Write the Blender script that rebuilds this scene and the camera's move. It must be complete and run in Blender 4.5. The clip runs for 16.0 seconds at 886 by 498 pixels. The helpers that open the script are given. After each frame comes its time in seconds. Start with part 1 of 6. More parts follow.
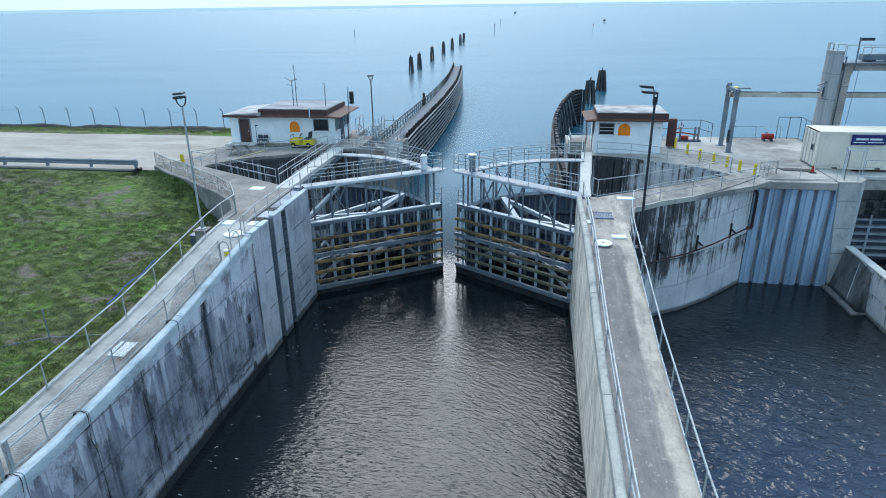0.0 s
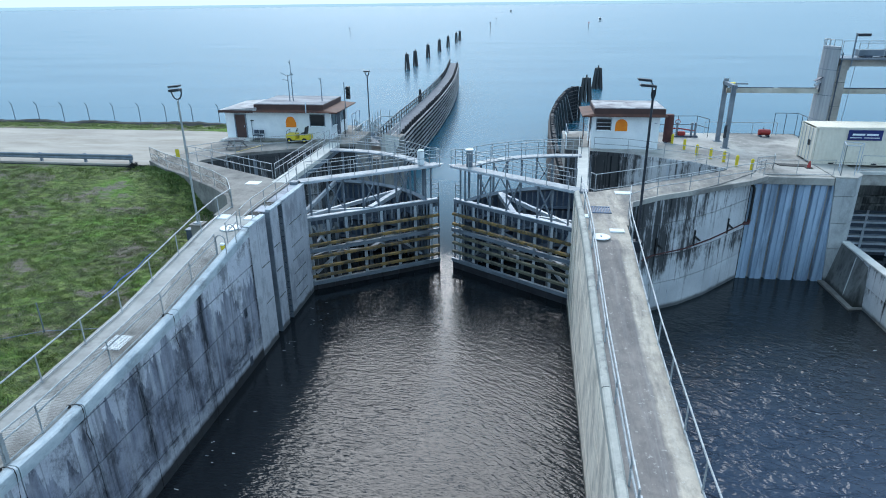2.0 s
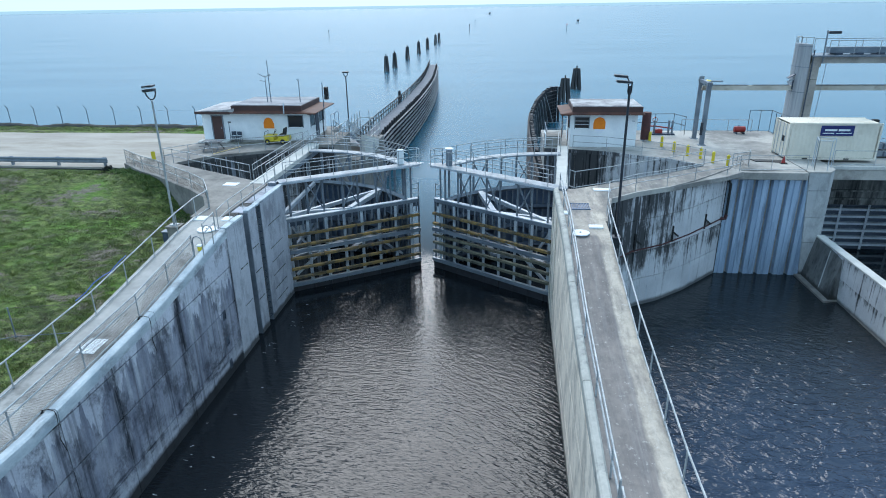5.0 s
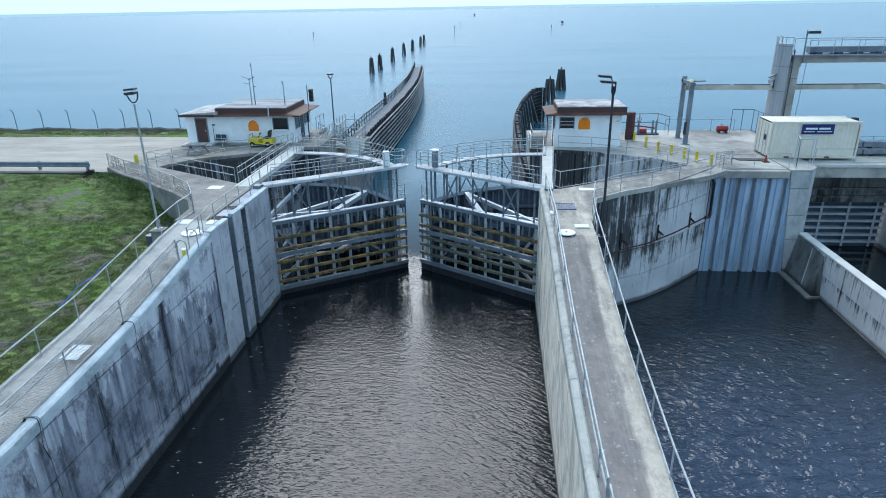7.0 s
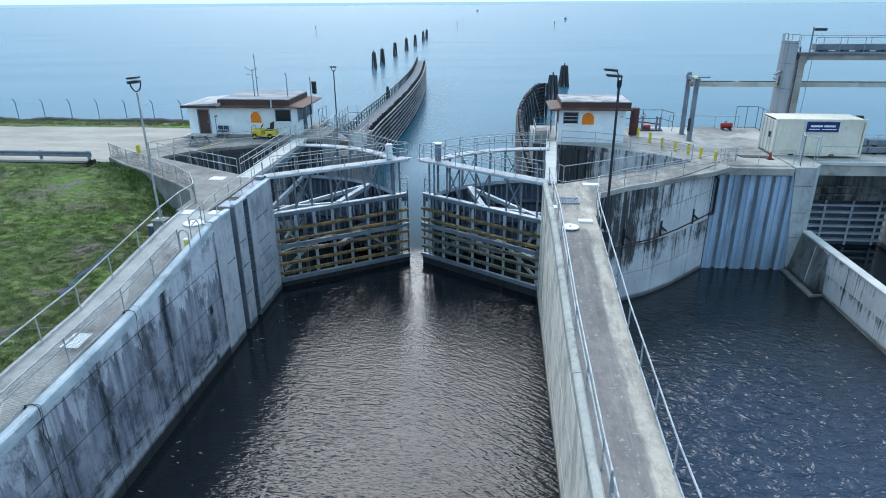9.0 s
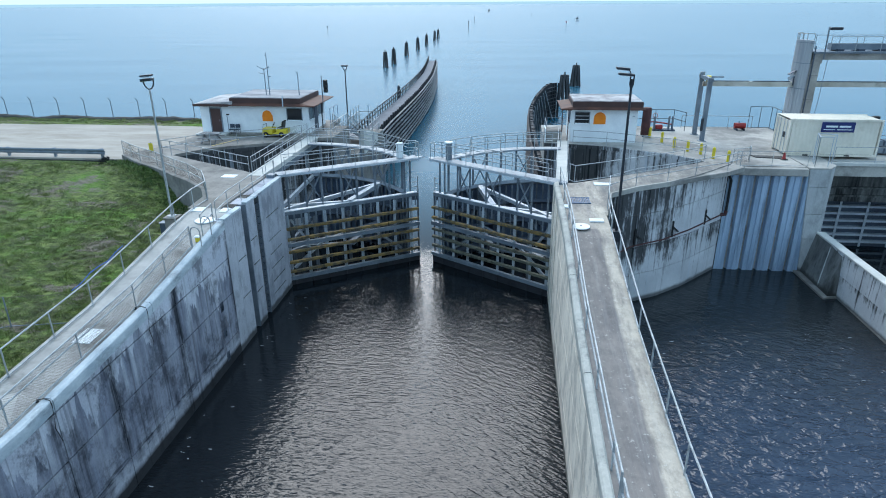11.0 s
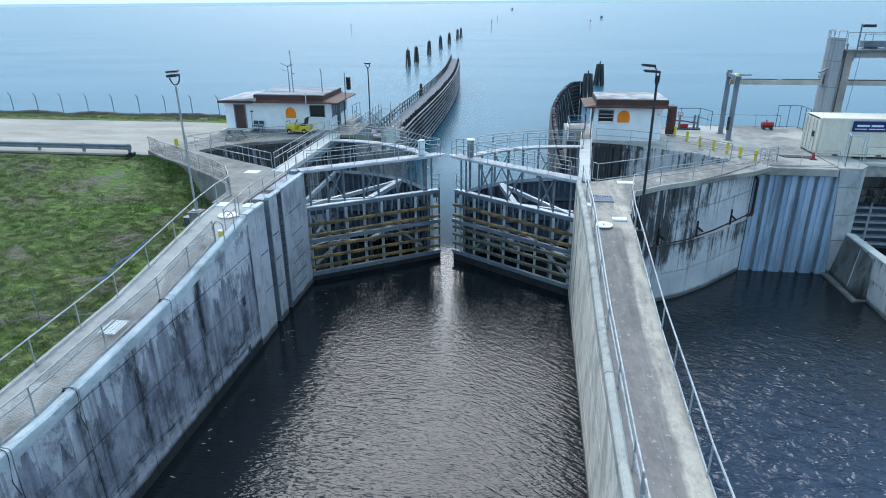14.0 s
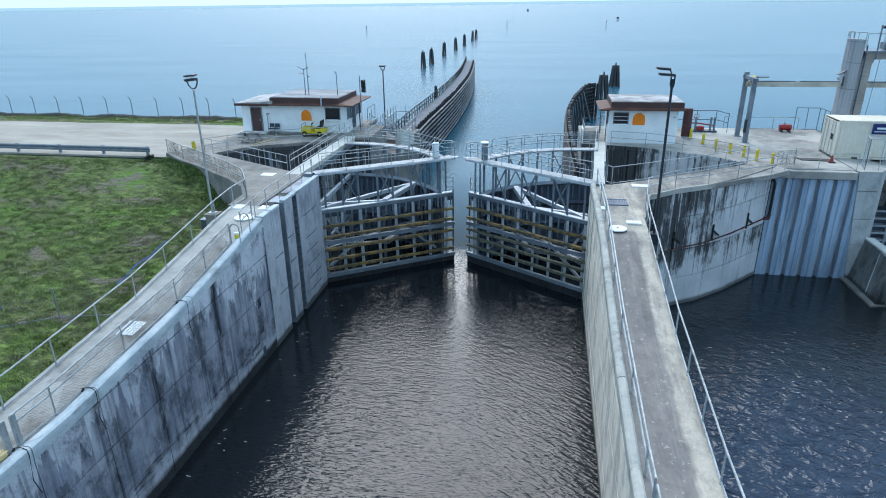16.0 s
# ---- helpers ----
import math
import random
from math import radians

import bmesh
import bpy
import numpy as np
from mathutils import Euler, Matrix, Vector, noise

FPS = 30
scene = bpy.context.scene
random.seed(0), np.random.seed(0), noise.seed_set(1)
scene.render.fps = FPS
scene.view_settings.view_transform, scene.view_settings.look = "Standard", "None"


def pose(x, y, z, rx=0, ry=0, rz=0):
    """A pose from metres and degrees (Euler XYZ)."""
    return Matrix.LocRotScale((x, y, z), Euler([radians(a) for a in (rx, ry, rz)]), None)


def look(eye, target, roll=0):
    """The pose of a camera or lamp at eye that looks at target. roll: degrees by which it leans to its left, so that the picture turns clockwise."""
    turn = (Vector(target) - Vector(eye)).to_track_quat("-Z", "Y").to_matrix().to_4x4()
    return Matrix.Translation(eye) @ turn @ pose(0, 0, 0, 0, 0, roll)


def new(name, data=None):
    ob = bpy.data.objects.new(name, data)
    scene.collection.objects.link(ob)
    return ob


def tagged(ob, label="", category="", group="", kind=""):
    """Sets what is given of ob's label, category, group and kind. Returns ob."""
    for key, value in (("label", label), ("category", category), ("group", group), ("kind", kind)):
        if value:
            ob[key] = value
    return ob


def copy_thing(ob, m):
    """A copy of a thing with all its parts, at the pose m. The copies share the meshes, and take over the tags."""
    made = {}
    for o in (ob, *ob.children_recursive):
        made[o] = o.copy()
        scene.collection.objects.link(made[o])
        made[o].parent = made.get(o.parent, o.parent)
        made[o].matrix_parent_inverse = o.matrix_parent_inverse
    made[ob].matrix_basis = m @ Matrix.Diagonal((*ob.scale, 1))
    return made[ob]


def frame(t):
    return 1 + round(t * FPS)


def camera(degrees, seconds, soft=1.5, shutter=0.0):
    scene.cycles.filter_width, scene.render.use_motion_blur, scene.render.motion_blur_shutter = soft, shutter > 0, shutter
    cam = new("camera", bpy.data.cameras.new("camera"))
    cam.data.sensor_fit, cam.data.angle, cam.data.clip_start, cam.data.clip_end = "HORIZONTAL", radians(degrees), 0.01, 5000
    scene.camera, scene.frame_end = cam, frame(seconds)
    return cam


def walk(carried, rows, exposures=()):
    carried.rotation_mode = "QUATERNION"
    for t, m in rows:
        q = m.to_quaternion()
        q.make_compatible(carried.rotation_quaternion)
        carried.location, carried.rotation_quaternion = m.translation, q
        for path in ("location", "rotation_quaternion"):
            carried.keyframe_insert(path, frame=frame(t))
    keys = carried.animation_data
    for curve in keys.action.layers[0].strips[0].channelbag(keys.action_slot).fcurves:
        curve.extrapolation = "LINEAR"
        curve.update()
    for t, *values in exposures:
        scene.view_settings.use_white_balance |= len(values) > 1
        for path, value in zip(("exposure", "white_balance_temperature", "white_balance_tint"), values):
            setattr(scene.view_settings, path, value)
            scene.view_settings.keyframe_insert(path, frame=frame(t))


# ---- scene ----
cam = camera(71.18, 16.0, soft=1.0)
# seconds, eye, heading left of the chamber's axis, pitch, lean
ROWS = [
    (0, (5.910, 0.000, 18.634), 8.703, -21.558, -0.806),
    (0.5, (5.809, 0.003, 18.608), 8.849, -21.620, -0.771),
    (1, (5.878, 0.016, 18.527), 8.731, -21.660, -0.731),
    (1.5, (5.811, 0.047, 18.404), 8.582, -21.685, -0.719),
    (2, (5.806, 0.013, 18.379), 8.273, -21.701, -0.650),
    (2.5, (5.809, 0.020, 18.349), 7.957, -21.687, -0.636),
    (3, (5.870, 0.055, 18.370), 7.712, -21.679, -0.661),
    (3.5, (5.824, 0.030, 18.303), 7.473, -21.682, -0.645),
    (4, (5.862, 0.042, 18.231), 7.210, -21.645, -0.660),
    (6.5, (5.947, -0.000, 18.134), 5.521, -21.369, -1.080),
    (7, (5.960, 0.026, 18.128), 5.287, -21.378, -1.028),
    (7.5, (5.939, -0.015, 18.107), 5.112, -21.444, -0.906),
    (8, (5.868, 0.052, 18.086), 5.109, -21.525, -0.748),
    (8.5, (5.870, 0.081, 18.016), 5.156, -21.638, -0.530),
    (9, (5.817, 0.076, 17.946), 5.302, -21.749, -0.388),
    (11.5, (5.808, 0.114, 17.880), 6.600, -21.773, -0.438),
    (12, (5.818, 0.121, 17.876), 6.895, -21.817, -0.477),
    (12.5, (5.784, 0.122, 17.835), 7.180, -21.801, -0.445),
    (13, (5.769, 0.133, 17.818), 7.539, -21.810, -0.467),
    (13.5, (5.756, 0.127, 17.764), 7.943, -21.859, -0.501),
    (14, (5.781, 0.137, 17.757), 8.318, -21.835, -0.455),
    (14.5, (5.776, 0.107, 17.781), 8.703, -21.864, -0.490),
    (15, (5.817, 0.151, 17.901), 9.121, -21.778, -0.577),
    (15.5, (5.866, 0.099, 17.871), 9.450, -21.752, -0.622),
    (16, (5.831, 0.081, 17.874), 9.746, -21.707, -0.743),
]


def heading(eye, yaw, pitch, lean):
    a, b = radians(yaw), radians(pitch)
    ahead = Vector((-math.sin(a) * math.cos(b), math.cos(a) * math.cos(b), math.sin(b)))
    return look(eye, Vector(eye) + 50 * ahead, lean)


walk(cam, [(t, heading(eye, yaw, pitch, lean)) for t, eye, yaw, pitch, lean in ROWS])

# ---- daylight: bright haze with a soft sun ahead and to the left ----
SUN_ELEVATION, SUN_AZIMUTH = 43.0, 347.0   # azimuth clockwise from +y
world = bpy.data.worlds.new("sky")
scene.world = world
world.use_nodes = True
wn, wl = world.node_tree.nodes, world.node_tree.links
sky = wn.new("ShaderNodeTexSky")
sky.sky_type, sky.sun_disc = "NISHITA", False
sky.sun_elevation, sky.sun_rotation = radians(SUN_ELEVATION), radians(SUN_AZIMUTH)
sky.air_density, sky.dust_density, sky.ozone_density = 1.0, 0.3, 2.0
veil = wn.new("ShaderNodeMix")
veil.data_type = "RGBA"
veil.inputs[0].default_value, veil.inputs[7].default_value = 0.88, (3.5, 5.45, 7.4, 1)   # thin even cloud before the clear sky
wl.new(sky.outputs[0], veil.inputs[6])
wl.new(veil.outputs[2], wn["Background"].inputs[0])
wn["Background"].inputs[1].default_value = 0.15
sun = new("sun", bpy.data.lights.new("sun", "SUN"))
sun.data.energy, sun.data.angle, sun.data.color = 2.5, radians(41.5), (0.98, 0.985, 1.0)
sun_from = Vector((math.sin(radians(SUN_AZIMUTH)) * math.cos(radians(SUN_ELEVATION)),
                   math.cos(radians(SUN_AZIMUTH)) * math.cos(radians(SUN_ELEVATION)), math.sin(radians(SUN_ELEVATION))))
sun.matrix_world = look(sun_from * 60, (0, 0, 0))
scene.view_settings.exposure = 0.29

# ---- materials ----
def rgb(r, g, b):
    """Linear colour from 0..255 display values."""
    lin = [c / 255 / 12.92 if c <= 10 else ((c / 255 + 0.055) / 1.055) ** 2.4 for c in (r, g, b)]
    return (*lin, 1.0)


class Shade:
    """A small builder of node materials."""

    def __init__(self, name, rough=0.8, metal=0.0):
        self.m = bpy.data.materials.new(name)
        self.m.use_nodes = True
        self.n, self.l = self.m.node_tree.nodes, self.m.node_tree.links
        self.b = self.n["Principled BSDF"]
        self.b.inputs["Roughness"].default_value, self.b.inputs["Metallic"].default_value = rough, metal
        self.co = self.n.new("ShaderNodeTexCoord").outputs["Object"]

    def mapped(self, scale, shift=(0, 0, 0), turn=(0, 0, 0)):
        v = self.n.new("ShaderNodeMapping")
        v.inputs["Scale"].default_value, v.inputs["Location"].default_value = scale, shift
        v.inputs["Rotation"].default_value = turn
        self.l.new(self.co, v.inputs["Vector"])
        return v.outputs[0]

    def noise(self, scale, detail=5.0, rough=0.6, vec=None, lo=0.0, hi=1.0, warp=0.0):
        v = self.n.new("ShaderNodeTexNoise")
        v.inputs["Scale"].default_value, v.inputs["Detail"].default_value = scale, detail
        v.inputs["Roughness"].default_value, v.inputs["Distortion"].default_value = rough, warp
        self.l.new(vec or self.co, v.inputs["Vector"])
        return self.span(v.outputs["Fac"], lo, hi)

    def span(self, x, lo, hi, to_lo=0.0, to_hi=1.0):
        if (lo, hi, to_lo, to_hi) == (0.0, 1.0, 0.0, 1.0):
            return x
        r = self.n.new("ShaderNodeMapRange")
        for k, value in zip(("From Min", "From Max", "To Min", "To Max"), (lo, hi, to_lo, to_hi)):
            r.inputs[k].default_value = value
        self.l.new(x, r.inputs["Value"])
        return r.outputs[0]

    def math(self, op, a, b=0.0):
        v = self.n.new("ShaderNodeMath")
        v.operation = op
        for k, x in enumerate((a, b)):
            if isinstance(x, (int, float)):
                v.inputs[k].default_value = x
            else:
                self.l.new(x, v.inputs[k])
        return v.outputs[0]

    def mix(self, fac, a, b):
        v = self.n.new("ShaderNodeMix")
        v.data_type = "RGBA"
        for k, x in ((0, fac), (6, a), (7, b)):
            if isinstance(x, (int, float, tuple)):
                v.inputs[k].default_value = x
            else:
                self.l.new(x, v.inputs[k])
        return v.outputs[2]

    def axis(self, which):
        v = self.n.new("ShaderNodeSeparateXYZ")
        self.l.new(self.co, v.inputs[0])
        return v.outputs[which]

    def random(self):
        return self.n.new("ShaderNodeObjectInfo").outputs["Random"]

    def colour(self, x):
        if isinstance(x, tuple):
            self.b.inputs["Base Color"].default_value = x
        else:
            self.l.new(x, self.b.inputs["Base Color"])
        return self

    def rough(self, x):
        self.l.new(x, self.b.inputs["Roughness"])
        return self

    def bump(self, height, strength=0.3, distance=0.02, normal=None):
        v = self.n.new("ShaderNodeBump")
        v.inputs["Strength"].default_value, v.inputs["Distance"].default_value = strength, distance
        self.l.new(height, v.inputs["Height"])
        if normal:
            self.l.new(normal, v.inputs["Normal"])
        self.l.new(v.outputs[0], self.b.inputs["Normal"])
        return v.outputs[0]


def plain(name, a, b, scale=3.0, rough=0.6, metal=0.0, bump=0.15, vec_scale=(1, 1, 1), lo=0.35, hi=0.65, each=0.0, stain=None):
    """Two tones of one surface mixed by noise at two scales, with darker stains where given."""
    s = Shade(name, rough, metal)
    v = s.mapped(vec_scale)
    coarse, fine = s.noise(scale, 6, 0.65, v, lo, hi), s.noise(scale * 12, 3, 0.6, v, 0.3, 0.7)
    c = s.mix(s.math("ADD", s.math("MULTIPLY", coarse, 0.75), s.math("MULTIPLY", fine, 0.25)), a, b)
    if stain:
        c = s.mix(s.math("MULTIPLY", s.noise(scale * 0.8, 7, 0.7, s.mapped(vec_scale, (4.4, 1.3, 2.2)), 0.52, 0.66), 0.75), c, stain)
    if each:
        c = s.mix(s.span(s.random(), 0, 1, 0, each), c, (0.02, 0.02, 0.02, 1))
    s.colour(c)
    s.bump(fine, bump, 0.01)
    return s.m


def stained_concrete(name, a, b, dark, streak_lo, streak_hi, amount=0.9, drip=0.0, wet=True):
    """Cast concrete with mildew that runs down it in streaks, drips from its top, and a wet foot."""
    s = Shade(name, 0.85)
    cloud = s.noise(0.35, 6, 0.6, None, 0.3, 0.7)
    run = s.noise(1.0, 5, 0.62, s.mapped((1.6, 1.6, 0.10)), streak_lo, streak_hi)
    patch = s.noise(0.22, 3, 0.55, s.mapped((1, 1, 0.9), (3.1, 7.7, 0)), 0.40, 0.58)
    blotch = s.noise(0.9, 7, 0.7, s.mapped((1, 1, 0.6), (9.1, 1.7, 4)), 0.47, 0.62)
    grain = s.noise(14.0, 4, 0.7)
    c = s.mix(cloud, a, b)
    c = s.mix(s.span(s.random(), 0, 1, 0.0, 0.35), c, b)
    c = s.mix(s.math("MULTIPLY", blotch, 0.55 * amount), c, dark)
    c = s.mix(s.math("MULTIPLY", s.math("MULTIPLY", run, patch), amount), c, dark)
    thin = s.noise(1.0, 3, 0.5, s.mapped((5.5, 5.5, 0.05), (3.7, 6.1, 0)), 0.60, 0.68)
    c = s.mix(s.math("MULTIPLY", s.math("MULTIPLY", thin, s.span(s.noise(0.3, 2, 0.5), 0.35, 0.6)), 0.55 * amount), c, dark)
    if drip:
        teeth = s.noise(1.0, 4, 0.55, s.mapped((1.3, 1.3, 0.05), (2.2, 0.4, 0)), 0.40, 0.72)
        level = s.span(s.axis(2), 1.2, 6.4)
        c = s.mix(s.math("MULTIPLY", s.span(s.math("SUBTRACT", teeth, level), 0.0, 0.06), drip), c, dark)
        pale = s.noise(1.0, 4, 0.55, s.mapped((1.1, 1.1, 0.05), (7.2, 5.4, 0)), 0.45, 0.75)
        c = s.mix(s.math("MULTIPLY", s.span(s.math("SUBTRACT", s.math("ADD", pale, level), 1.0), 0.0, 0.05), 0.75), c, a)
    c = s.mix(s.span(grain, 0.35, 0.75, 0, 0.22), c, dark)
    if wet:
        foot = s.math("ADD", s.axis(2), s.math("MULTIPLY", s.noise(1.5, 4), 0.35))
        c = s.mix(s.span(foot, 0.42, 0.62, 0.85, 0.0), c, rgb(40, 40, 36))
    s.colour(c)
    s.bump(grain, 0.35, 0.015)
    return s.m



def lock_wall_shade():
    """Cast lifts: a pale foot, a band black with mildew whose spikes climb the lift above, pale runs under the coping."""
    s = Shade("lock_wall_concrete", 0.85)
    s.b.inputs["Specular IOR Level"].default_value = 0.2
    z = s.axis(2)
    cloud = s.noise(0.5, 7, 0.65, None, 0.3, 0.7)
    grain = s.noise(14.0, 4, 0.7)
    c = s.mix(cloud, rgb(226, 228, 236), rgb(184, 188, 200))
    c = s.mix(s.span(s.random(), 0, 1, 0.0, 0.4), c, rgb(146, 150, 164))
    mottle = s.noise(1.0, 7, 0.72, s.mapped((1.1, 1.1, 0.38), (9.1, 1.7, 4)), 0.34, 0.66)
    # how high the mildew climbs at each place along the wall: broad spikes with ragged edges
    spikes = s.noise(1.0, 2, 0.5, s.mapped((0.95, 0.95, 0.015), (2.2, 0.4, 0)), 0.36, 0.68)
    ragged = s.noise(1.0, 4, 0.65, s.mapped((4.2, 4.2, 0.06), (5.2, 1.4, 0)), 0.25, 0.75)
    reach = s.math("ADD", s.span(spikes, 0, 1, 2.9, 5.7), s.span(ragged, 0, 1, -0.75, 0.75))
    reach = s.math("ADD", reach, s.span(s.noise(0.16, 2, 0.5, None, 0.35, 0.65), 0, 1, -0.3, 0.9))
    reach = s.math("ADD", reach, s.span(s.axis(1), 14.5, 20.0, 0.0, 0.9))
    over = s.span(s.math("SUBTRACT", reach, z), -0.03, 0.08)
    foot = s.span(s.math("ADD", z, s.span(s.noise(1.4, 5, 0.65), 0, 1, -1.6, 1.6)), 0.3, 1.5)
    streak = s.noise(1.0, 5, 0.6, s.mapped((3.0, 3.0, 0.12), (8.2, 2.4, 0)), 0.3, 0.7)
    tone = s.mix(streak, rgb(68, 72, 87), rgb(138, 144, 162))
    band = s.math("MULTIPLY", s.math("MULTIPLY", over, foot), s.span(mottle, 0, 1, 0.45, 1.0))
    c = s.mix(band, c, tone)
    wiggle = s.span(s.noise(0.9, 4, 0.6), 0, 1, -0.25, 0.25)
    for joint in (15.2, 18.15, 22.95, 28.5):
        gap = s.math("ABSOLUTE", s.math("ADD", s.math("SUBTRACT", s.axis(1), joint), wiggle))
        seep = s.math("MULTIPLY", s.span(gap, 0.08, 0.42, 0.85, 0.0), s.span(mottle, 0.1, 0.6))
        c = s.mix(s.math("MULTIPLY", seep, s.span(z, 1.0, 2.4)), c, rgb(24, 27, 33))
    smut = s.noise(0.7, 8, 0.75, s.mapped((1, 1, 0.75), (3, 4, 1)), 0.50, 0.60)
    c = s.mix(s.math("MULTIPLY", smut, 0.6), c, rgb(38, 40, 48))
    c = s.mix(s.span(s.math("ADD", z, s.span(mottle, 0, 1, -0.3, 0.3)), 1.15, 1.4, 0.25, 0.0), c, rgb(190, 194, 202))
    # narrow black runs and pale washed ones
    run = s.noise(1.0, 4, 0.55, s.mapped((3.6, 3.6, 0.07), (6.2, 3.4, 0)), 0.57, 0.63)
    c = s.mix(s.math("MULTIPLY", run, 0.4), c, rgb(30, 33, 40))
    wash = s.noise(1.0, 4, 0.55, s.mapped((2.4, 2.4, 0.06), (1.2, 8.4, 0)), 0.57, 0.66)
    c = s.mix(s.math("MULTIPLY", s.math("MULTIPLY", wash, s.span(z, 3.5, 4.4)), 0.55), c, rgb(204, 208, 216))
    c = s.mix(s.span(grain, 0.35, 0.75, 0, 0.25), c, rgb(52, 56, 66))
    low = s.math("ADD", z, s.math("MULTIPLY", s.noise(1.5, 4), 0.35))
    c = s.mix(s.span(low, 0.62, 0.9, 0.94, 0.0), c, rgb(24, 25, 27))
    scrape = s.noise(1.0, 6, 0.7, s.mapped((0.5, 0.5, 2.6), (4, 1, 7)), 0.52, 0.62)   # where hulls have rubbed
    c = s.mix(s.math("MULTIPLY", s.math("MULTIPLY", scrape, s.span(z, 1.5, 2.6, 0.9, 0.0)), s.span(z, 0.75, 0.95)), c, rgb(64, 68, 78))
    s.colour(c)
    s.bump(grain, 0.35, 0.015)
    return s.m


CONCRETE = lock_wall_shade()
CONCRETE_PALE = stained_concrete("pale_concrete", rgb(202, 204, 204), rgb(166, 170, 172), rgb(96, 98, 98), 0.54, 0.72, 0.7)
FACE_EAST = stained_concrete("east_face_concrete", rgb(253, 242, 226), rgb(234, 221, 204), rgb(92, 92, 92), 0.60, 0.70, 0.8)
SLOT_WALL = stained_concrete("slot_wall_concrete", rgb(206, 209, 216), rgb(168, 172, 182), rgb(58, 61, 70), 0.56, 0.70, 0.75)
# the blackened tone also paints the shade inside the west wall's slots
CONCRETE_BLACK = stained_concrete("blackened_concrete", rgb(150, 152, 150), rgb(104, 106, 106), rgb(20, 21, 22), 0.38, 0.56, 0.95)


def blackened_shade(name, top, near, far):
    """Pale concrete blackened from its top down, and more so towards near along x."""
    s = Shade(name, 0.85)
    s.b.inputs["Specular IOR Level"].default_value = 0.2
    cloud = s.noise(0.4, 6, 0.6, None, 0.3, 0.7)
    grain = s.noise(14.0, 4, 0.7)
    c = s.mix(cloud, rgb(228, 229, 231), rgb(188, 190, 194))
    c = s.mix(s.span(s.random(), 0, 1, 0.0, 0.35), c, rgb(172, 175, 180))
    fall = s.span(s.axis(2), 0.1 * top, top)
    dark_along_x = s.math("MULTIPLY", s.span(s.axis(0), near[0], far[0], near[1], far[1]), s.span(s.axis(2), 0.49 * top, 0.53 * top, 0.3, 1.0))
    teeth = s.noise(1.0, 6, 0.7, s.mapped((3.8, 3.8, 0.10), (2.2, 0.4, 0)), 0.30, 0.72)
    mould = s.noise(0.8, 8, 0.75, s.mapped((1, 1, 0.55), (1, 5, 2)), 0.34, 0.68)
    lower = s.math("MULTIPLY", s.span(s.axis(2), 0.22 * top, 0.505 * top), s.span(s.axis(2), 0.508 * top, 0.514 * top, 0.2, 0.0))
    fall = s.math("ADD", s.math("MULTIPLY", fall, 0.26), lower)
    total = s.math("ADD", s.math("ADD", fall, dark_along_x), s.math("ADD", s.math("MULTIPLY", teeth, 0.5), s.math("MULTIPLY", mould, 0.45)))
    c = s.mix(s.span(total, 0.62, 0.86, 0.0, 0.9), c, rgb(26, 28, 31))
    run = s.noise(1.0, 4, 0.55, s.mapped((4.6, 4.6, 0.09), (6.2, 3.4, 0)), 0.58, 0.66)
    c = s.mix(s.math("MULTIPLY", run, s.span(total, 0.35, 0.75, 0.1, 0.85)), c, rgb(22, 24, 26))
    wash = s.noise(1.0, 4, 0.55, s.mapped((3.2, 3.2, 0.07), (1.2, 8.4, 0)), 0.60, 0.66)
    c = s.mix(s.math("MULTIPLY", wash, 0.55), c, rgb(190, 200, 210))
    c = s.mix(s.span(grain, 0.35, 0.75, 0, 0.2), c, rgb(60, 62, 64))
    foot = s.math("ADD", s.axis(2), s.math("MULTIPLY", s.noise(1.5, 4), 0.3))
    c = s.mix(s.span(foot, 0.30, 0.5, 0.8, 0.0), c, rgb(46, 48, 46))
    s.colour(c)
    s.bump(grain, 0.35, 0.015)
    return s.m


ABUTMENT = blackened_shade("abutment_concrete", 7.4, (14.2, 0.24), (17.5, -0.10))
RECESS_WEST = blackened_shade("dark_recess_concrete", 7.4, (-30.0, 0.26), (0.0, 0.26))
RECESS = blackened_shade("recess_concrete", 7.4, (12.6, 0.3), (14.6, -0.06))
TRAINING = blackened_shade("training_wall_concrete", 3.0, (20.0, -0.04), (40.0, -0.04))
CONCRETE_DECK = plain("grey_deck_concrete", rgb(182, 180, 176), rgb(140, 139, 136), 0.45, 0.9, bump=0.3, stain=rgb(72, 72, 70))

PLATFORM = plain("dirty_platform_concrete", rgb(152, 148, 142), rgb(104, 101, 98), 0.4, 0.9, bump=0.3, stain=rgb(74, 73, 72))


def weathered_deck():
    """Yard concrete with pale washed patches, dark damp ones and fine dirt."""
    s = Shade("deck_concrete", 0.9)
    cloud, fine = s.noise(0.5, 6, 0.65, None, 0.35, 0.65), s.noise(7.0, 4, 0.65, None, 0.3, 0.7)
    c = s.mix(cloud, rgb(176, 172, 166), rgb(140, 138, 134))
    c = s.mix(s.math("MULTIPLY", s.noise(0.16, 6, 0.6, s.mapped((1, 1, 1), (5, 2, 1)), 0.50, 0.60), 0.6), c, rgb(200, 196, 188))
    c = s.mix(s.math("MULTIPLY", s.noise(0.22, 7, 0.66, s.mapped((1, 1, 1), (1, 9, 3)), 0.50, 0.62), 0.65), c, rgb(92, 91, 90))
    c = s.mix(s.math("MULTIPLY", fine, 0.2), c, rgb(96, 94, 92))
    s.colour(c)
    s.bump(fine, 0.3, 0.01)
    return s.m


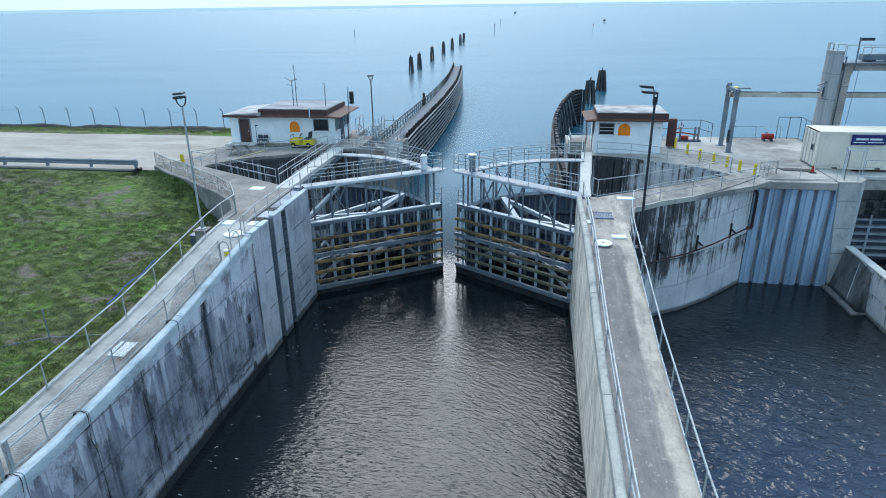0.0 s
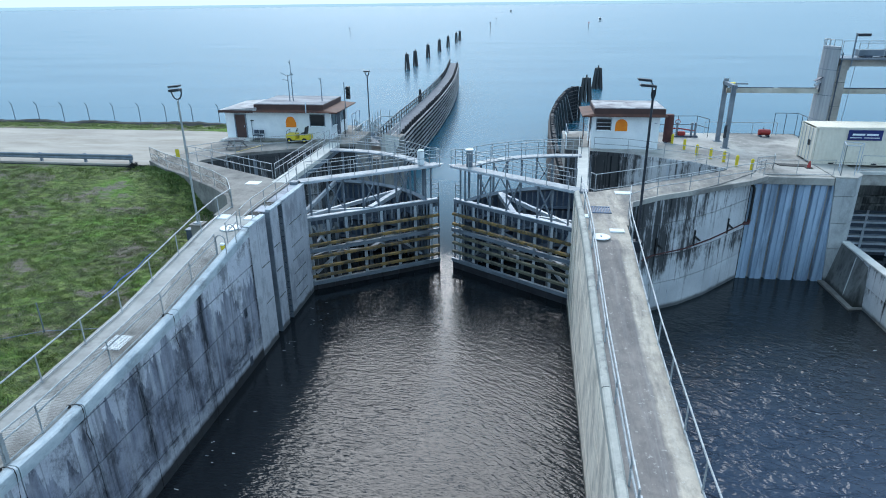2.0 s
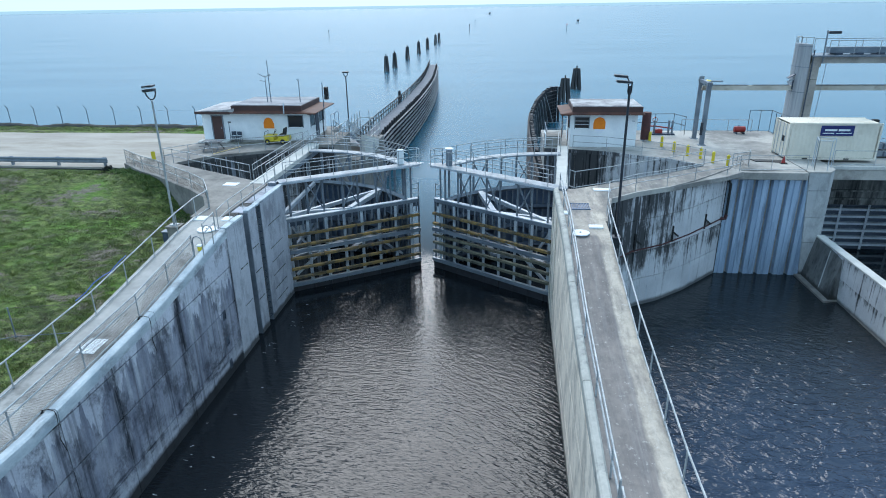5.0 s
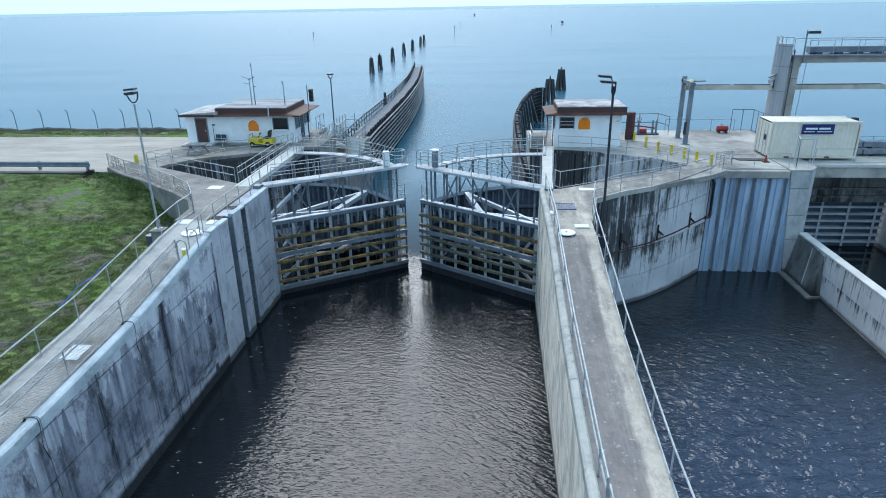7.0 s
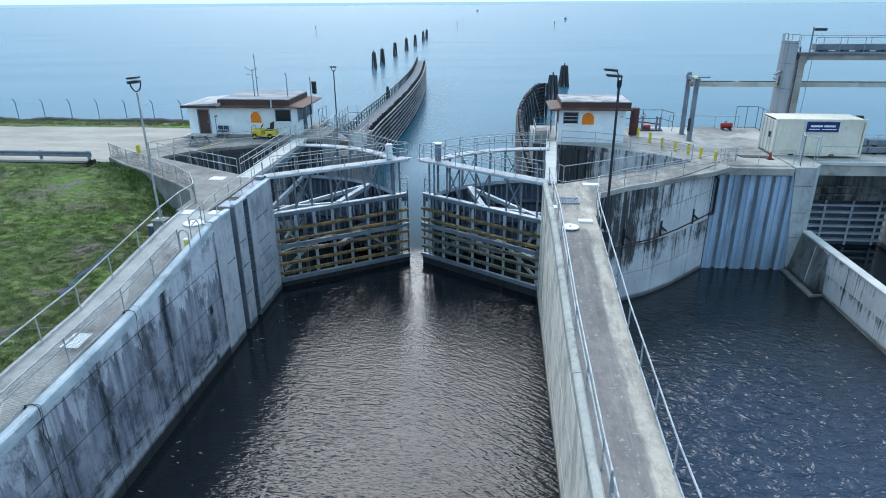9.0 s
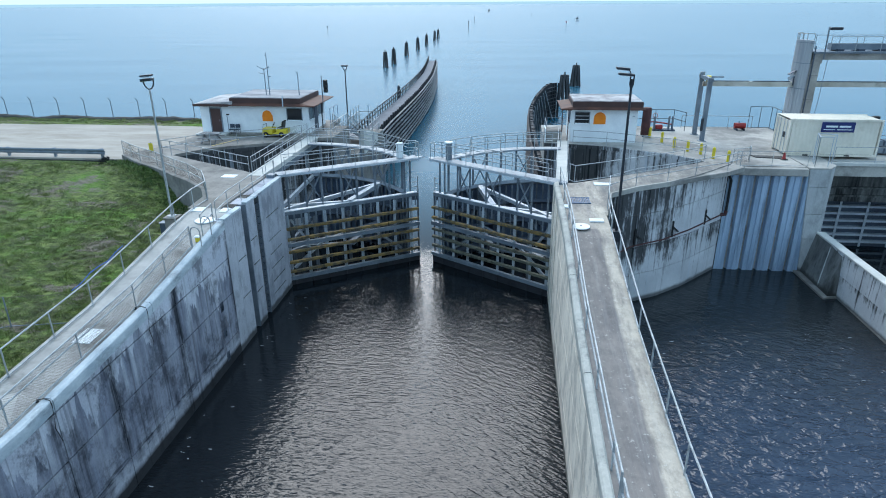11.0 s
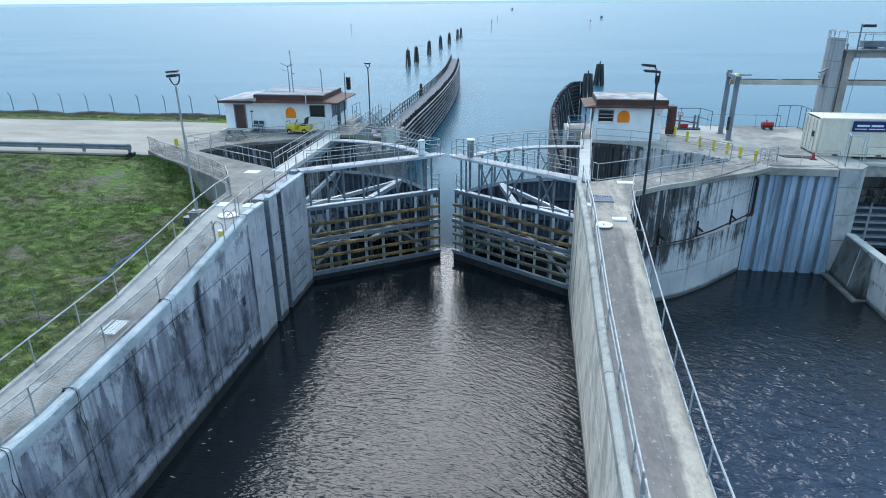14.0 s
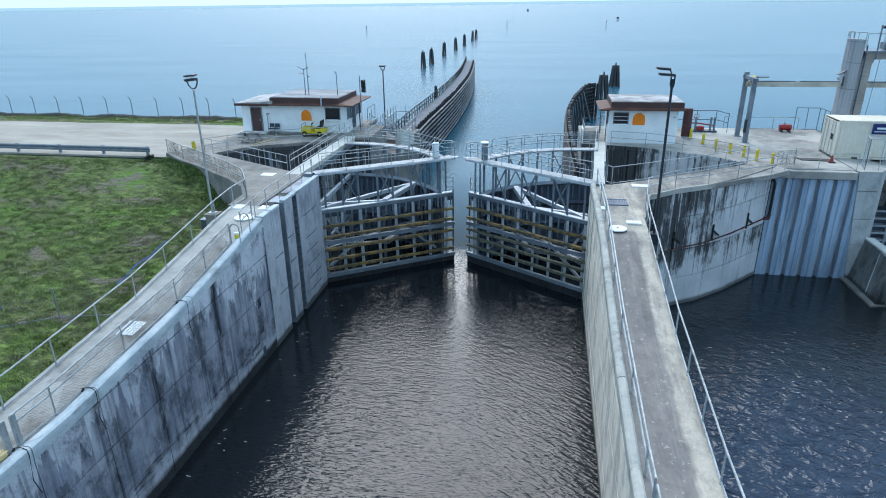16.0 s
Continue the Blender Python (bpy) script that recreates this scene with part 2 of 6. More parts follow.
DECK = weathered_deck()
DECK_PALE = plain("pale_deck_concrete", rgb(212, 210, 204), rgb(180, 180, 176), 0.6, 0.9, bump=0.25)


def trodden_deck():
    """The dividing wall's top: pale at its outer edge, trodden dark along the middle."""
    s = Shade("trodden_deck", 0.9)
    cloud, fine = s.noise(0.5, 6, 0.65, None, 0.35, 0.65), s.noise(7.0, 4, 0.65, None, 0.3, 0.7)
    c = s.mix(cloud, rgb(200, 189, 174), rgb(178, 168, 155))
    edge = s.math("ADD", s.axis(0), s.math("MULTIPLY", s.noise(0.8, 5, 0.6, s.mapped((1, 0.5, 1))), 0.5))
    c = s.mix(s.math("MULTIPLY", s.span(edge, 10.38, 10.52, 0.85, 0.0), s.span(s.axis(1), 29.06, 29.1, 1.0, 0.4)), c, rgb(122, 115, 113))
    c = s.mix(s.math("MULTIPLY", s.noise(0.6, 7, 0.7, s.mapped((2.2, 0.45, 1), (3, 3, 3)), 0.46, 0.60), 0.5), c, rgb(96, 92, 94))
    c = s.mix(s.math("MULTIPLY", fine, 0.18), c, rgb(90, 88, 86))
    c = s.mix(s.math("MULTIPLY", s.span(s.axis(0), 10.96, 11.3), s.noise(0.5, 6, 0.65, s.mapped((1, 1, 1), (7, 1, 2)), 0.2, 0.62)), c, rgb(108, 107, 105))
    blot = s.noise(2.4, 7, 0.72, s.mapped((1, 0.6, 1), (4, 1, 2)), 0.46, 0.62)
    c = s.mix(s.math("MULTIPLY", blot, 0.32), c, rgb(74, 72, 74))
    c = s.mix(s.math("MULTIPLY", s.noise(5.5, 5, 0.7, s.mapped((1, 1, 1), (2, 2, 5)), 0.60, 0.68), 0.5), c, rgb(206, 202, 196))
    tread = s.noise(1.0, 5, 0.65, s.mapped((5.0, 0.22, 1), (1, 2, 3)), 0.5, 0.68)
    c = s.mix(s.math("MULTIPLY", tread, 0.18), c, rgb(176, 174, 172))
    s.colour(c)
    s.bump(fine, 0.3, 0.01)
    return s.m


EAST_DECK = trodden_deck()
CAP = plain("painted_cap", rgb(204, 212, 216), rgb(158, 172, 182), 1.5, 0.75, bump=0.3, lo=0.38, hi=0.62, vec_scale=(1, 0.5, 1), stain=rgb(122, 128, 134))
CAP_PALE = plain("pale_coping", rgb(190, 189, 182), rgb(154, 154, 149), 1.4, 0.85, bump=0.3, stain=rgb(116, 118, 116))
ROAD = plain("shell_gravel", rgb(176, 169, 159), rgb(146, 139, 131), 0.3, 0.95, bump=0.5, vec_scale=(0.5, 1.6, 1), stain=rgb(138, 130, 118))
STEEL = plain("grey_painted_steel", rgb(132, 142, 152), rgb(92, 104, 116), 0.9, 0.5, 0.2)
STEEL_DARK = plain("dark_gate_steel", rgb(74, 86, 102), rgb(48, 58, 72), 0.8, 0.6, 0.1)
STEEL_PALE = plain("pale_painted_steel", rgb(190, 198, 206), rgb(150, 160, 170), 1.2, 0.5, 0.1)
GALV = plain("galvanised_rail", rgb(182, 186, 188), rgb(136, 142, 146), 3, 0.5, 0.3)
GRATING = plain("walkway_grating", rgb(170, 176, 181), rgb(122, 130, 138), 1.6, 0.6, 0.1, bump=0.3, stain=rgb(110, 116, 122))
WIRE = plain("dull_wire", rgb(134, 122, 114), rgb(104, 94, 88), 3, 0.6, 0.2)
WHITE = plain("white_paint", rgb(236, 240, 242), rgb(214, 220, 224), 0.7, 0.7)
TIMBER = plain("tarred_timber", rgb(58, 60, 66), rgb(30, 32, 38), 1.0, 0.8, bump=0.4, each=0.4)
TIMBER_GREY = plain("weathered_pile_timber", rgb(98, 96, 96), rgb(44, 46, 50), 1.4, 0.85, bump=0.5, each=0.35, vec_scale=(1, 1, 0.2))
TIMBER_PALE = plain("bleached_timber", rgb(162, 163, 165), rgb(98, 101, 106), 0.8, 0.85, bump=0.4, each=0.35)
WALER_GREY = plain("mossy_grey_timber", rgb(126, 124, 104), rgb(70, 74, 70), 3.0, 0.85, bump=0.5, each=0.3, stain=rgb(44, 46, 40))
WALER = plain("mossy_yellow_timber", rgb(150, 122, 68), rgb(74, 72, 62), 2.2, 0.85, bump=0.5, each=0.3, lo=0.45, hi=0.57, stain=rgb(94, 96, 96))
SHEET = plain("sheet_pile_steel", rgb(176, 197, 217), rgb(134, 156, 180), 0.9, 0.55, 0.1, vec_scale=(2, 2, 0.2), stain=rgb(96, 112, 130))
BLUE_STEEL = plain("blue_gate_plate", rgb(104, 124, 150), rgb(70, 88, 112), 0.8, 0.5, 0.1)
BROWN = plain("brown_paint", rgb(80, 54, 50), rgb(58, 38, 36), 1.0, 0.6)
RUST = plain("rust_brown_paint", rgb(100, 62, 48), rgb(66, 43, 38), 1.0, 0.75)
RUST_DARK = plain("dark_rusty_pipe", rgb(98, 58, 56), rgb(62, 42, 44), 3.0, 0.8)
ORANGE = plain("orange_board", rgb(240, 138, 8), rgb(224, 114, 6), 2.0, 0.6)
YELLOW = plain("yellow_paint", rgb(220, 198, 52), rgb(190, 172, 44), 2.0, 0.5)
YELLOW_PALE = plain("cream_plastic", rgb(230, 204, 150), rgb(210, 184, 130), 2.0, 0.6)
RED = plain("red_plastic", rgb(168, 46, 42), rgb(128, 36, 34), 2.0, 0.4)
BLACK = plain("black_rubber", rgb(34, 36, 38), rgb(22, 24, 26), 2.0, 0.6)
CREAM = plain("cream_container_paint", rgb(228, 221, 206), rgb(208, 201, 186), 0.8, 0.6, stain=rgb(196, 186, 168))
NAVY = plain("navy_sign", rgb(28, 44, 110), rgb(22, 34, 92), 2.0, 0.5)
ROOF_GREY = plain("grey_roll_roofing", rgb(168, 168, 172), rgb(104, 106, 112), 0.7, 0.9, bump=0.4, lo=0.4, hi=0.6, vec_scale=(0.4, 1.5, 1))
ROOFING = plain("worn_roll_roofing", rgb(190, 188, 188), rgb(112, 108, 112), 0.55, 0.9, bump=0.4, lo=0.42, hi=0.6)
DARK_STEEL = plain("dark_pole_paint", rgb(58, 62, 70), rgb(40, 44, 52), 1.5, 0.5, 0.3)
RUSTY_CONCRETE = plain("rust_stained_beam", rgb(200, 197, 188), rgb(152, 147, 134), 0.6, 0.8, bump=0.3, stain=rgb(112, 84, 60))
TOWER_CONCRETE = plain("tower_concrete", rgb(170, 174, 178), rgb(136, 141, 148), 0.8, 0.85, bump=0.3, vec_scale=(3, 3, 0.12))
GLASS = Shade("dark_glass", 0.05)
GLASS.colour((0.015, 0.02, 0.025, 1))
GLASS = GLASS.m
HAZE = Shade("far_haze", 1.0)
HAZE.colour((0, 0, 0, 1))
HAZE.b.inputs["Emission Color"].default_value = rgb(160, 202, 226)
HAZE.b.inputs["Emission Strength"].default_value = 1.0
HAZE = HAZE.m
FABRIC = plain("black_fabric", rgb(34, 42, 44), rgb(18, 23, 25), 1.5, 0.8, bump=0.5)
RIPRAP = plain("dark_shore_rock", rgb(52, 56, 56), rgb(26, 30, 32), 2.0, 0.9, bump=0.5, each=0.3)


def grass_shade():
    s = Shade("grass_soil", 0.95)
    tone = s.noise(0.8, 5, 0.65, None, 0.35, 0.66)
    clump = s.noise(2.6, 6, 0.72, s.mapped((0.7, 1.3, 1)), 0.40, 0.60)
    c = s.mix(tone, rgb(54, 94, 28), rgb(104, 130, 48))
    c = s.mix(s.math("MULTIPLY", clump, 0.8), s.mix(0.5, c, rgb(138, 146, 84)), rgb(36, 48, 24))
    c = s.mix(s.math("MULTIPLY", s.noise(4.6, 5, 0.7, s.mapped((1, 1, 1), (3, 8, 1)), 0.52, 0.68), 0.55), c, rgb(142, 142, 94))
    c = s.mix(s.math("MULTIPLY", s.noise(0.21, 4, 0.6, s.mapped((1, 1, 1), (7, 2, 4)), 0.50, 0.62), 0.65), c, rgb(92, 138, 34))
    c = s.mix(s.math("MULTIPLY", s.noise(0.34, 7, 0.72, s.mapped((0.7, 1.2, 1)), 0.53, 0.59), 0.85), c, rgb(126, 112, 106))
    s.colour(c)
    s.bump(clump, 0.8, 0.12)
    return s.m


GRASS = grass_shade()
BLUE_PLASTIC = plain("blue_plastic", rgb(30, 90, 190), rgb(24, 70, 160), 2.0, 0.4)


def blade_shade():
    s = Shade("grass_blade", 0.7)
    isle = s.n.new("ShaderNodeNewGeometry").outputs["Random Per Island"]
    tone = s.noise(0.8, 5, 0.65, None, 0.35, 0.66)
    c = s.mix(tone, rgb(56, 96, 26), rgb(106, 132, 50))
    c = s.mix(s.math("MULTIPLY", s.noise(2.6, 6, 0.72, s.mapped((0.7, 1.3, 1)), 0.42, 0.58), 0.75), s.mix(0.35, c, rgb(146, 154, 88)), rgb(44, 64, 26))
    c = s.mix(s.math("MULTIPLY", isle, 0.5), c, rgb(160, 162, 110))
    s.colour(s.mix(s.math("MULTIPLY", s.noise(0.34, 7, 0.72, None, 0.53, 0.60), 0.6), c, rgb(122, 114, 96)))
    return s.m


BLADES = blade_shade()

WEED = plain("dark_weed", rgb(86, 112, 46), rgb(56, 80, 34), 2.0, 0.7)


def water_shade():
    """Dark water with short ripples in the lock, bluer and choppier below the spillway, calm and silty in the lake."""
    s = Shade("dark_water", 0.1)
    s.b.inputs["IOR"].default_value = 1.335
    lake = s.span(s.axis(1), 46.0, 70.0)
    still = s.span(s.axis(1), 39.5, 45.0)
    pool = s.span(s.axis(0), 10.9, 11.1)
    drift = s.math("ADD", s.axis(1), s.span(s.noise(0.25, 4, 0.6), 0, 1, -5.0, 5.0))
    # pool colour holds the sky's reflection nearby and the dark wall's farther off
    reflection_tint = s.mix(s.span(drift, 22.0, 34.0), (0.035, 0.053, 0.086, 1), (0.017, 0.022, 0.026, 1))
    near = s.mix(pool, (0.010, 0.013, 0.016, 1), reflection_tint)
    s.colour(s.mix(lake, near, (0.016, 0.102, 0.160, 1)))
    swell = s.noise(0.8, 3, 0.55, s.mapped((0.75, 1.5, 1), (0, 0, 0), (0, 0, radians(14))), warp=0.6)
    mid = s.noise(3.8, 1, 0.5, s.mapped((0.5, 1.5, 1), (5, 3, 0), (0, 0, radians(14))), warp=0.5)
    # in the eastern half the wind drives the ripples slantwise
    slant = s.n.new("ShaderNodeVectorMath")
    slant.operation = "MULTIPLY"
    s.l.new(s.mapped((1, 1, 1), (0, 0, 0), (0, 0, radians(36))), slant.inputs[0])
    slant.inputs[1].default_value = (0.5, 1.6, 1)
    cross = s.noise(3.2, 1, 0.5, slant.outputs[0], warp=0.4)
    east = s.span(s.axis(0), -1.0, 5.0)
    mid = s.math("ADD", s.math("MULTIPLY", mid, s.span(east, 0, 1, 1.0, 0.25)), s.math("MULTIPLY", cross, s.span(east, 0, 1, 0.0, 0.95)))
    fine = s.noise(9.0, 1, 0.5, s.mapped((0.6, 1.5, 1), (1, 8, 0), (0, 0, radians(-8))), warp=0.3)
    shelter = s.span(s.math("ADD", s.axis(1), s.span(s.noise(0.2, 3, 0.6, s.mapped((1, 1, 1), (3, 3, 0))), 0, 1, -5.0, 5.0)), 26.0, 38.0, 1.0, 0.3)
    gust = s.noise(0.05, 3, 0.55, s.mapped((0.25, 1, 1)), 0.35, 0.65)
    height = s.math("ADD", s.math("MULTIPLY", swell, 0.05), s.math("ADD", s.math("MULTIPLY", mid, 0.11), s.math("MULTIPLY", fine, 0.045)))
    height = s.math("MULTIPLY", height, shelter)
    lee = s.span(s.math("ADD", s.axis(0), s.span(s.noise(0.35, 3, 0.6), 0, 1, -1.2, 1.2)), -6.4, -3.8, 0.22, 1.0)   # calm under the west wall
    height = s.math("MULTIPLY", height, lee)
    chop = s.noise(1.4, 2, 0.5, s.mapped((0.8, 1.3, 1), (2, 6, 0), (0, 0, radians(-16))), warp=0.8)
    height = s.math("ADD", height, s.math("MULTIPLY", s.math("MULTIPLY", chop, s.span(drift, 22.0, 37.0, 0.74, 0.06)), pool))
    calm = s.math("MULTIPLY", s.math("MULTIPLY", height, s.span(lake, 0, 1, 1.0, 0.04)), s.span(still, 0, 1, 1.0, 0.1))
    s.rough(s.span(s.math("MULTIPLY", lake, s.span(gust, 0, 1, 0.88, 1.0)), 0, 1, 0.02, 0.25))
    s.bump(calm, 1.0, 0.5)
    return s.m


WATER = water_shade()
FOAM = plain("foam_fleck", rgb(190, 196, 200), rgb(150, 156, 160), 6.0, 0.8)

# ---- building blocks ----
def box(bm, x0, x1, y0, y1, z0, z1):
    v = [bm.verts.new((x, y, z)) for z in (z0, z1) for x, y in ((x0, y0), (x1, y0), (x1, y1), (x0, y1))]
    for q in ((3, 2, 1, 0), (4, 5, 6, 7), (0, 1, 5, 4), (1, 2, 6, 5), (2, 3, 7, 6), (3, 0, 4, 7)):
        bm.faces.new([v[i] for i in q])
    return bm


def prism(bm, outline, z0, z1):
    """A solid on a counter-clockwise outline; z0 and z1 are heights or functions of x, y."""
    low, high = (z if callable(z) else (lambda x, y, z=z: z) for z in (z0, z1))
    a = [bm.verts.new((x, y, low(x, y))) for x, y in outline]
    b = [bm.verts.new((x, y, high(x, y))) for x, y in outline]
    n = len(outline)
    bm.faces.new(a[::-1])
    bm.faces.new(b)
    for i in range(n):
        bm.faces.new((a[i], a[(i + 1) % n], b[(i + 1) % n], b[i]))
    return bm


def ribbon(bm, x0, x1, ys, z0, top):
    """A wall along y whose top follows top(x, y), cut at ys."""
    rows = [[bm.verts.new((x, y, z)) for x, z in ((x0, z0), (x1, z0), (x1, top(x1, y)), (x0, top(x0, y)))] for y in ys]
    for a, b in zip(rows, rows[1:]):
        for k in range(4):
            bm.faces.new((a[k], a[(k + 1) % 4], b[(k + 1) % 4], b[k]))
    bm.faces.new(rows[0])
    bm.faces.new(rows[-1][::-1])
    return bm


def beam(bm, p, q, w, h, up=(0, 0, 1)):
    """A bar of width w and depth h from p to q."""
    p, q = Vector(p), Vector(q)
    d = (q - p).normalized()
    side = d.cross(Vector(up))
    if side.length < 1e-4:
        side = d.cross(Vector((0, 1, 0)))
    side = side.normalized() * w / 2
    top = side.cross(d).normalized() * h / 2
    v = [bm.verts.new(e + s * side + k * top) for e in (p, q) for s, k in ((-1, -1), (1, -1), (1, 1), (-1, 1))]
    for f in ((3, 2, 1, 0), (4, 5, 6, 7), (0, 1, 5, 4), (1, 2, 6, 5), (2, 3, 7, 6), (3, 0, 4, 7)):
        bm.faces.new([v[i] for i in f])
    return bm


def tube(bm, points, r, n=6, r_end=None):
    """A round bar along points."""
    pts = [Vector(p) for p in points]
    rings = []
    for i, p in enumerate(pts):
        d = (pts[min(i + 1, len(pts) - 1)] - pts[max(i - 1, 0)]).normalized()
        a = d.cross(Vector((0, 0, 1)))
        a = (a if a.length > 0.05 else d.cross(Vector((0, 1, 0)))).normalized()
        b = d.cross(a)
        rad = r if r_end is None else r + (r_end - r) * i / (len(pts) - 1)
        rings.append([bm.verts.new(p + rad * (math.cos(2 * math.pi * k / n) * a + math.sin(2 * math.pi * k / n) * b)) for k in range(n)])
    for a, b in zip(rings, rings[1:]):
        for k in range(n):
            bm.faces.new((a[k], a[(k + 1) % n], b[(k + 1) % n], b[k]))
    bm.faces.new(rings[0][::-1])
    bm.faces.new(rings[-1])
    return bm


def solid(bm, bevel=0.0):
    bmesh.ops.recalc_face_normals(bm, faces=bm.faces[:])
    if bevel:
        bmesh.ops.bevel(bm, geom=bm.edges[:], offset=bevel, segments=1, affect="EDGES", clamp_overlap=True)
    return bm


def mesh_of(name, bm, material):
    solid(bm)
    me = bpy.data.meshes.new(name)
    bm.to_mesh(me)
    bm.free()
    me.materials.append(material)
    return me


def part(name, bm, material, parent=None, label=""):
    """One mesh object in world coordinates, under a thing or a part where a parent is given."""
    ob = new(name, bm if isinstance(bm, bpy.types.Mesh) else mesh_of(name, bm, material))
    if parent:
        ob.parent = parent
        ob.matrix_parent_inverse = Matrix() if parent.parent else parent.matrix_basis.inverted()
    if label:
        ob["label"] = label
    return ob


def thing(name, at, label, category, group="", kind=""):
    """The empty at a thing's base; its parts are built round it."""
    ob = new(name)
    ob.empty_display_size = 0.3
    ob.location = at
    return tagged(ob, label, category, group, kind)


def B():
    return bmesh.new()


def structure(name, bm, material, label, category=""):
    return tagged(part(name, bm, material), label, category, kind="structure")

# ---- water, land and the concrete of the lock ----
TOP = 7.68         # deck of the gate bay
HALF = 8.53        # half the chamber's width
RAMP = ((-30.0, 5.9), (14.0, 5.95), (21.0, 6.45), (28.0, 7.5), (30.0, TOP), (60.0, TOP))


def wall_top(x, y):
    """The tops of both chamber walls, which fall away from the gates."""
    for (a, za), (b, zb) in zip(RAMP, RAMP[1:]):
        if y <= b:
            return za + (zb - za) * (y - a) / (b - a)
    return TOP


def disc_sheet(cx, cy, rings, n, z):
    bm = B()
    centre, last = bm.verts.new((cx, cy, z)), None
    for r in rings:
        ring = [bm.verts.new((cx + r * math.cos(2 * math.pi * k / n), cy + r * math.sin(2 * math.pi * k / n), z)) for k in range(n)]
        for k in range(n):
            if last:
                bm.faces.new((last[k], ring[k], ring[(k + 1) % n], last[(k + 1) % n]))
            else:
                bm.faces.new((centre, ring[k], ring[(k + 1) % n]))
        last = ring
    return bm


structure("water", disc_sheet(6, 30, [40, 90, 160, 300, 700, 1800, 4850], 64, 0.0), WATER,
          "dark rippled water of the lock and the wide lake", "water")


# glowing band added past the water's edge; the haze is in its colour
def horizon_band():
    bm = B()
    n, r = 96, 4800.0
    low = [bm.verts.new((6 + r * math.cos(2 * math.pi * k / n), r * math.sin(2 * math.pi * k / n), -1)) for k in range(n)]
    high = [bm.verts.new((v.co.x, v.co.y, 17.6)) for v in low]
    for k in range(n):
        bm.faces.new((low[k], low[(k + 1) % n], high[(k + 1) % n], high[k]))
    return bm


structure("backdrop", horizon_band(), HAZE, "glowing pale blue backdrop band for the haze at the horizon", "haze")


BANK = ((30.0, 6.1), (34.1, 5.6), (36.0, 5.9), (37.0, 6.7), (37.8, 7.3), (38.7, 7.48), (41.0, 7.45))


def land_height(x, y):
    z = 5.2 + 0.05 * (y - 12.0) if y < 35 else min(6.35 + (y - 35.0) * 0.18, 7.15)
    if y > 54.6:
        z = 7.4
    if y > 57.5:
        z = 7.4 - (y - 57.5) * 1.4
    if 30.0 < y < 41.0 and x > -32:
        # the bank climbs to the ramp's slab and dips beside its wing wall
        for (a, za), (b, zb) in zip(BANK, BANK[1:]):
            if a <= y <= b:
                w = math.exp(-((ramp_side(y) - x) / 3.0) ** 2)
                z += w * (za + (zb - za) * (y - a) / (b - a) - z)
                break
    return max(z, -1.0) + 0.08 * noise.noise((x * 0.35, y * 0.35, 0.3)) + 0.03 * noise.noise((x * 1.3, y * 1.3, 2.3))


def ramp_side(y):
    """How far east the grass reaches."""
    if y > 41.7:
        return -20.0
    return float(np.interp(y, (31.5, 32.2, 33.75, 35.35, 36.45, 38.25, 39.55, 41.7), (-11.0, -11.3, -12.15, -13.85, -15.35, -17.55, -19.55, -22.1)))


def land():
    bm = B()
    xs = [-400, -200, -100, -75] + [-60 + i for i in range(50)]
    ys = [-80, -40, -20] + [-6 + i for i in range(72)]
    grid = [[bm.verts.new((min(x, ramp_side(y)), y, land_height(x, y))) for x in xs] for y in ys]
    for a, b in zip(grid, grid[1:]):
        for i in range(len(xs) - 1):
            if (a[i].co - a[i + 1].co).length + (b[i].co - b[i + 1].co).length > 0.01:
                bm.faces.new((a[i], a[i + 1], b[i + 1], b[i]))
    bmesh.ops.remove_doubles(bm, verts=bm.verts[:], dist=0.002)
    return bm


structure("ground", land(), GRASS, "grassy bank with worn bare patches beside the lock", "grass")
structure("road", prism(B(), [(-400, 41.9), (-23.6, 41.9), (-22.3, 41.8), (-20.4, 45.2), (-19.5, 55.4), (-400, 54.8)], 6.0, 7.32), ROAD,
          "pale crushed-shell road and yard behind the guard rail", "road")

# chamber walls: a core, then the cast panels that face it
wall_west = structure("wall_west", ribbon(B(), -11.1, -HALF - 0.12, (-14, 14, 21, 28, 30.2), -4, wall_top),
                      CONCRETE_DECK, "tall grey lock wall streaked with black mildew", "lock wall")
wall_east = structure("wall_east", ribbon(B(), HALF + 0.12, 10.85, (-14, 14, 21, 28, 31.0), -4, wall_top),
                      EAST_DECK, "pale concrete wall between lock and spillway", "lock wall")
LIFTS = (-1.5, 1.33, 3.66, 5.6, 9.0)


def face_panels(parent, x0, x1, ends, material):
    """Cast lifts of a wall's face, with open joints between them."""
    for y0, y1 in zip(ends, ends[1:]):
        for z0, z1 in zip(LIFTS, LIFTS[1:]):
            top = lambda x, y, z1=z1: min(z1 - 0.03, wall_top(x, y) - 0.02)
            if top(0, y0) - z0 < 0.12:
                continue
            a, b = y0 + 0.022, y1 - 0.022
            part("panel", ribbon(B(), x0, x1, [a] + [y for y in (14, 21, 28) if a < y < b] + [b], z0 + 0.03, top),
                 material, parent)


face_panels(wall_west, -HALF - 0.14, -HALF, (-14, 4, 12.45, 15.3, 18.2, 23.0, 28.45), CONCRETE)
face_panels(wall_east, HALF, HALF + 0.14, (-14, 4, 12.45, 18.2, 31.0), FACE_EAST)


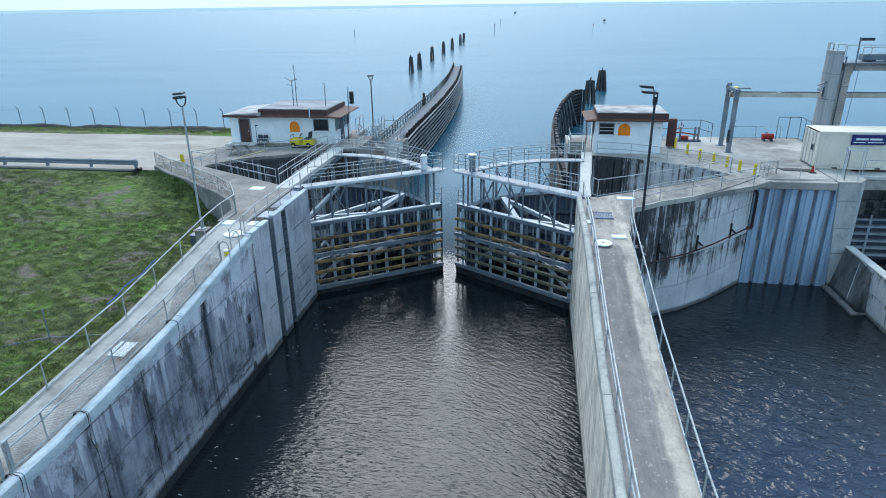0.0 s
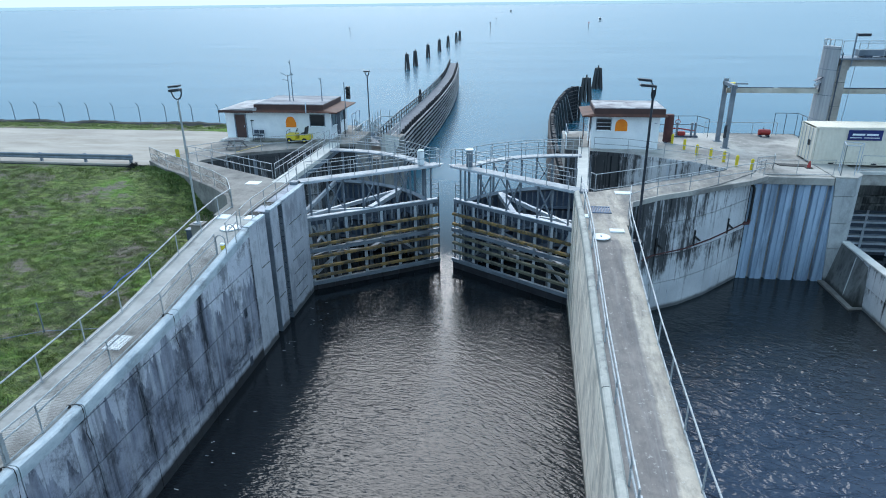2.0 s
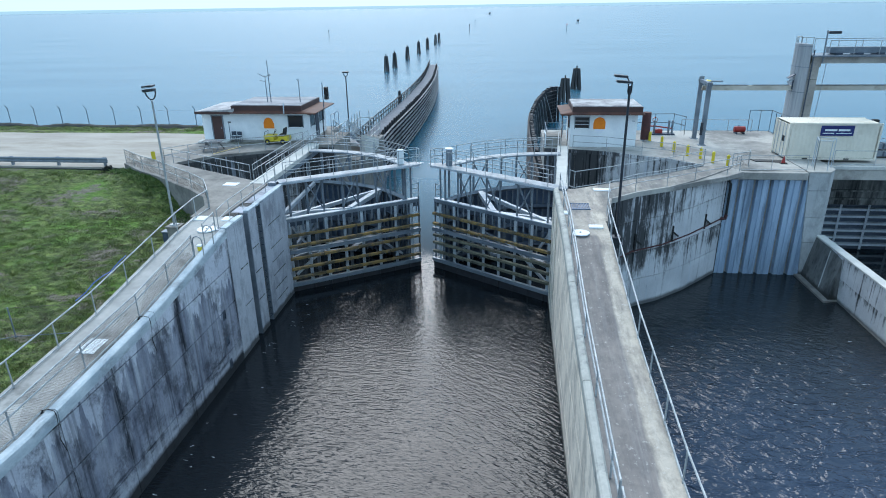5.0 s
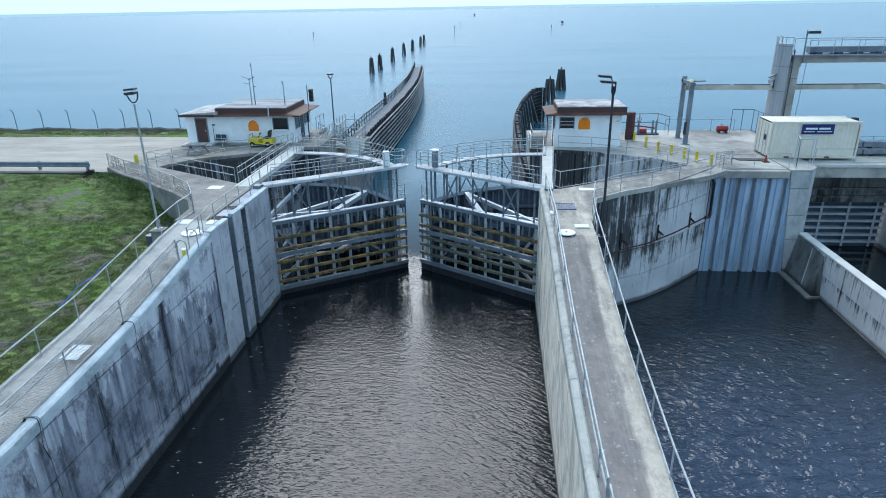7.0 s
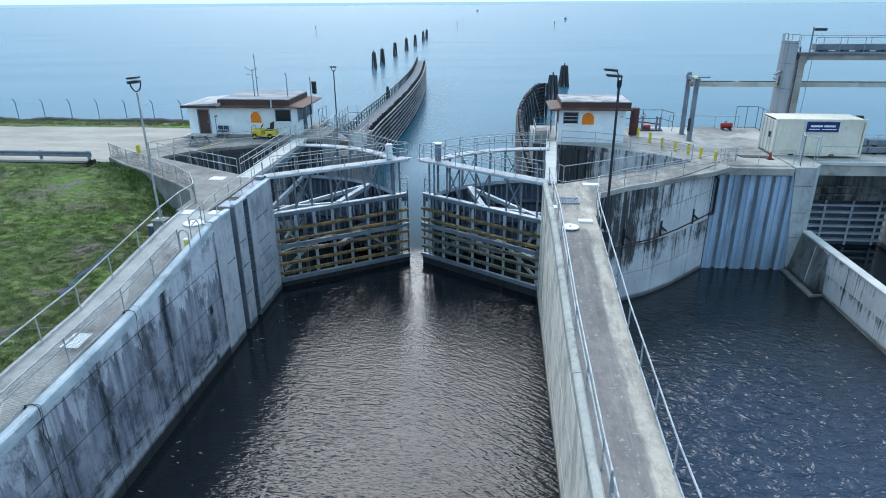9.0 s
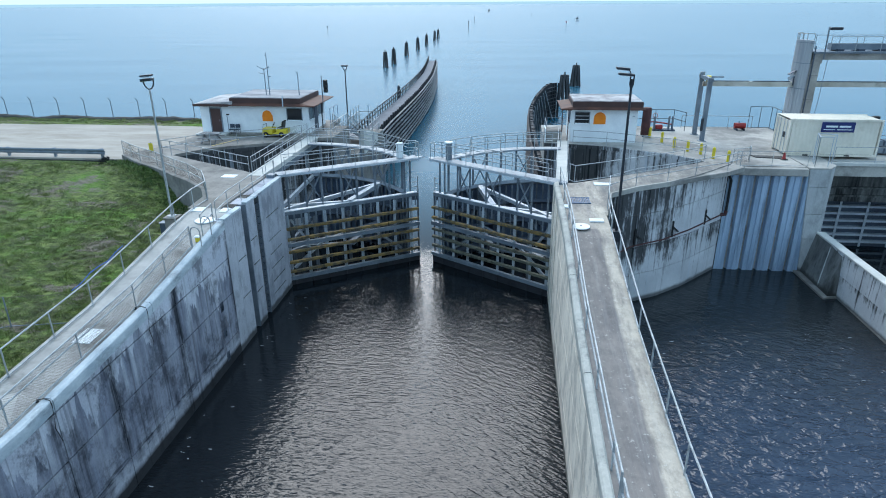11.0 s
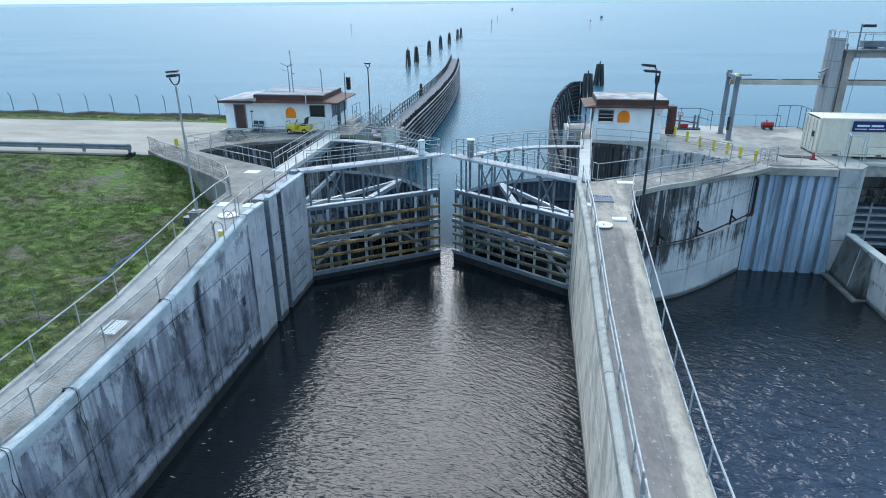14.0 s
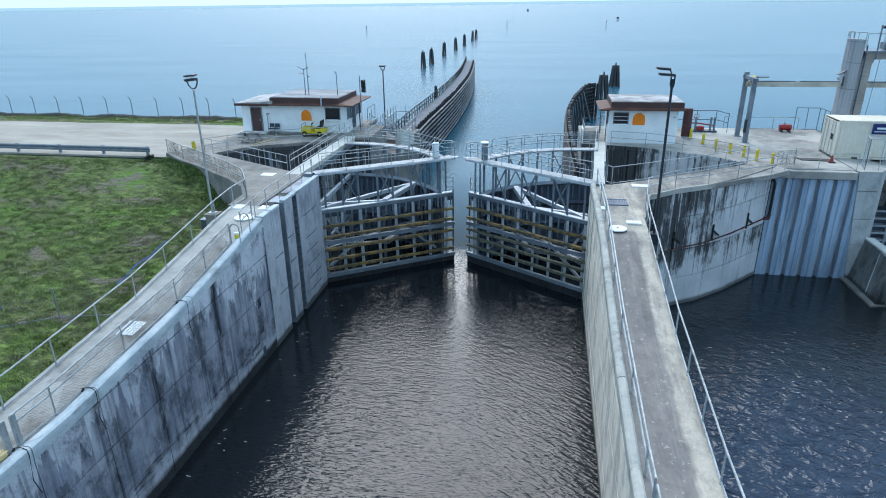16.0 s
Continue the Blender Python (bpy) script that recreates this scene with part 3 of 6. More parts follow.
def capping(side, material, ends, back=0.0):
    """The rounded, painted edge of a wall, in lengths."""
    for y0, y1 in zip(ends, ends[1:]):
        bm, rows = B(), []
        profile = ((0.015, -0.38), (0.03, -0.10), (0.02, 0.03), (-0.04, 0.09), (-0.26, 0.10), (-0.32, 0.05), (-0.34, -0.20))
        cuts = [y0 + 0.02] + [y for y in (14, 21, 28) if y0 < y < y1] + [y1 - 0.02]
        for y in cuts:
            z = wall_top(0, y)
            rows.append([bm.verts.new((side * (HALF - (u - back if u < -0.2 else u)), y, z + v)) for u, v in profile])
        for a, b in zip(rows, rows[1:]):
            for i in range(len(profile)):
                j = (i + 1) % len(profile)
                bm.faces.new((a[i], a[j], b[j], b[i]))
        bm.faces.new(rows[0])
        bm.faces.new(rows[-1][::-1])
        part("coping", bm, material, wall_west if side < 0 else wall_east, "pale blue painted rounded coping")


capping(-1, CAP, (-14, 4, 12.45, 15.3, 21.3, 28.5))
capping(1, CAP_PALE, (-14, 4, 12.45, 18.2, 24.6, 31.0, 37.0), -0.04)
# gate bay
apron_west = structure("apron_west", prism(B(), [(-HALF - 1.0, 30.2), (-HALF - 1.0, 36.6), (-9.6, 37.0), (-11.8, 38.2), (-18.4, 41.9), (-18.4, 42.3), (-20.4, 45.2), (-22.3, 41.75), (-19.7, 39.55), (-17.7, 38.25), (-15.5, 36.45), (-14.0, 35.35), (-12.3, 33.75), (-11.45, 32.2), (-11.3, 30.2)], -4, TOP),
                       PLATFORM, "worn concrete apron round the western gate recess", "apron")
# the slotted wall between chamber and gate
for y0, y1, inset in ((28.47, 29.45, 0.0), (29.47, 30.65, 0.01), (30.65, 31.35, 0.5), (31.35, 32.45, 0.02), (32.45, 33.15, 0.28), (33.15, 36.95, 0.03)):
    # slot backs get the dark concrete to imitate the shade in them
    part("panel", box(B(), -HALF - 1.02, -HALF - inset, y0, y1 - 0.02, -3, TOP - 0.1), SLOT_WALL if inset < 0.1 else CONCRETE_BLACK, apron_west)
    if inset > 0.1:
        # thin plate added so the slot's far side looks shaded
        part("guide", box(B(), -HALF - inset, -HALF - 0.04, y1 - 0.06, y1 - 0.022, -3, TOP - 0.12), STEEL, apron_west, "grey plate that darkens the slot's shaded far side")
    if inset < 0.3:
        part("coping", solid(box(B(), -HALF - 0.3, -HALF - min(inset, 0.02) + 0.03, y0 + 0.01, y1 - 0.03, TOP - 0.12, TOP + 0.02), 0.02), CAP, apron_west, "pale painted kerb on the wall's edge")
for y0, y1, z in ((29.55, 30.5, 4.9), (29.55, 30.5, 2.7), (31.4, 32.2, 5.4), (31.4, 32.2, 3.9), (31.4, 32.2, 2.2)):
    part("crack", box(B(), -HALF - 0.03, -HALF + 0.004, y0, y1, z, z + 0.05), CONCRETE_BLACK, apron_west)
for z in (0.9, 1.7, 2.6, 3.5, 4.4, 5.9):
    part("rubbing_strip", box(B(), -HALF - 0.04, -HALF - 0.015, 33.9, 35.9, z, z + 0.05), CONCRETE_BLACK, apron_west)
platform_west = structure("platform_west", prism(B(), [(-20.4, 45.2), (-18.4, 42.3), (-16.8, 44.6), (-11.6, 47.4), (-10.9, 48.6), (-HALF, 48.9), (-HALF, 54.2), (-10.08, 54.2), (-10.08, 57), (-19.5, 57)], -4, TOP - 0.004),
                          PLATFORM, "stained concrete platform under the western gatehouse", "platform")
apron_east = structure("apron_east", prism(B(), [(HALF + 0.04, 31.0), (10.95, 31.0), (11.1, 32.0), (11.62, 35.0), (13.39, 36.5), (15.5, 37.75), (17.5, 39.45), (19.2, 41.25), (20.55, 42.7), (20.9, 43.3), (19.2, 43.3), (15.7, 40.85), (12.0, 38.4), (9.74, 37.0), (HALF + 0.04, 37.0)], -4, TOP - 0.03),
                       EAST_DECK, "concrete apron and curved abutment beside the eastern gate recess", "apron")
for y0, y1, inset in ((31.0, 32.9, 0.0), (32.9, 33.4, 0.3), (33.4, 35.4, 0.0), (35.4, 36.0, 0.3), (36.0, 37.1, 0.0)):
    part("panel", box(B(), HALF + inset, HALF + 0.52, y0, y1 - 0.02, -3, TOP - 0.12), FACE_EAST, apron_east)
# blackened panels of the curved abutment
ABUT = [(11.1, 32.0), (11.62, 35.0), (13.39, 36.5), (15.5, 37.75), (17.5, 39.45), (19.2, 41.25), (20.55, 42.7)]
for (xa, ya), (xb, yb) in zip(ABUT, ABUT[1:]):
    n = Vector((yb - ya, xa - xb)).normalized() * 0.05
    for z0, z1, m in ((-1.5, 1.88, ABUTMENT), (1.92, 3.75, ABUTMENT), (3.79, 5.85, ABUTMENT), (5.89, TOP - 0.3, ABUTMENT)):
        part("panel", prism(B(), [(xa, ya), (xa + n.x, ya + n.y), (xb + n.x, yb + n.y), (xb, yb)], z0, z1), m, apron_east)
    part("coping", prism(B(), [(xa, ya), (xa + 2 * n.x, ya + 2 * n.y), (xb + 2 * n.x, yb + 2 * n.y), (xb, yb)], TOP - 0.28, TOP + 0.02), DECK, apron_east)
part("overhang", solid(prism(B(), [(15.6, 37.75), (17.5, 39.1), (19.85, 40.6), (21.3, 41.95), (20.75, 42.95), (20.5, 42.6), (19.15, 41.2), (17.45, 39.42)], TOP - 0.34, TOP - 0.04), 0.015), DECK, apron_east, "worn overhanging slab edge")
platform_east = structure("platform_east", prism(B(), [(HALF, 49.4), (10.9, 49.0), (13.2, 48.4), (15.55, 47.1), (17.6, 46.1), (19.2, 44.4), (19.2, 43.35), (20.9, 43.35), (20.6, 42.95), (25.55, 42.95), (25.55, 47.05), (28.2, 47.05), (28.2, 57.0), (HALF, 57.0)], -4, 7.48),
                          DECK, "pale concrete yard round the eastern gatehouse", "platform")
# dark walls of the recesses
def recess_walls(parent, line, material=None):
    for (xa, ya), (xb, yb) in zip(line, line[1:]):
        d = Vector((xb - xa, yb - ya))
        n = Vector((d.y, -d.x)).normalized() * 0.05
        count = max(1, round(d.length / 2.6))
        for i in range(count):
            p, q = Vector((xa, ya)) + d * (i + 0.006) / count, Vector((xa, ya)) + d * (i + 0.994) / count
            for z0, z1 in ((-1.5, 3.6), (3.62, TOP - 0.5)):
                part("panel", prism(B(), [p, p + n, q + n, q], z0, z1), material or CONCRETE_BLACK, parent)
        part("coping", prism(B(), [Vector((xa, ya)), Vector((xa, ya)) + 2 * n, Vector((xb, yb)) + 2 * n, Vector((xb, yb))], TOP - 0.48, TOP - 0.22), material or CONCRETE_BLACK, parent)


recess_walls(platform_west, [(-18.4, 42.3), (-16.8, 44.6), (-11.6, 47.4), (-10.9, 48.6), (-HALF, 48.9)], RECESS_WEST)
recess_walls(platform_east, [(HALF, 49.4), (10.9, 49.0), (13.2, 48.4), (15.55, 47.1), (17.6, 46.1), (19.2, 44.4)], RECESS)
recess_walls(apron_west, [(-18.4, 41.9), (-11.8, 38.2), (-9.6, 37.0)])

# the bridges that cross the recesses
for y0, (xa, xb), (xc, xd) in ((36.9, (-10.75, -9.75), (-10.75, -9.75)), (37.0, (8.62, 9.36), (9.5, 10.34))):
    bridge = structure("bridge", prism(B(), [(xa, y0), (xb, y0), (xd, 49.2), (xc, 49.2)], TOP - 0.28, TOP + 0.02), DECK_PALE, "narrow pale footbridge over the gate recess", "footbridge")
    for p, q in ((xa + 0.06, xc + 0.06), (xb - 0.06, xd - 0.06)):
        part("girder", beam(B(), (p, y0, TOP - 0.45), (q, 49.0, TOP - 0.45), 0.1, 0.36), STEEL, bridge)

# spillway
pier = structure("pier", prism(B(), [(26.4, 42.95), (26.95, 42.8), (27.6, 43.65), (27.6, 57), (26.4, 57)], -4, 7.4), CONCRETE_BLACK, "pale concrete spillway pier with open joints", "pier")
def pier_block(z0, z1):
    """A block of the pier; its western edge leans in towards the foot."""
    bm = B()
    rings = []
    for z in (z0, z1):
        x = 26.3 - 0.65 * z / 7.44
        rings.append([bm.verts.new((a, b, z)) for a, b in ((x, 42.52), (26.98, 42.52), (27.65, 43.4), (27.65, 47), (x, 47))])
    low, high = rings
    bm.faces.new(low[::-1])
    bm.faces.new(high)
    for k in range(5):
        bm.faces.new((low[k], low[(k + 1) % 5], high[(k + 1) % 5], high[k]))
    return solid(bm, 0.02)


for z0, z1 in ((-1.5, 2.5), (2.53, 4.3), (4.33, 6.2), (6.23, 7.44)):
    part("block", pier_block(z0, z1), CONCRETE_PALE, pier)
part("cap", prism(B(), [(25.6, 42.5), (26.99, 42.5), (27.67, 43.4), (27.67, 47.02), (25.6, 47.02)], 7.445, 7.52), DECK, pier)
deck = structure("spillway_deck", box(B(), 27.66, 90, 44.3, 50.0, 6.55, 7.3), DECK, "concrete service deck over the spillway", "bridge")
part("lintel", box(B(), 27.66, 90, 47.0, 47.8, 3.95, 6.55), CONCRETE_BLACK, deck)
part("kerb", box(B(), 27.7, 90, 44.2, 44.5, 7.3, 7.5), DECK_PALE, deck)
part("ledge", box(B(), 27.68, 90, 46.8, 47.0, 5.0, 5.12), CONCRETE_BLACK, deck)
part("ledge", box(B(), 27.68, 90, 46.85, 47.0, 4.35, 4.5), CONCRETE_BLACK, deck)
for x in (35.7, 45.7, 55.7):
    part("pier", box(B(), x, x + 1.6, 43.6, 57, -4, 6.55), CONCRETE_PALE, deck)
structure("training_wall", prism(B(), [(27.2, -20), (27.72, -20), (27.5, 43.4), (27.0, 43.0)], -4, 2.92), TRAINING, "low dark training wall with a whitened top", "wall")
structure("training_cap", solid(prism(B(), [(27.16, -20), (27.76, -20), (27.53, 42.65), (26.95, 42.65)], 2.92, 3.05), 0.03), DECK_PALE, "whitened top of the training wall", "coping")


def buttress():
    bm = B()
    low = [bm.verts.new(p) for p in ((26.2, 38.3, -1.0), (27.2, 38.3, -1.0), (27.2, 42.65, -1.0), (26.2, 42.65, -1.0))]
    high = [bm.verts.new(p) for p in ((27.05, 38.9, 2.9), (27.2, 38.9, 2.9), (27.2, 42.65, 2.9), (26.95, 42.65, 2.9))]
    bm.faces.new(low[::-1])
    bm.faces.new(high)
    for i in range(4):
        bm.faces.new((low[i], low[(i + 1) % 4], high[(i + 1) % 4], high[i]))
    return bm


slope = structure("buttress", buttress(), CONCRETE_BLACK, "sloping dark concrete buttress against the pier", "buttress")
part("joint_strip", beam(B(), (26.44, 39.9, 0.1), (26.98, 40.4, 2.75), 0.05, 0.05), CONCRETE_PALE, slope, "pale mortar strip down the slope")
structure("footing", prism(B(), [(26.1, 38.2), (27.3, 38.5), (27.3, 42.7), (26.0, 42.7)], -4, 0.12), PLATFORM, "pale concrete footing at the waterline", "footing")
structure("footing", box(B(), 27.02, 27.2, -20, 38.4, -4, 0.12), PLATFORM, "pale concrete footing at the waterline", "footing")


def sheet_piles():
    wall = tagged(new("sheet_pile_wall"), "blue-grey steel sheet pile wall under a concrete beam", "sheet piling", kind="structure")
    wall.location = (20.6, 42.6, 0)
    w = 1.02
    u = ((0, 0.36), (0.09, 0.36), (0.14, 0.02), (0.36, 0.0), (0.39, 0.06), (0.45, 0.06), (0.48, 0.0), (0.74, 0.0), (0.77, 0.05), (0.80, 0.05), (0.88, 0.02), (0.93, 0.36), (w, 0.36))
    for i in range(6):
        x = 20.36 + w * i
        part("sheet_pile", prism(B(), [(x + a, 42.62 + b) for a, b in u if x + a < 26.42] + [(x + a, 42.66 + b) for a, b in u[::-1] if x + a < 26.42], -3, 6.97), SHEET, wall)
    part("beam", solid(box(B(), 20.5, 25.58, 42.44, 43.1, 6.95, 7.44), 0.02), DECK, wall, "weathered concrete capping beam")


sheet_piles()

# ---- railings and the sector gates ----
def split(points, spacing):
    """Points along a polyline at about the given spacing, corners kept."""
    out = []
    for a, b in zip(points, points[1:]):
        a, b = Vector(a), Vector(b)
        n = max(1, round((b - a).length / spacing))
        out += [a.lerp(b, i / n) for i in range(n)]
    return out + [Vector(points[-1])]


def wire_mesh(points, z0, z1, pitch, r):
    """Diagonal wires between two heights over a polyline."""
    bm = B()
    for a, b in zip(points, points[1:]):
        a, b = Vector(a), Vector(b)
        run = (b - a).length
        n = int(run / pitch)
        rise = z1 - z0
        for lean in (1, -1):
            for i in range(n):
                s0, s1 = i / n, (i * pitch + lean * rise) / run
                cut = 1.0
                if s1 > 1:
                    cut = (1 - s0) / (s1 - s0)
                if s1 < 0:
                    cut = s0 / (s0 - s1)
                p = a.lerp(b, s0) + Vector((0, 0, z0))
                q = a.lerp(b, s0 + (s1 - s0) * cut) + Vector((0, 0, z0 + rise * cut))
                if (q - p).length > 0.02:
                    d = (q - p).normalized()
                    u = d.cross(Vector((0.3, 0.2, 0.9))).normalized() * r
                    w = d.cross(u).normalized() * r
                    ring = [[bm.verts.new(e + k) for k in (u, -0.5 * u + 0.87 * w, -0.5 * u - 0.87 * w)] for e in (p, q)]
                    for k in range(3):
                        bm.faces.new((ring[0][k], ring[0][(k + 1) % 3], ring[1][(k + 1) % 3], ring[1][k]))
    return bm


def railing(points, label, height=1.07, levels=(1.05, 0.55), spacing=2.0, r=0.026, material=None, mesh=0.0, parent=None, group="", toe=False):
    """A pipe railing along points on the deck. With a parent it is that thing's part."""
    material = material or GALV
    if parent is None:
        root = thing("railing", points[0], label, "railing", group)
    else:
        root = part("railing", B(), material, parent)
    for p in split(points, spacing):
        part("post", tube(B(), (p, p + Vector((0, 0, height))), r * 0.95, 6), material, root)
    for h in levels:
        part("rail", tube(B(), [Vector(p) + Vector((0, 0, h)) for p in points], r, 6), material, root)
    if toe:
        part("toe_board", tube(B(), [Vector(p) + Vector((0, 0, 0.08)) for p in points], r * 1.6, 4), material, root)
    if mesh:
        part("wire_infill", wire_mesh(points, 0.06, min(levels[0], height) - 0.02, mesh * 0.8, 0.0042), WIRE, root, "grey woven wire infill")
    return root


def sector_gate(side, px, py, a0, a1, label):
    """A leaf that turns about (px, py): a straight truss that closes the lock, and a curved skin on the lake side."""
    R = 9.45
    gate = thing("lock_gate", (px, py, 0), label, "lock gate", "pair of sector gates")

    def at(r, a, z, off=0.0):
        c, s = math.cos(radians(a)), math.sin(radians(a))
        return Vector((px - side * (r * c + off * s), py + r * s - off * c, z))

    def bar(name, p, q, w, h, m, label=""):
        return part(name, beam(B(), p, q, w, h), m, gate, label)

    # heights of the mid chord, the steel walers and the timbers
    mid, walers, timbers = (5.2, (2.92, 0.55), (4.05, 3.3, 2.42, 1.68, 1.02)) if side < 0 else (5.3, (3.08, 0.72), (4.25, 3.5, 2.62, 2.05, 1.38))
    bar("pivot_post", at(0, a0, -2), at(0, a0, TOP + 0.1), 0.5, 0.5, STEEL)
    # front truss over the mid chord
    bar("mid_chord", at(0.3, a0, mid - 0.14), at(10.12, a0, mid - 0.14), 0.34, 0.22, STEEL)
    bar("web_plate", at(0.3, a0, mid - 0.42), at(10.12, a0, mid - 0.42), 0.04, 0.34, STEEL_DARK)
    for i in range(20):
        r = 0.66 + 0.49 * i
        bar("stiffener", at(r, a0, mid - 0.95, 0.08), at(r, a0, mid - 0.26, 0.08), 0.09, 0.12, STEEL)
    bar("flange", at(0.3, a0, mid), at(10.16, a0, mid), 0.36, 0.05, STEEL_PALE)
    stations = (0.91, 2.1, 3.19, 4.55, 5.63, 6.98, 8.05, 9.2, 9.63)
    for i, r in enumerate(stations):
        bar("column", at(r, a0, 5.3), at(r, a0, TOP - 0.1), 0.12, 0.12, STEEL)
    for i in (1, 3, 5):
        for u, v in ((0, 1), (1, 0)):
            bar("brace", at(stations[i + u], a0, 5.45), at(stations[i + v], a0, TOP - 0.2), 0.08, 0.08, STEEL)
    # rubbing frame towards the chamber
    for r in [0.66 + 1.275 * i for i in range(8)]:
        bar("post", at(r, a0, 0.5, 0.12), at(r, a0, mid - 0.3, 0.12), 0.17, 0.18, STEEL_PALE)
    for z in walers:
        bar("steel_waler", at(0.3, a0, z, 0.34), at(10.12, a0, z, 0.34), 0.22, 0.26, STEEL)
    for z in timbers:
        n = 4
        for i in range(n):
            bar("fender_timber", at(0.4 + 9.7 * i / n + 0.02, a0, z, 0.32), at(0.4 + 9.7 * (i + 1) / n - 0.02, a0, z, 0.32), 0.22, 0.16, WALER if side < 0 or z > 3 else WALER_GREY)
    part("skirt", beam(B(), at(0.3, a0, -0.3, 0.1), at(10.15, a0, -0.3, 0.1), 0.3, 1.8), TIMBER, gate)
    for r in [0.8 + 1.2 * i for i in range(8)]:
        bar("cleat", at(r, a0, 0.05, 0.28), at(r, a0, 0.5, 0.28), 0.1, 0.12, TIMBER)
    for r0, r1, z0, z1 in ((1.0, 3.6, 0.9, 2.9), (9.0, 6.6, 0.9, 2.9), (0.7, 1.9, 4.9, 3.0)):
        bar("knee_brace", at(r0, a0, z0, -0.5), at(r1, a0, z1, -0.5), 0.16, 0.16, STEEL_PALE)
    # curved skin with its ribs
    steps = 20
    for i in range(steps):
        b0, b1 = a0 + (a1 - a0) * i / steps, a0 + (a1 - a0) * (i + 1) / steps
        part("skin_plate", prism(B(), [at(R, b0, 0).xy, at(R + 0.03, b0, 0).xy, at(R + 0.03, b1, 0).xy, at(R, b1, 0).xy], -2, 5.2), BLUE_STEEL, gate)
        bar("rib", at(R - 0.14, b0, -1.5), at(R - 0.14, b0, 5.2), 0.10, 0.30, STEEL)
    for z in (0.6, 2.2, 3.7, 5.25):
        part("ring_girder", tube(B(), [at(R - 0.3, a0 + (a1 - a0) * i / 12, z) for i in range(13)], 0.19, 4), STEEL if z > 5 else STEEL_DARK, gate)
    # level frames that tie truss, pivot and skin together
    for z, m in ((5.2, STEEL_PALE), (2.2, STEEL)):
        for a in (a0 + 21, a1):
            bar("radial_strut", at(0.4, a, z), at(R - 0.3, a, z), 0.22, 0.26, m)
        bar("tie", at(5.0, a0, z), at(R - 0.3, a0 + 21, z), 0.36, 0.3, m)
        bar("tie", at(5.0, a0, z), at(1.6, a0 + 40, z), 0.2, 0.2, m)
    for a in (a0 + 21, a1):
        for r in (3.0, 6.0, 9.0):
            bar("column", at(r, a, -1), at(r, a, 5.1), 0.2, 0.2, STEEL)
    # columns and braces under the curved walkway
    cols = [a0 + 3 + 7.3 * i for i in range(9)]
    for a in cols:
        bar("column", at(R - 0.2, a, 5.3), at(R - 0.2, a, TOP - 0.1), 0.15, 0.15, STEEL)
    for a, b in zip(cols[2::3], cols[3::3]):
        bar("brace", at(R - 0.2, a, 5.4), at(R - 0.2, b, TOP - 0.2), 0.07, 0.07, STEEL)
        bar("brace", at(R - 0.2, b, 5.4), at(R - 0.2, a, TOP - 0.2), 0.07, 0.07, STEEL)
    # walkways
    def plank(r0, r1):
        return prism(B(), [at(r0, a0, 0, 0.42).xy, at(r1, a0, 0, 0.42).xy, at(r1, a0, 0, -0.42).xy, at(r0, a0, 0, -0.42).xy], TOP, TOP + 0.10)
    part("walkway", plank(0.3, 10.2), GRATING, gate, "pale steel walkway plate")
    for off in (0.44, -0.44):
        bar("fascia", at(0.3, a0, TOP + 0.0, off), at(10.2, a0, TOP + 0.02, off), 0.05, 0.14, STEEL_PALE)
    part("nose_plate", prism(B(), [at(10.2, a0, 0, 0.3).xy, at(10.7, a0, 0, 0.05).xy, at(10.2, a0, 0, -0.35).xy], TOP + 0.02, TOP + 0.07), STEEL_PALE, gate)
    arc = [a0 + 2 + (a1 - a0 - 1) * i / 14 for i in range(15)]
    bm = B()
    rows = [[bm.verts.new(at(r, a, z)) for r, z in ((R - 0.5, TOP + 0.02), (R + 0.26, TOP + 0.02), (R + 0.26, TOP + 0.1), (R - 0.5, TOP + 0.1))] for a in arc]
    for p, q in zip(rows, rows[1:]):
        for k in range(4):
            bm.faces.new((p[k], p[(k + 1) % 4], q[(k + 1) % 4], q[k]))
    bm.faces.new(rows[0])
    bm.faces.new(rows[-1][::-1])
    part("curved_walkway", bm, GRATING, gate, "curved pale walkway over the skin plate")
    part("fascia", tube(B(), [at(R - 0.53, a, TOP + 0.04) for a in arc], 0.045, 4), STEEL, gate)
    part("fascia", tube(B(), [at(R + 0.29, a, TOP + 0.04) for a in arc], 0.05, 4), STEEL_PALE, gate)
    for off, r1 in ((0.40, 10.15), (-0.40, 8.6)):
        railing([at(0.8, a0, TOP + 0.1, off), at(r1, a0, TOP + 0.1, off)], "", 1.1, (1.08, 0.55), 1.55, 0.025, GALV, parent=gate)
    railing([at(R + 0.26, a, TOP + 0.1) for a in arc[::2]], "", 1.1, (1.08, 0.6), 1.7, 0.028, GALV, parent=gate)
    railing([at(R - 0.5, a, TOP + 0.1) for a in arc[3::2]], "", 1.1, (1.08, 0.6), 1.7, 0.028, GALV, parent=gate)
    railing([at(10.15, a0, TOP + 0.1, 0.4), at(10.18, a0, TOP + 0.1, -0.1), at(R + 0.26, arc[0], TOP + 0.1)], "", 1.1, (1.08, 0.6), 0.9, 0.028, GALV, parent=gate)
    # landing with bars and a ladder at the tip
    part("ladder", beam(B(), at(10.25, a0, 0.4, -0.1), at(10.25, a0, 5.3, -0.1), 0.5, 0.05, (1, 0, 0)), STEEL_DARK, gate)
    for z in (5.5, 5.85, 6.2):
        part("guard_bar", tube(B(), (at(9.75, a0, z, -0.3), at(10.4, a0, z, -0.3)), 0.025), GALV, gate)
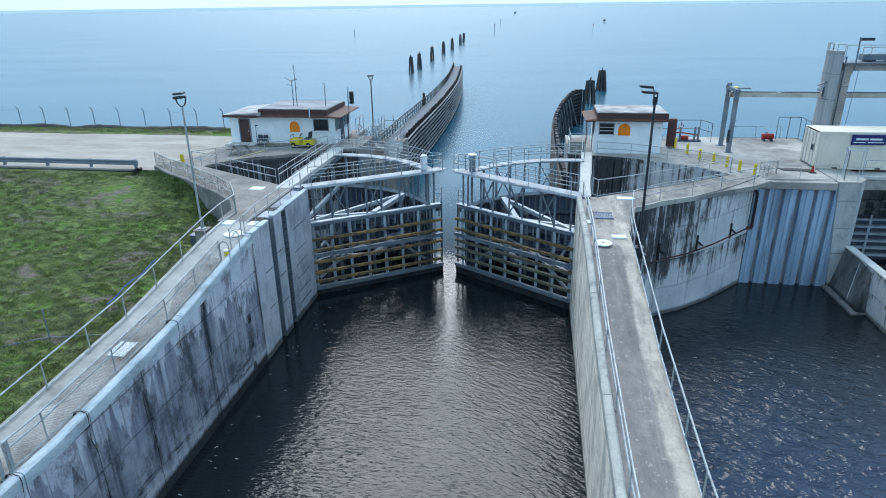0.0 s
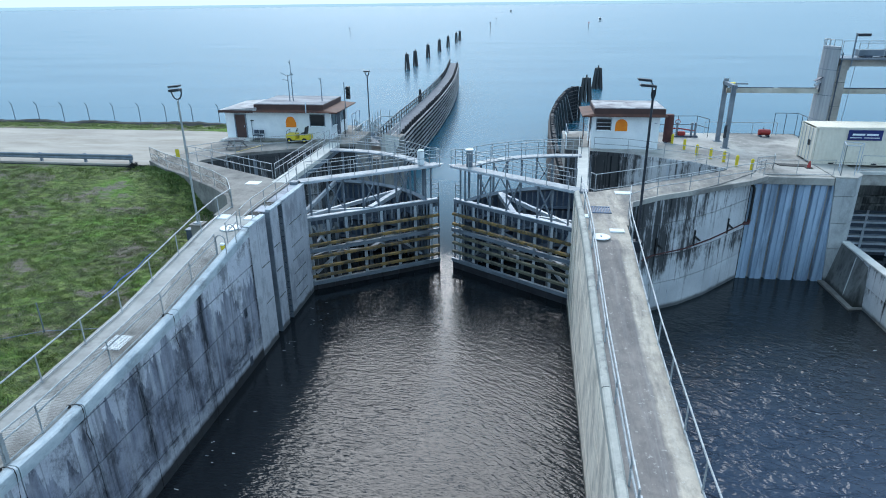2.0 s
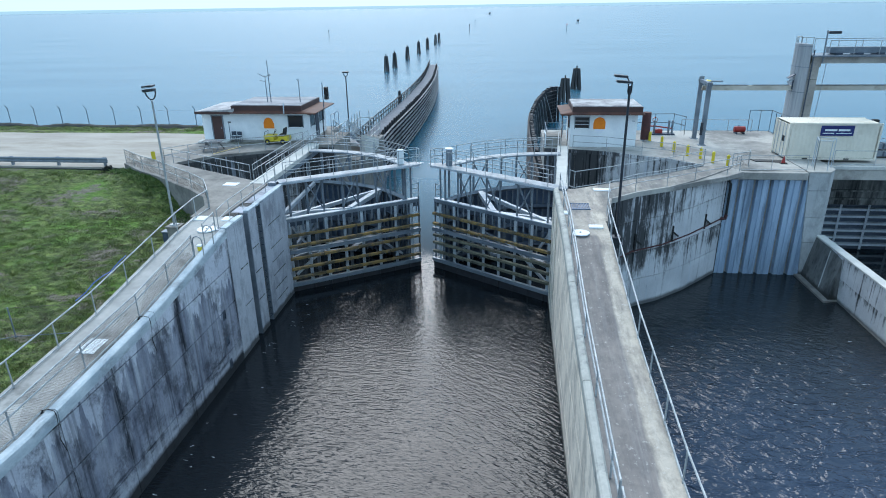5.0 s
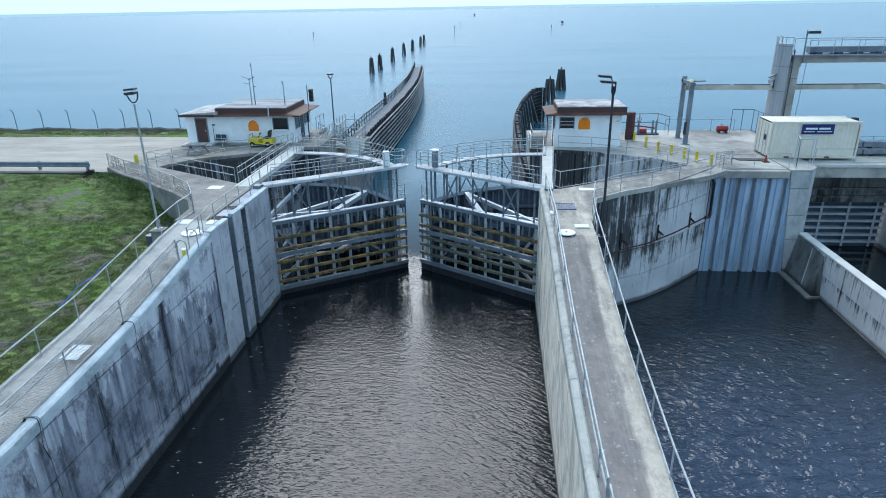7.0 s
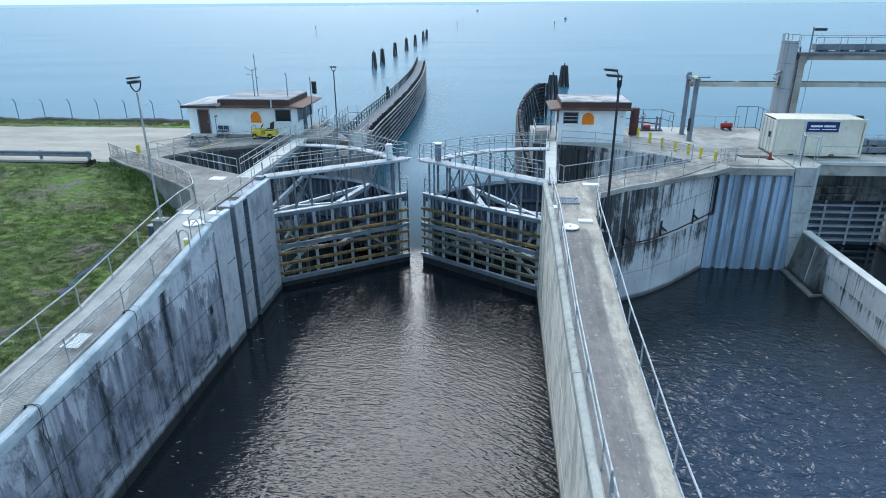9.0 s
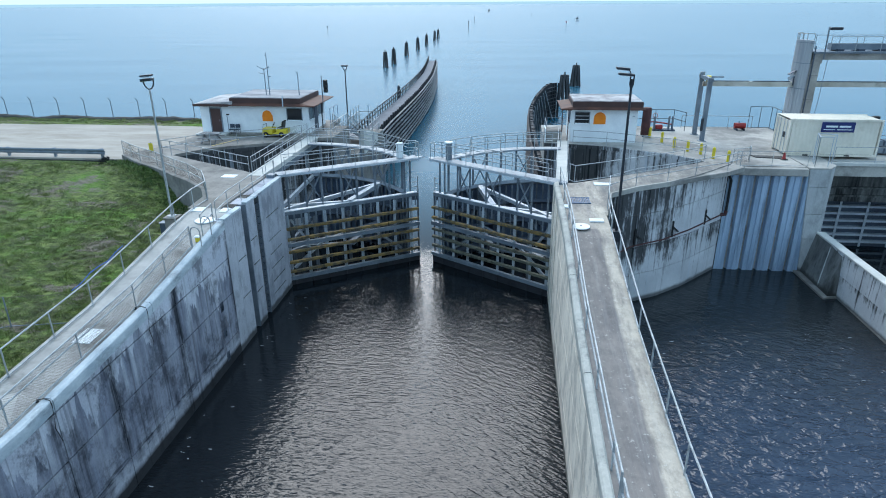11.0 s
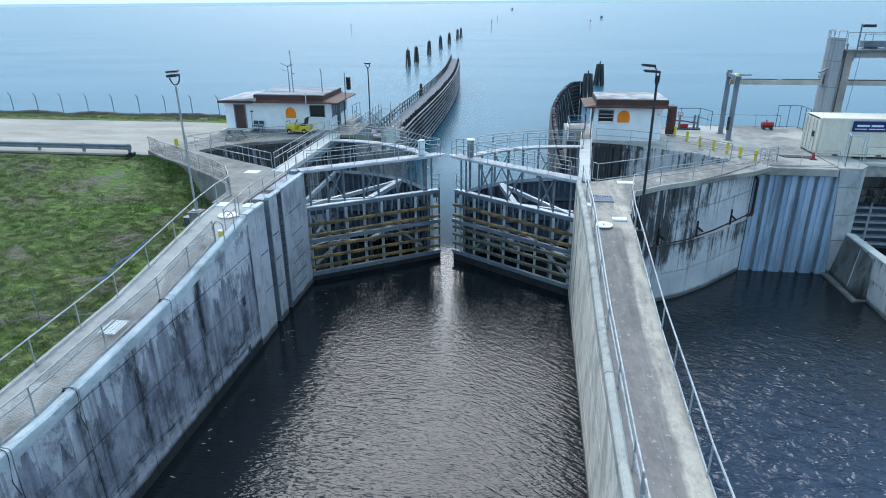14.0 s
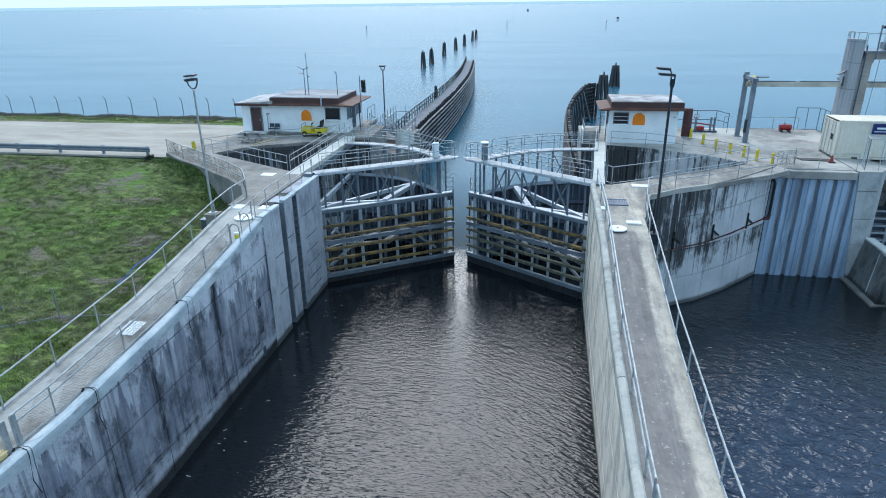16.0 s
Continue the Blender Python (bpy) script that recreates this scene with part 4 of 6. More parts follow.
    part("guard_post", tube(B(), (at(10.35, a0, 5.1, -0.3), at(10.35, a0, 6.3, -0.3)), 0.03), GALV, gate)
    # hand-operated cabinet or post near the tip
    p = at(9.0, a0 + 1.4, TOP + 0.1)
    if side < 0:
        part("cabinet", solid(box(B(), p.x - 0.22, p.x + 0.22, p.y - 0.2, p.y + 0.2, p.z, p.z + 1.05), 0.05), WHITE, gate, "white metal cabinet with a rounded top")
    else:
        part("cabinet", tube(B(), (p, p + Vector((0, 0, 1.15))), 0.22, 14), STEEL, gate, "grey round control post")
        part("cap", tube(B(), (p + Vector((0, 0, 1.15)), p + Vector((0, 0, 1.22))), 0.3, 14), WHITE, gate)
    return gate


sector_gate(-1, -9.2, 37.0, 33.5, 92.0, "grey steel sector gate with mossy yellow timbers, standing ajar")
sector_gate(1, 9.05, 36.8, 33.2, 92.0, "grey steel sector gate with mossy timbers, nearly closed")

# railings on the western wall and apron
def on_wall(x, ys):
    return [(x, y, wall_top(x, y)) for y in ys]


railing(on_wall(-8.98, (-8, 4, 12.3)), "galvanised pipe railing with wire mesh on the lock wall", spacing=2.9, r=0.03, levels=(1.06, 0.78, 0.07), mesh=0.085, group="wall railings")
railing(on_wall(-8.98, (12.5, 14, 21, 25.85)), "galvanised pipe railing with wire mesh on the lock wall", spacing=2.9, r=0.03, levels=(1.06, 0.78, 0.07), mesh=0.085, group="wall railings")
railing(on_wall(-8.98, (27.05, 28.3)), "short galvanised pipe railing beside the hatch", spacing=1.2, r=0.033, group="wall railings")
railing(on_wall(-8.95, (28.6, 30, 36.8)), "galvanised pipe railing beside the stop-log slots", spacing=1.9, group="wall railings")
railing(on_wall(-10.85, (-8, 4, 14, 21, 28, 30, 31.6)), "thin fence with pipe rails beside the grass", levels=(1.1, 0.08), height=1.1, spacing=2.1, r=0.03, group="wall railings")
railing([(-10.9, 31.6, TOP), (-11.3, 32.4, TOP), (-12.2, 33.9, TOP), (-13.9, 35.5, TOP), (-15.4, 36.6, TOP), (-17.6, 38.4, TOP), (-19.6, 39.7, TOP), (-22.1, 41.75, TOP)], "galvanised fence with wire mesh round the apron's corner", mesh=0.10, spacing=2.0, group="apron railings")
railing([(-10.9, 37.6, TOP), (-11.9, 38.15, TOP), (-18.5, 41.85, TOP), (-19.3, 42.1, TOP)], "galvanised pipe railing along the gate recess", spacing=1.9, group="apron railings")
railing([(-19.3, 42.1, TOP), (-16.9, 44.75, TOP), (-11.65, 47.5, TOP), (-10.95, 48.6, TOP)], "galvanised pipe railing before the gatehouse", spacing=2.1, group="apron railings")
for x in (-10.7, -9.8):
    railing([(x, 37.6, TOP + 0.02), (x, 49.2, TOP + 0.02)], "galvanised railing of the footbridge over the recess", levels=(1.05, 0.68), spacing=1.5, r=0.023, group="footbridge railings")
for y in (12.22, 12.62):
    p = thing("end_post", (-8.98, y, wall_top(0, y)), "broad flat galvanised end post of the wall railing", "post", "railing end posts")
    part("plate", solid(box(B(), -9.05, -8.95, y - 0.07, y + 0.07, wall_top(0, y), wall_top(0, y) + 1.08), 0.012), GALV, p)
    part("foot", box(B(), -9.1, -8.9, y - 0.11, y + 0.11, wall_top(0, y), wall_top(0, y) + 0.02), GALV, p)
# railings on the eastern side
for ys in ((-8, 4, 12.5), (12.75, 14, 21, 28, 30, 36.6)):
    railing(on_wall(8.87, ys), "pale pipe railing along the lock's edge", spacing=2.9, r=0.036, levels=(1.05, 0.6), group="wall railings")
railing(on_wall(10.8, (-8, 4, 14, 21, 28.8)), "bright pipe railing above the spillway", spacing=2.4, r=0.032, levels=(1.08, 0.1), group="wall railings")
railing([(10.8, 28.9, 7.58), (11.02, 31.9, TOP), (11.5, 34.8, TOP), (13.3, 36.55, TOP), (15.4, 37.8, TOP), (17.4, 39.2, TOP), (19.8, 40.75, TOP), (20.9, 41.8, TOP)], "galvanised pipe railing on the curved abutment", spacing=2.0, group="abutment railings")
railing([(9.5, 37.55, TOP - 0.03), (9.76, 37.1, TOP - 0.03), (11.95, 38.42, TOP - 0.03), (15.6, 40.75, TOP - 0.03), (19.0, 43.25, TOP - 0.03)], "galvanised pipe railing along the eastern recess", spacing=2.3, levels=(1.05, 0.06), group="abutment railings")
railing([(10.7, 49.15, 7.48), (13.2, 48.6, 7.48), (15.65, 47.3, 7.48), (17.7, 46.3, 7.48), (19.4, 44.5, 7.48)], "galvanised pipe railing before the eastern gatehouse", spacing=2.1, group="abutment railings")
for x0, x1 in ((8.72, 9.55), (9.4, 10.28)):
    railing([(x0, 38.2, TOP + 0.02), (x1, 49.1, TOP + 0.02)], "galvanised railing of the footbridge over the recess", spacing=1.9, r=0.022, group="footbridge railings")
railing([(20.9, 43.3, 7.48), (22.2, 43.9, 7.48), (22.4, 44.6, 7.48)], "galvanised mesh panel railing at the deck's corner", spacing=1.0, mesh=0.09, group="deck railings")
railing([(21.0, 42.8, 7.44), (25.6, 42.9, 7.5)], "thin grey railing over the sheet piles", spacing=2.4, r=0.02, levels=(1.05, 0.08), group="deck railings")
railing([(27.9, 44.4, 7.5), (60, 44.4, 7.5)], "thin grey railing along the spillway deck", spacing=2.6, r=0.024, levels=(1.05, 0.1), group="deck railings")
railing([(32.6, 49.8, 7.3), (60, 49.8, 7.3)], "thin grey railing on the far side of the spillway deck", spacing=2.0, r=0.024, levels=(1.05, 0.7, 0.35), group="deck railings")
railing([(16.8, 56.4, 7.48), (20.0, 56.6, 7.48), (20.6, 55.0, 7.48)], "tall dark pipe railing at the lakeside", height=1.6, levels=(1.55, 0.8), spacing=1.6, material=DARK_STEEL, group="lakeside railings")
railing([(20.7, 56.6, 7.48), (26.6, 56.6, 7.48)], "pipe railing at the lakeside edge", levels=(1.05, 0.1), spacing=2.0, group="lakeside railings")
railing([(26.3, 56.6, 7.48), (28.1, 56.6, 7.48), (28.1, 52.5, 7.48)], "tall dark pipe cage at the lakeside edge", height=1.9, levels=(1.88, 0.1), spacing=1.1, material=DARK_STEEL, group="lakeside railings")
railing([(26.1, 43.0, 7.52), (26.9, 42.95, 7.52), (27.5, 43.8, 7.52), (26.5, 44.3, 7.52), (26.1, 43.0, 7.52)], "pale steel guard cage on the pier", height=2.0, levels=(1.98,), spacing=0.9, r=0.03, material=STEEL_PALE, group="deck railings")

# ---- the two gatehouses ----
def arch_board(x, y, z, w, h, t=0.04):
    """A board with a round head."""
    bm = B()
    pts = [(x - w / 2, z), (x + w / 2, z)] + [(x + w / 2 * math.cos(math.pi * k / 12), z + h - w / 2 + w / 2 * math.sin(math.pi * k / 12)) for k in range(13)]
    a = [bm.verts.new((u, y, v)) for u, v in pts]
    b = [bm.verts.new((u, y - t, v)) for u, v in pts]
    bm.faces.new(a)
    bm.faces.new(b[::-1])
    for i in range(len(pts)):
        j = (i + 1) % len(pts)
        bm.faces.new((a[i], a[j], b[j], b[i]))
    return bm


def window(house, x0, x1, y, z0, z1, bars=2, along="x", depth=0.06):
    """A framed window on a wall that faces -y (along x) or +x (along y)."""
    def b(u0, u1, d0, d1, a, c):
        return box(B(), u0, u1, y - d1, y - d0, a, c) if along == "x" else box(B(), y + d0, y + d1, u0, u1, a, c)
    frame_ob = part("window", b(x0, x1, 0.004, 0.03, z0, z1), GLASS, house, "dark window glass")
    for a, c, lo, hi in ((x0 - 0.06, x0, z0 - 0.06, z1 + 0.06), (x1, x1 + 0.06, z0 - 0.06, z1 + 0.06)):
        part("frame", b(a, c, 0.0, depth, lo, hi), STEEL, frame_ob)
    part("frame", b(x0, x1, 0.0, depth, z1, z1 + 0.06), STEEL, frame_ob)
    part("sill", b(x0 - 0.08, x1 + 0.08, 0.0, depth + 0.06, z0 - 0.12, z0 - 0.06), WHITE, frame_ob)
    for k in range(1, bars):
        z = z0 + (z1 - z0) * k / bars
        part("bar", b(x0, x1, 0.03, depth, z - 0.025, z + 0.025), STEEL_PALE, frame_ob)


def mansard(house, x0, x1, y0, y1, z0, z1, out, slope, cover):
    """A flat roof in an upright brown fascia, over a thin rusty skirt that spreads out beyond it."""
    lx0, lx1, ly0, ly1 = x0 - out[0], x1 + out[2], y0 - out[1], y1 + out[3]
    tx0, tx1, ty0, ty1 = lx0 + slope[0], lx1 - slope[2], ly0 + slope[1], ly1 - slope[3]
    bm = B()
    a = [bm.verts.new((x, y, z0)) for x, y in ((lx0, ly0), (lx1, ly0), (lx1, ly1), (lx0, ly1))]
    m = [bm.verts.new((v.co.x, v.co.y, z0 + 0.06)) for v in a]
    b = [bm.verts.new((x, y, z0 + 0.2)) for x, y in ((tx0, ty0), (tx1, ty0), (tx1, ty1), (tx0, ty1))]
    bm.faces.new(a[::-1])
    bm.faces.new(b)
    for p, q in ((a, m), (m, b)):
        for i in range(4):
            bm.faces.new((p[i], p[(i + 1) % 4], q[(i + 1) % 4], q[i]))
    part("skirt", bm, RUST, house, "thin rusty sloping roof skirt")
    part("fascia", solid(box(B(), tx0, tx1, ty0, ty1, z0 + 0.12, z1), 0.015), BROWN, house, "dark brown upright roof edge")
    part("roof", solid(box(B(), tx0 + 0.06, tx1 - 0.06, ty0 + 0.06, ty1 - 0.06, z1 - 0.02, z1 + 0.05), 0.02), cover, house, "worn grey and white roll roofing")


def house_west():
    h = thing("gatehouse", (-15, 52, TOP), "white gatehouse with brown door, brown roof edge and orange arched board", "building", "gatehouses")
    x0, x1, y0, y1, zt = -20.0, -10.75, 49.9, 54.6, 10.06
    part("wall", prism(B(), [(x0, y0), (x1, y0), (x1, y1), (x0, y1)], TOP, zt), WHITE, h)
    part("plinth", box(B(), x0 - 0.02, x1 + 0.02, y0 - 0.03, y1 + 0.02, TOP, TOP + 0.14), DECK, h)
    door = part("door", solid(box(B(), -19.1, -18.22, y0 - 0.06, y0 - 0.004, TOP + 0.06, TOP + 2.1), 0.012), BROWN, h, "dark brown steel door, shut")
    part("handle", tube(B(), ((-18.34, y0 - 0.11, TOP + 1.05), (-18.34, y0 - 0.11, TOP + 1.2)), 0.02), STEEL_PALE, door)
    for a, b, c, d in ((-19.18, -19.1, TOP, TOP + 2.18), (-18.22, -18.14, TOP, TOP + 2.18), (-19.1, -18.22, TOP + 2.1, TOP + 2.18)):
        part("frame", box(B(), a, b, y0 - 0.09, y0 - 0.004, c, d), STEEL, door)
    part("step", solid(box(B(), -20.2, -17.6, y0 - 1.0, y0 - 0.03, TOP, TOP + 0.16), 0.02), DECK_PALE, h)
    part("arched_board", arch_board(-14.22, y0 - 0.004, 8.78, 0.88, 0.92), ORANGE, h, "orange arched board")
    part("edge", tube(B(), [(-14.22 + 0.44 * math.cos(math.pi * k / 10), y0 - 0.06, 9.26 + 0.44 * math.sin(math.pi * k / 10)) for k in range(11)], 0.03, 5), WHITE, h)
    window(h, -12.5, -11.3, y0, 8.92, 9.82, 1)
    window(h, 50.2, 51.2, x1, 8.9, 9.8, 1, "y")
    window(h, 52.7, 53.9, x1, 8.9, 9.8, 1, "y")
    part("door", box(B(), x1 + 0.004, x1 + 0.06, 51.5, 52.35, TOP + 0.06, TOP + 2.1), STEEL_DARK, h, "dark side door")
    # low roof over the western end, main roof with deep eaves on the lake side
    part("roof", solid(prism(B(), [(-20.3, 49.45), (-17.0, 49.45), (-17.0, 54.9), (-20.3, 54.9)], 10.06, lambda x, y: 10.2 + (x + 20.3) * 0.07), 0.01), ROOFING, h, "faded white and pink roll roofing")
    part("fascia", box(B(), -20.34, -17.3, 49.38, 49.45, 10.0, 10.2), BROWN, h)
    mansard(h, -17.3, x1, 49.9, 54.6, 10.06, 10.66, (0.0, 0.55, 0.75, 0.5), (0.05, 0.3, 1.25, 0.3), ROOF_GREY)
    part("downpipe", tube(B(), ((-12.6, 49.25, 10.05), (-12.75, 49.75, 10.85)), 0.05), STEEL_PALE, h, "pale downpipe over the fascia")
    part("post", tube(B(), ((-10.1, 51.6, TOP), (-10.1, 51.6, 10.06)), 0.05), DARK_STEEL, h)
    part("soffit", box(B(), x1 + 0.02, -10.1, 49.5, 55.0, 10.0, 10.055), RUST, h)
    part("meter_box", solid(box(B(), -17.75, -17.5, y0 - 0.1, y0 - 0.004, 9.25, 9.33), 0.01), BLACK, h)
    return h


def house_east():
    h = thing("gatehouse", (13, 52, 7.48), "small white gatehouse with louvred window and orange arched board", "building", "gatehouses")
    x0, x1, y0, y1, z = 10.5, 15.6, 49.9, 53.6, 7.48
    part("wall", prism(B(), [(x0, y0), (x1, y0), (x1, y1), (x0, y1)], z, 10.06), WHITE, h)
    part("arched_board", arch_board(12.72, y0 - 0.004, 8.9, 0.92, 0.92), ORANGE, h, "orange arched board")
    window(h, 10.85, 11.9, y0, 8.98, 9.8, 3)
    window(h, 50.6, 51.5, x0 - 0.06, 8.9, 9.8, 1, "y")
    mansard(h, x0, x1, y0, y1, 10.06, 10.66, (0.85, 0.5, 0.5, 0.4), (0.9, 0.2, 0.2, 0.25), ROOFING)
    part("soffit", box(B(), 9.7, x0 - 0.02, 49.45, 54.0, 10.0, 10.055), RUST, h)
    part("light", solid(box(B(), 15.2, 15.4, y0 - 0.1, y0 - 0.004, 9.5, 9.58), 0.01), STEEL_PALE, h)
    part("corner_post", tube(B(), ((10.3, 49.8, z), (10.3, 49.8, 10.06)), 0.035), RUST, h)
    part("corner_post", tube(B(), ((10.0, 52.0, z), (10.0, 52.0, 10.06)), 0.035), RUST, h)
    return h


house_west()
house_east()


def mast(x, y, z0, z1, label, arms):
    m = thing("antenna_mast", (x, y, z0), label, "antenna", "roof antennas")
    part("pole", tube(B(), ((x, y, z0), (x, y, z1)), 0.045, 6, 0.025), STEEL, m)
    for dz, u, v in arms:
        part("arm", tube(B(), ((x, y, z1 - dz), (x + u, y, z1 - dz + v)), 0.028, 5), STEEL, m)
    return m


mast(-14.45, 51.5, 10.66, 14.1, "thin grey lattice antenna mast on the roof", ((0.3, -0.12, 0.1), (1.2, 0.2, 0.0), (1.9, 0.25, 0.0)))
mast(-14.75, 51.5, 10.66, 12.9, "thin weather mast with vane on the roof", ((0.15, -0.6, 0.3), (0.15, 0.45, 0.25), (0.5, -0.5, 0.1)))
mast(-11.9, 51.5, 10.66, 12.6, "short whip antenna on the roof", ((0.2, -0.15, 0.2), (0.5, 0.12, 0.0)))


def signal():
    s = thing("traffic_signal", (-9.55, 51.0, 10.1), "black three-lamp traffic signal above the eaves", "traffic signal")
    part("pole", tube(B(), ((-9.75, 51.0, 10.2), (-9.75, 51.0, 12.35)), 0.04), STEEL, s)
    part("head", solid(box(B(), -9.6, -9.27, 50.87, 51.13, 11.0, 12.02), 0.04), BLACK, s)
    for k in range(3):
        part("visor", tube(B(), ((-9.42, 50.86, 11.18 + 0.36 * k), (-9.42, 50.68, 11.16 + 0.36 * k)), 0.14, 10), BLACK, s)
    part("bracket", tube(B(), ((-9.75, 51.0, 11.6), (-9.5, 51.0, 11.6)), 0.03), STEEL, s)


signal()

# ---- the spillway side ----
def container():
    x0, x1, y0, y1, z0, z1 = 25.45, 31.5, 46.25, 48.65, 7.48, 10.07
    c = thing("shipping_container", (28.5, 47.4, z0), "cream steel shipping container with a blue sign", "container")
    n = 42
    step = (x1 - x0 - 0.2) / n
    for y, side in ((y0, -1), (y1, 1)):
        pts = []
        for i in range(n):
            a, d = x0 + 0.1 + step * i, 0.014 if i % 2 else 0.0
            pts += [(a + 0.02, y - side * d), (a + step - 0.02, y - side * d)]
        ring = pts + [(u, y - side * 0.06) for u in (x1 - 0.1, x0 + 0.1)]
        part("side_wall", prism(B(), ring, z0 + 0.16, z1 - 0.1), CREAM, c)
    part("end_wall", box(B(), x1 - 0.06, x1, y0 + 0.05, y1 - 0.05, z0 + 0.16, z1 - 0.1), CREAM, c)
    part("floor", box(B(), x0 + 0.1, x1 - 0.1, y0 + 0.08, y1 - 0.08, z0 + 0.14, z0 + 0.2), STEEL_DARK, c)
    bm, low, high = B(), [], []
    for i in range(24):
        for a, h in ((x0 + 0.06 + (x1 - x0 - 0.12) * i / 24, 0.0), (x0 + 0.06 + (x1 - x0 - 0.12) * (i + 0.2) / 24, 0.06), (x0 + 0.06 + (x1 - x0 - 0.12) * (i + 0.5) / 24, 0.06), (x0 + 0.06 + (x1 - x0 - 0.12) * (i + 0.7) / 24, 0.0)):
            low.append(bm.verts.new((a, y0 + 0.05, z1 - 0.02 + h)))
            high.append(bm.verts.new((a, y1 - 0.05, z1 - 0.02 + h)))
    for i in range(len(low) - 1):
        bm.faces.new((low[i], low[i + 1], high[i + 1], high[i]))
    part("roof", bm, CREAM, c, "ribbed roof, stained grey")
    for x in (x0, x1):
        for y in (y0, y1):
            part("corner_post", solid(box(B(), x - 0.06, x + 0.06, y - 0.06, y + 0.06, z0, z1 + 0.02), 0.01), CREAM, c)
    for y in (y0, y1):
        for z in (z0 + 0.08, z1 - 0.04):
            part("side_rail", box(B(), x0 + 0.06, x1 - 0.06, y - 0.05, y + 0.05, z - 0.08, z + 0.06), CREAM, c)
    for k in range(2):
        d = part("door", solid(box(B(), x0 - 0.04, x0 + 0.0, y0 + 0.08 + 1.13 * k, y0 + 1.19 + 1.13 * k, z0 + 0.14, z1 - 0.1), 0.01), CREAM, c)
        for u in (0.3, 0.8):
            part("lock_bar", tube(B(), ((x0 - 0.08, y0 + 0.1 + 1.13 * k + u, z0 + 0.1), (x0 - 0.08, y0 + 0.1 + 1.13 * k + u, z1 - 0.08)), 0.025), STEEL_PALE, d)
    part("label", box(B(), x0 - 0.06, x0 - 0.045, y0 + 0.5, y0 + 0.9, z0 + 1.2, z0 + 1.6), BLACK, c)
    sign = part("sign", solid(box(B(), 27.5, 29.7, y0 - 0.09, y0 - 0.05, 9.22, 9.92), 0.01), NAVY, c, "navy blue sign with white writing bars")
    for a, b, z, h in ((27.77, 28.57, 9.62, 0.13), (28.67, 29.43, 9.62, 0.13), (27.65, 28.4, 9.4, 0.05), (28.55, 29.55, 9.4, 0.05)):
        part("bar", box(B(), a, b, y0 - 0.1, y0 - 0.091, z - h / 2, z + h / 2), WHITE, sign)
    part("cowl", solid(box(B(), 31.5, 31.9, 47.4, 47.8, 9.9, 10.15), 0.04), BLACK, c)
    for x in (26.6, 29.4):
        part("fork_pocket", box(B(), x, x + 0.36, y0 - 0.056, y0 - 0.05, z0 + 0.03, z0 + 0.13), BLACK, c)


container()


def gantry():
    """Two legs and the long beam that runs from them to the tower."""
    g = thing("gantry", (20.6, 52.2, 7.48), "grey steel gantry with two legs and a long weathered beam", "gantry")
    for y, x in ((53.6, 21.05), (51.0, 20.95)):
        leg = part("leg", solid(box(B(), x - 0.17, x + 0.17, y - 0.13, y + 0.13, 7.48, 12.55 if y > 52 else 12.35), 0.02), STEEL, g)
        part("base_plate", box(B(), x - 0.3, x + 0.3, y - 0.24, y + 0.24, 7.48, 7.52), STEEL, leg)
    part("cross_head", beam(B(), (21.0, 50.7, 12.2), (21.0, 53.9, 12.2), 0.24, 0.25), STEEL, g)
    part("beam", beam(B(), (21.0, 53.0, 11.68), (28.0, 53.0, 11.68), 0.3, 0.36), RUSTY_CONCRETE, g, "long weathered beam with rust stains")
    part("beam", beam(B(), (29.4, 53.0, 11.68), (60, 53.0, 11.68), 0.3, 0.36), RUSTY_CONCRETE, g, "long weathered beam with rust stains")
    for a, b in ((21.2, 24.5), (24.8, 27.6), (29.5, 36)):
        part("top_rail", beam(B(), (a, 53.0, 11.9), (b, 53.0, 11.9), 0.1, 0.06), STEEL_DARK, g)
    part("hoist", solid(box(B(), 21.2, 21.6, 52.5, 53.2, 11.9, 12.3), 0.05), YELLOW, g, "yellow hoist trolley")
    part("arm", beam(B(), (21.0, 51.0, 12.42), (21.9, 51.0, 12.42), 0.12, 0.1), STEEL, g)
    part("switch_box", solid(box(B(), 20.65, 20.85, 50.75, 50.86, 8.3, 9.3), 0.02), DARK_STEEL, g)


gantry()


